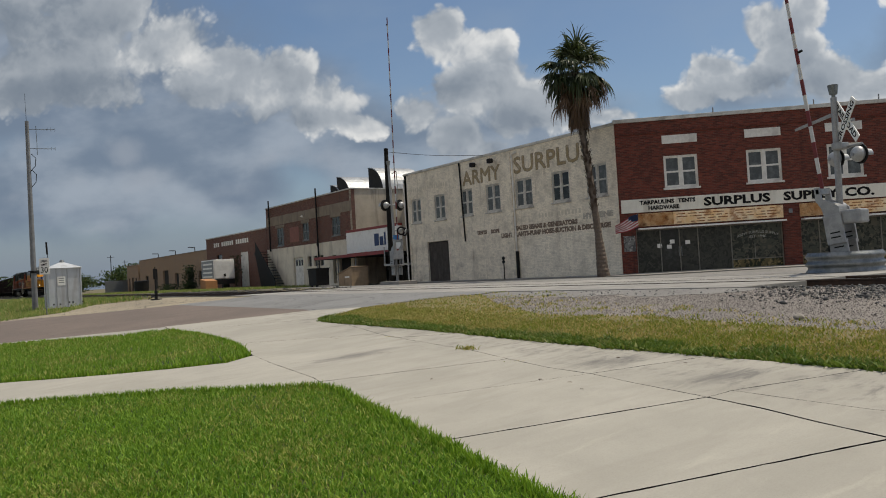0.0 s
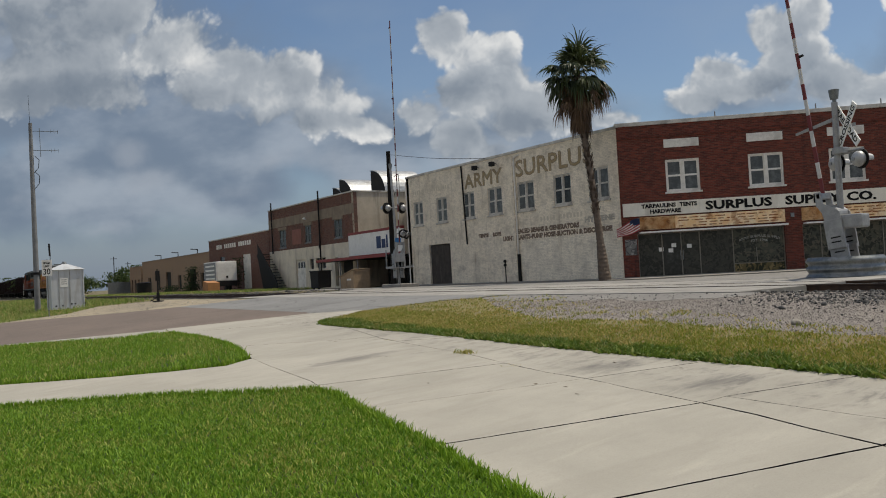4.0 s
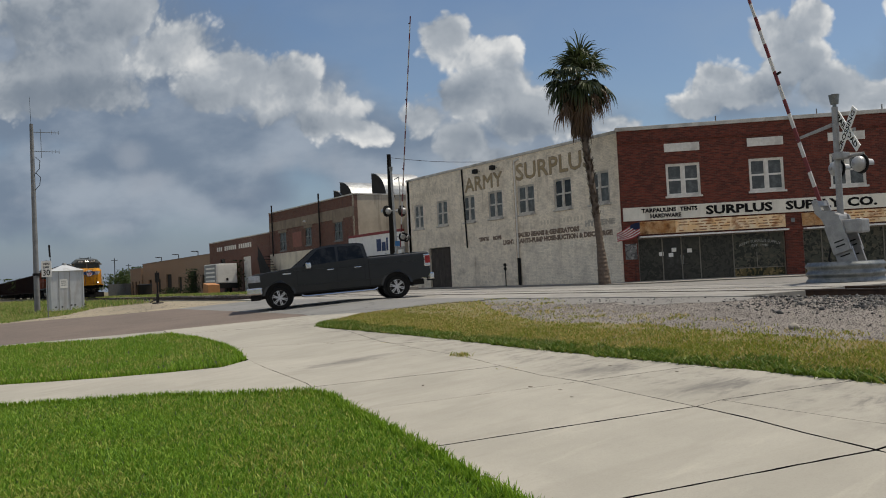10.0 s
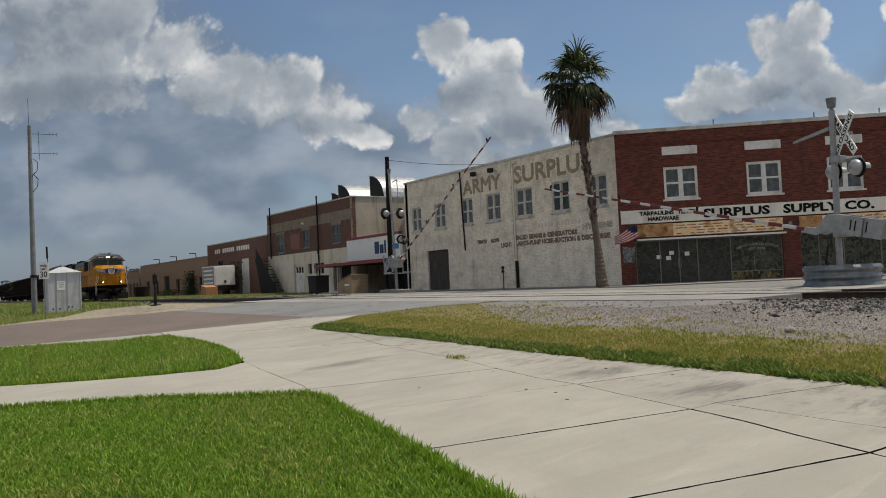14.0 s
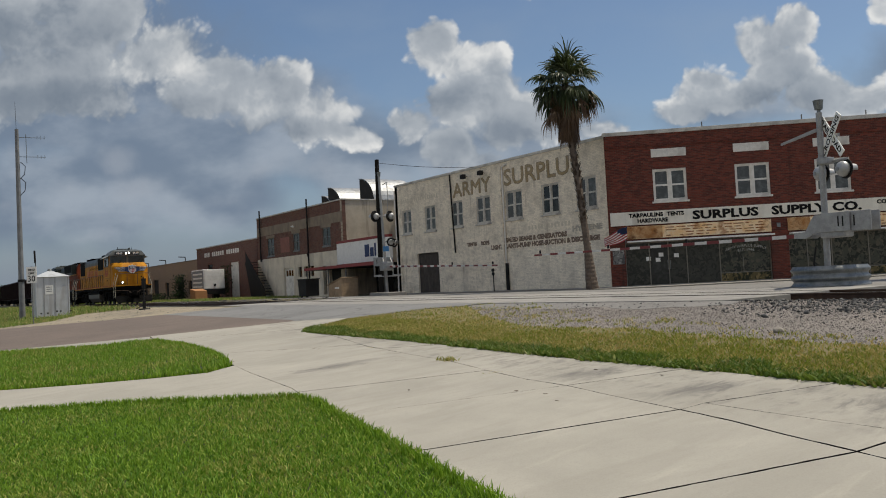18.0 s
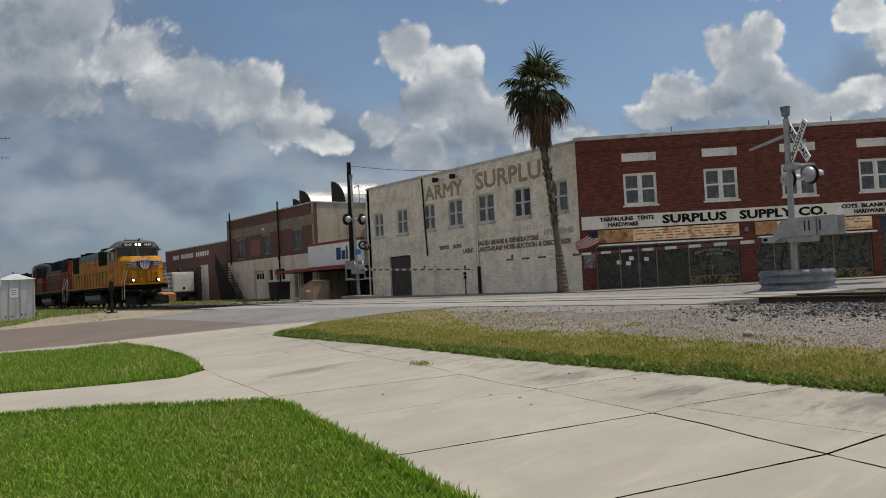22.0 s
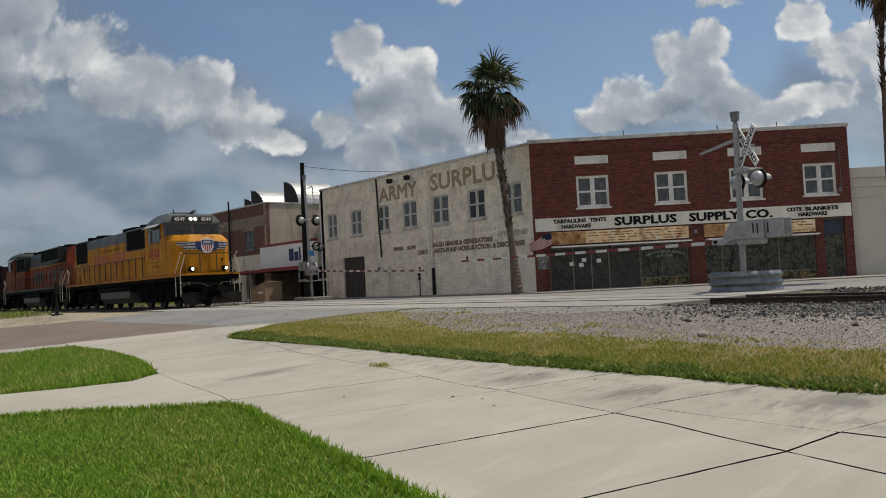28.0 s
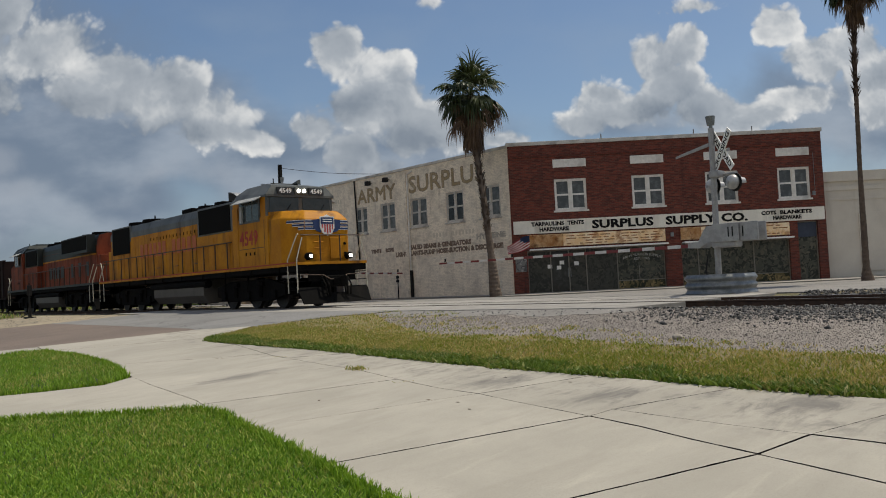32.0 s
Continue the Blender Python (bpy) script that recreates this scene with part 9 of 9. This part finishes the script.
    p = np.column_stack([np.clip(rng.normal(12.6, 1.2, 26000), 10.2, 15.5), rng.uniform(2.0, 15.5, 26000)])
    p = p[(p[:, 0] < 13.25) | (p[:, 1] < 9.3)]
    p = p[(rng.random(len(p)) < np.clip((9.5 - p[:, 1]) / 5.0, 0.03, 1.0) * np.clip((p[:, 0] - 11.0) / 1.5, 0.03, 1.0))]
    rocks("ballast", "dark crushed stone ballast", p, ground_profile(p[:, 0]) + 0.012, 0.015, rng, BALLAST, 0.2)
    p = np.column_stack([rng.uniform(13.2, 20.2, 22000), rng.uniform(0.0, 9.3, 22000)])
    rocks("ballast", "dark crushed stone ballast", p, ground_profile(p[:, 0]) + 0.03, 0.018, rng, BALLAST, 0.2)
    p = np.column_stack([rng.uniform(13.4, 20.2, 9000), rng.uniform(38.6, 75.0, 9000)])
    rocks("ballast", "dusty crushed stone ballast", p, ground_profile(p[:, 0]) + 0.03, 0.028, rng, BALLAST, 0.3)
    for y0, y1 in ((-160, 9.35), (38.3, 420)):
        bm = bm_new()
        bend_prism(bm, [(13.0, 0.79), (14.2, 0.63), (19.2, 0.63), (20.3, 0.81), (20.3, 0.5), (13.0, 0.5)], (y0, y1) if y1 < 20 else (y0, 42, 50, 70, 110, y1))
        tagged(put_mesh("ballast_bed", bm, BALLAST_BED), "packed ballast bed of the line", "ballast", kind="structure")
    sand = [(3.9, 42.8), (6.0, 40.3), (7.75, 37.6), (9.95, 36.0), (12.9, 34.3), (12.9, 48.0), (8.2, 51.5), (4.6, 51.0), (-20, 76), (-20, 68)]
    tagged(sheet("sandy_shoulder", sand, 0.012, 0.0, SAND), "sandy gravel shoulder of the road", "shoulder", kind="structure")
    p = scatter(sand, 1300, rng, (3.0, 34.0), (13.0, 52.0))
    rocks("gravel", "loose gravel on the road shoulder", p, zga(p[:, 0]) + 0.012, 0.013, rng, GRAVEL)
    field = [(-40, 100), (-40, 96), (4.2, 51.5), (8.0, 52.0), (12.6, 49.0), (12.8, 110), (8, 150), (-40, 150)]
    p = scatter(field, 45000, rng, (-14.0, 48.0), (12.8, 120.0))
    p = p[(np.hypot(p[:, 0] - 8.3, p[:, 1] - 53.8) > 1.5)]
    blades("field_grass", "rough green and straw grass field", p, 0.0, 0.24, 0.022, 0.8, rng, GRASS_TALL)
    p = scatter([(4.0, 43.5), (7.0, 44.5), (9.5, 50.5), (6.5, 52.5), (2.5, 50.0)], 5000, rng, (2.0, 43.0), (9.6, 53.0))
    blades("weeds", "weeds round the equipment hut", p, 0.0, 0.13, 0.014, 0.8, rng, GRASS_TALL)
    p = np.column_stack([rng.uniform(20.6, 28.6, 20000), rng.uniform(60.0, 118.0, 20000)])
    blades("yard_grass", "patchy green grass in front of the warehouses", p, 0.0, 0.2, 0.02, 0.8, rng, GRASS_TALL)
    # a weed in the joint, a few leaves, one pale stone
    for x, y, n, h in ((6.22, 8.95, 80, 0.05), (5.84, 7.42, 30, 0.012), (6.66, 11.7, 30, 0.012)):
        q = np.column_stack([rng.normal(x, 0.05, n), rng.normal(y, 0.10, n)])
        blades("weed_tuft", "small weed growing in the driveway joint", q, 0.04, h, 0.008, 1.2, rng, GRASS_DRY)
    s = bm_new()
    bmesh.ops.create_icosphere(s, subdivisions=2, radius=0.085)
    for v in s.verts:
        v.co = Vector((v.co.x * 1.35, v.co.y * 0.9, v.co.z * 0.6)) * (1 + 0.25 * noise.noise(v.co * 9))
    st = put_mesh("stone", s, ROCK)
    st.matrix_world = pose(9.62, 6.25, zg(9.62) + 0.035, 0, 0, 30)
    tagged(st, "single pale lump of rock in the gravel", "stone")
    for k in range(12):
        x, y = random.uniform(3.6, 7.0), random.uniform(3.5, 13.0)
        if not inside(np.array([x]), np.array([y]), DRIVE)[0]:
            continue
        lf = bm_new()
        add_prism(lf, [(-0.02, 0), (0, 0.012), (0.025, 0), (0, -0.012)], 0, 0.003, "z")
        ob = put_mesh("dry_leaf", lf, DRY_LEAF)
        ob.matrix_world = pose(x, y, zg(x) + 0.047, random.uniform(-10, 10), 0, random.uniform(0, 360))
        tagged(ob, "small dry brown leaf lying on the concrete", "leaf", "dry leaves on the driveway")


ROCK = mat("pale rock", (0.36, 0.33, 0.28), (0.26, 0.235, 0.20), 12, 0.95, bump=0.6)
DRY_LEAF = mat("dry leaf", (0.12, 0.075, 0.04), (0.08, 0.05, 0.03), 20, 0.9)
BALLAST_BED = ground_mat("ballast bed", (0.15, 0.145, 0.14), (0.085, 0.083, 0.082), (0.11, 0.10, 0.09), 2.0, 26)
build_cover()


# ---------------------------------------------------------------- what moves
def motions():
    # gate arms, by their angle over the level
    right = ((0, 83), (8.0, 83), (8.8, 82.5), (9.5, 79.6), (10, 73.7), (10.5, 66.3), (11, 58.5), (11.5, 50), (12, 41.8), (12.5, 34.0), (13, 26.6), (13.5, 19.2), (14, 12.5), (14.5, 6.0), (15.0, 2.6), (15.6, 1.6), (17, 0.8), (19, 0.2), (32, 0.2))
    left = ((0, 88.5), (8.0, 88.5), (9, 88), (9.5, 82), (10, 75.5), (10.5, 68.5), (11, 60), (11.5, 51.5), (12, 44), (12.5, 38), (13, 33), (13.5, 27.5), (14, 22.5), (14.5, 17.8), (15.2, 11.0), (15.8, 5.0), (16.5, 0.3), (17, -1.0), (19, -2.0), (32, -2.0))
    walk(ARM_RIGHT, [(t, pose(-0.05, 0.05, 1.66, a, 0, 0)) for t, a in right])
    walk(ARM_LEFT, [(t, pose(0.0, 0.03, 1.97, a, 0, 0)) for t, a in left])
    # the train, slowing a little as it nears the crossing
    def lead(t):
        return 25.16 + 3.132 * (32.0 - t) + 0.02 * (32.0 - t) ** 2

    def on_line(y, length, turned=False):
        x0, x1 = line_x(y), line_x(y + length)
        a = -math.degrees(math.asin((x1 - x0) / length))
        return pose(x1, y + length, RAIL_Z, 0, 0, 180 + a) if turned else pose(x0, y, RAIL_Z, 0, 0, a)
    times = [float(k) for k in range(33)]
    walk(LOCO_LEAD, [(t, on_line(lead(t), 21.2)) for t in times])
    walk(LOCO_TRAIL, [(t, on_line(lead(t) + 22.4, 21.2, True)) for t in times])
    for k, c in enumerate(CARS):
        walk(c, [(t, on_line(lead(t) + 44.2 + 17.2 * k, 16.0)) for t in times])
    for w, r in LOCO_SETS:
        p = w.matrix_basis.translation.copy()
        s = -1 if w.parent.parent == LOCO_TRAIL else 1
        walk(w, [(0.15 * k, pose(p.x, p.y, p.z, s * math.degrees((lead(0) - lead(0.15 * k)) / r), 0, 0)) for k in range(214)])
    # the pickup, by its rear and front axle on the road
    rows = [(0.0, 82.0, -34.2, 84.9, -36.8), (4.0, 53.9, -9.3, 56.8, -11.9), (7.0, 30.7, 11.3, 33.7, 8.8), (8.0, 25.4, 16.1, 28.3, 13.6), (8.5, 22.5, 18.8, 25.5, 16.4), (9.0, 19.2, 21.4, 22.3, 19.1), (9.5, 15.0, 23.8, 18.4, 22.0),
            (10.0, 10.6, 25.7, 14.2, 24.3), (10.5, 6.1, 27.9, 9.6, 26.2), (11.0, 1.6, 30.3, 5.1, 28.6), (11.5, -2.7, 33.0, 0.6, 31.0), (12.5, -9.6, 39.4, -6.8, 36.8), (16.0, -36.0, 64.0, -33.2, 61.4), (32.0, -146.0, 166.0, -143.2, 163.4)]

    def road_z(x):
        return zg(x) + (0.032 if x < 20 else 0.014)
    keys = []
    for t, fx, fy, bx, by in rows:
        f, b = Vector((fx, fy, road_z(fx))), Vector((bx, by, road_z(bx)))
        c, d = (f + b) / 2, (f - b).normalized()
        keys.append((t, Matrix.Translation(c) @ pose(0, 0, 0, 0, 0, math.degrees(math.atan2(-d.x, d.y))) @ pose(0, 0, 0, math.degrees(math.asin(d.z)), 0, 0)))
    walk(TRUCK, keys)
    for w in TRUCK_WHEELS:
        p = w.matrix_basis.translation.copy()
        spin = [(0.0, 0.0), (7.5, 0.0)] + [(7.5 + 0.06 * k, -80.0 * k) for k in range(1, 76)]
        spin.append((32.0, -80.0 * 75 - 5))
        walk(w, [(t, pose(p.x, p.y, p.z, a, 0, 0)) for t, a in spin])


motions()
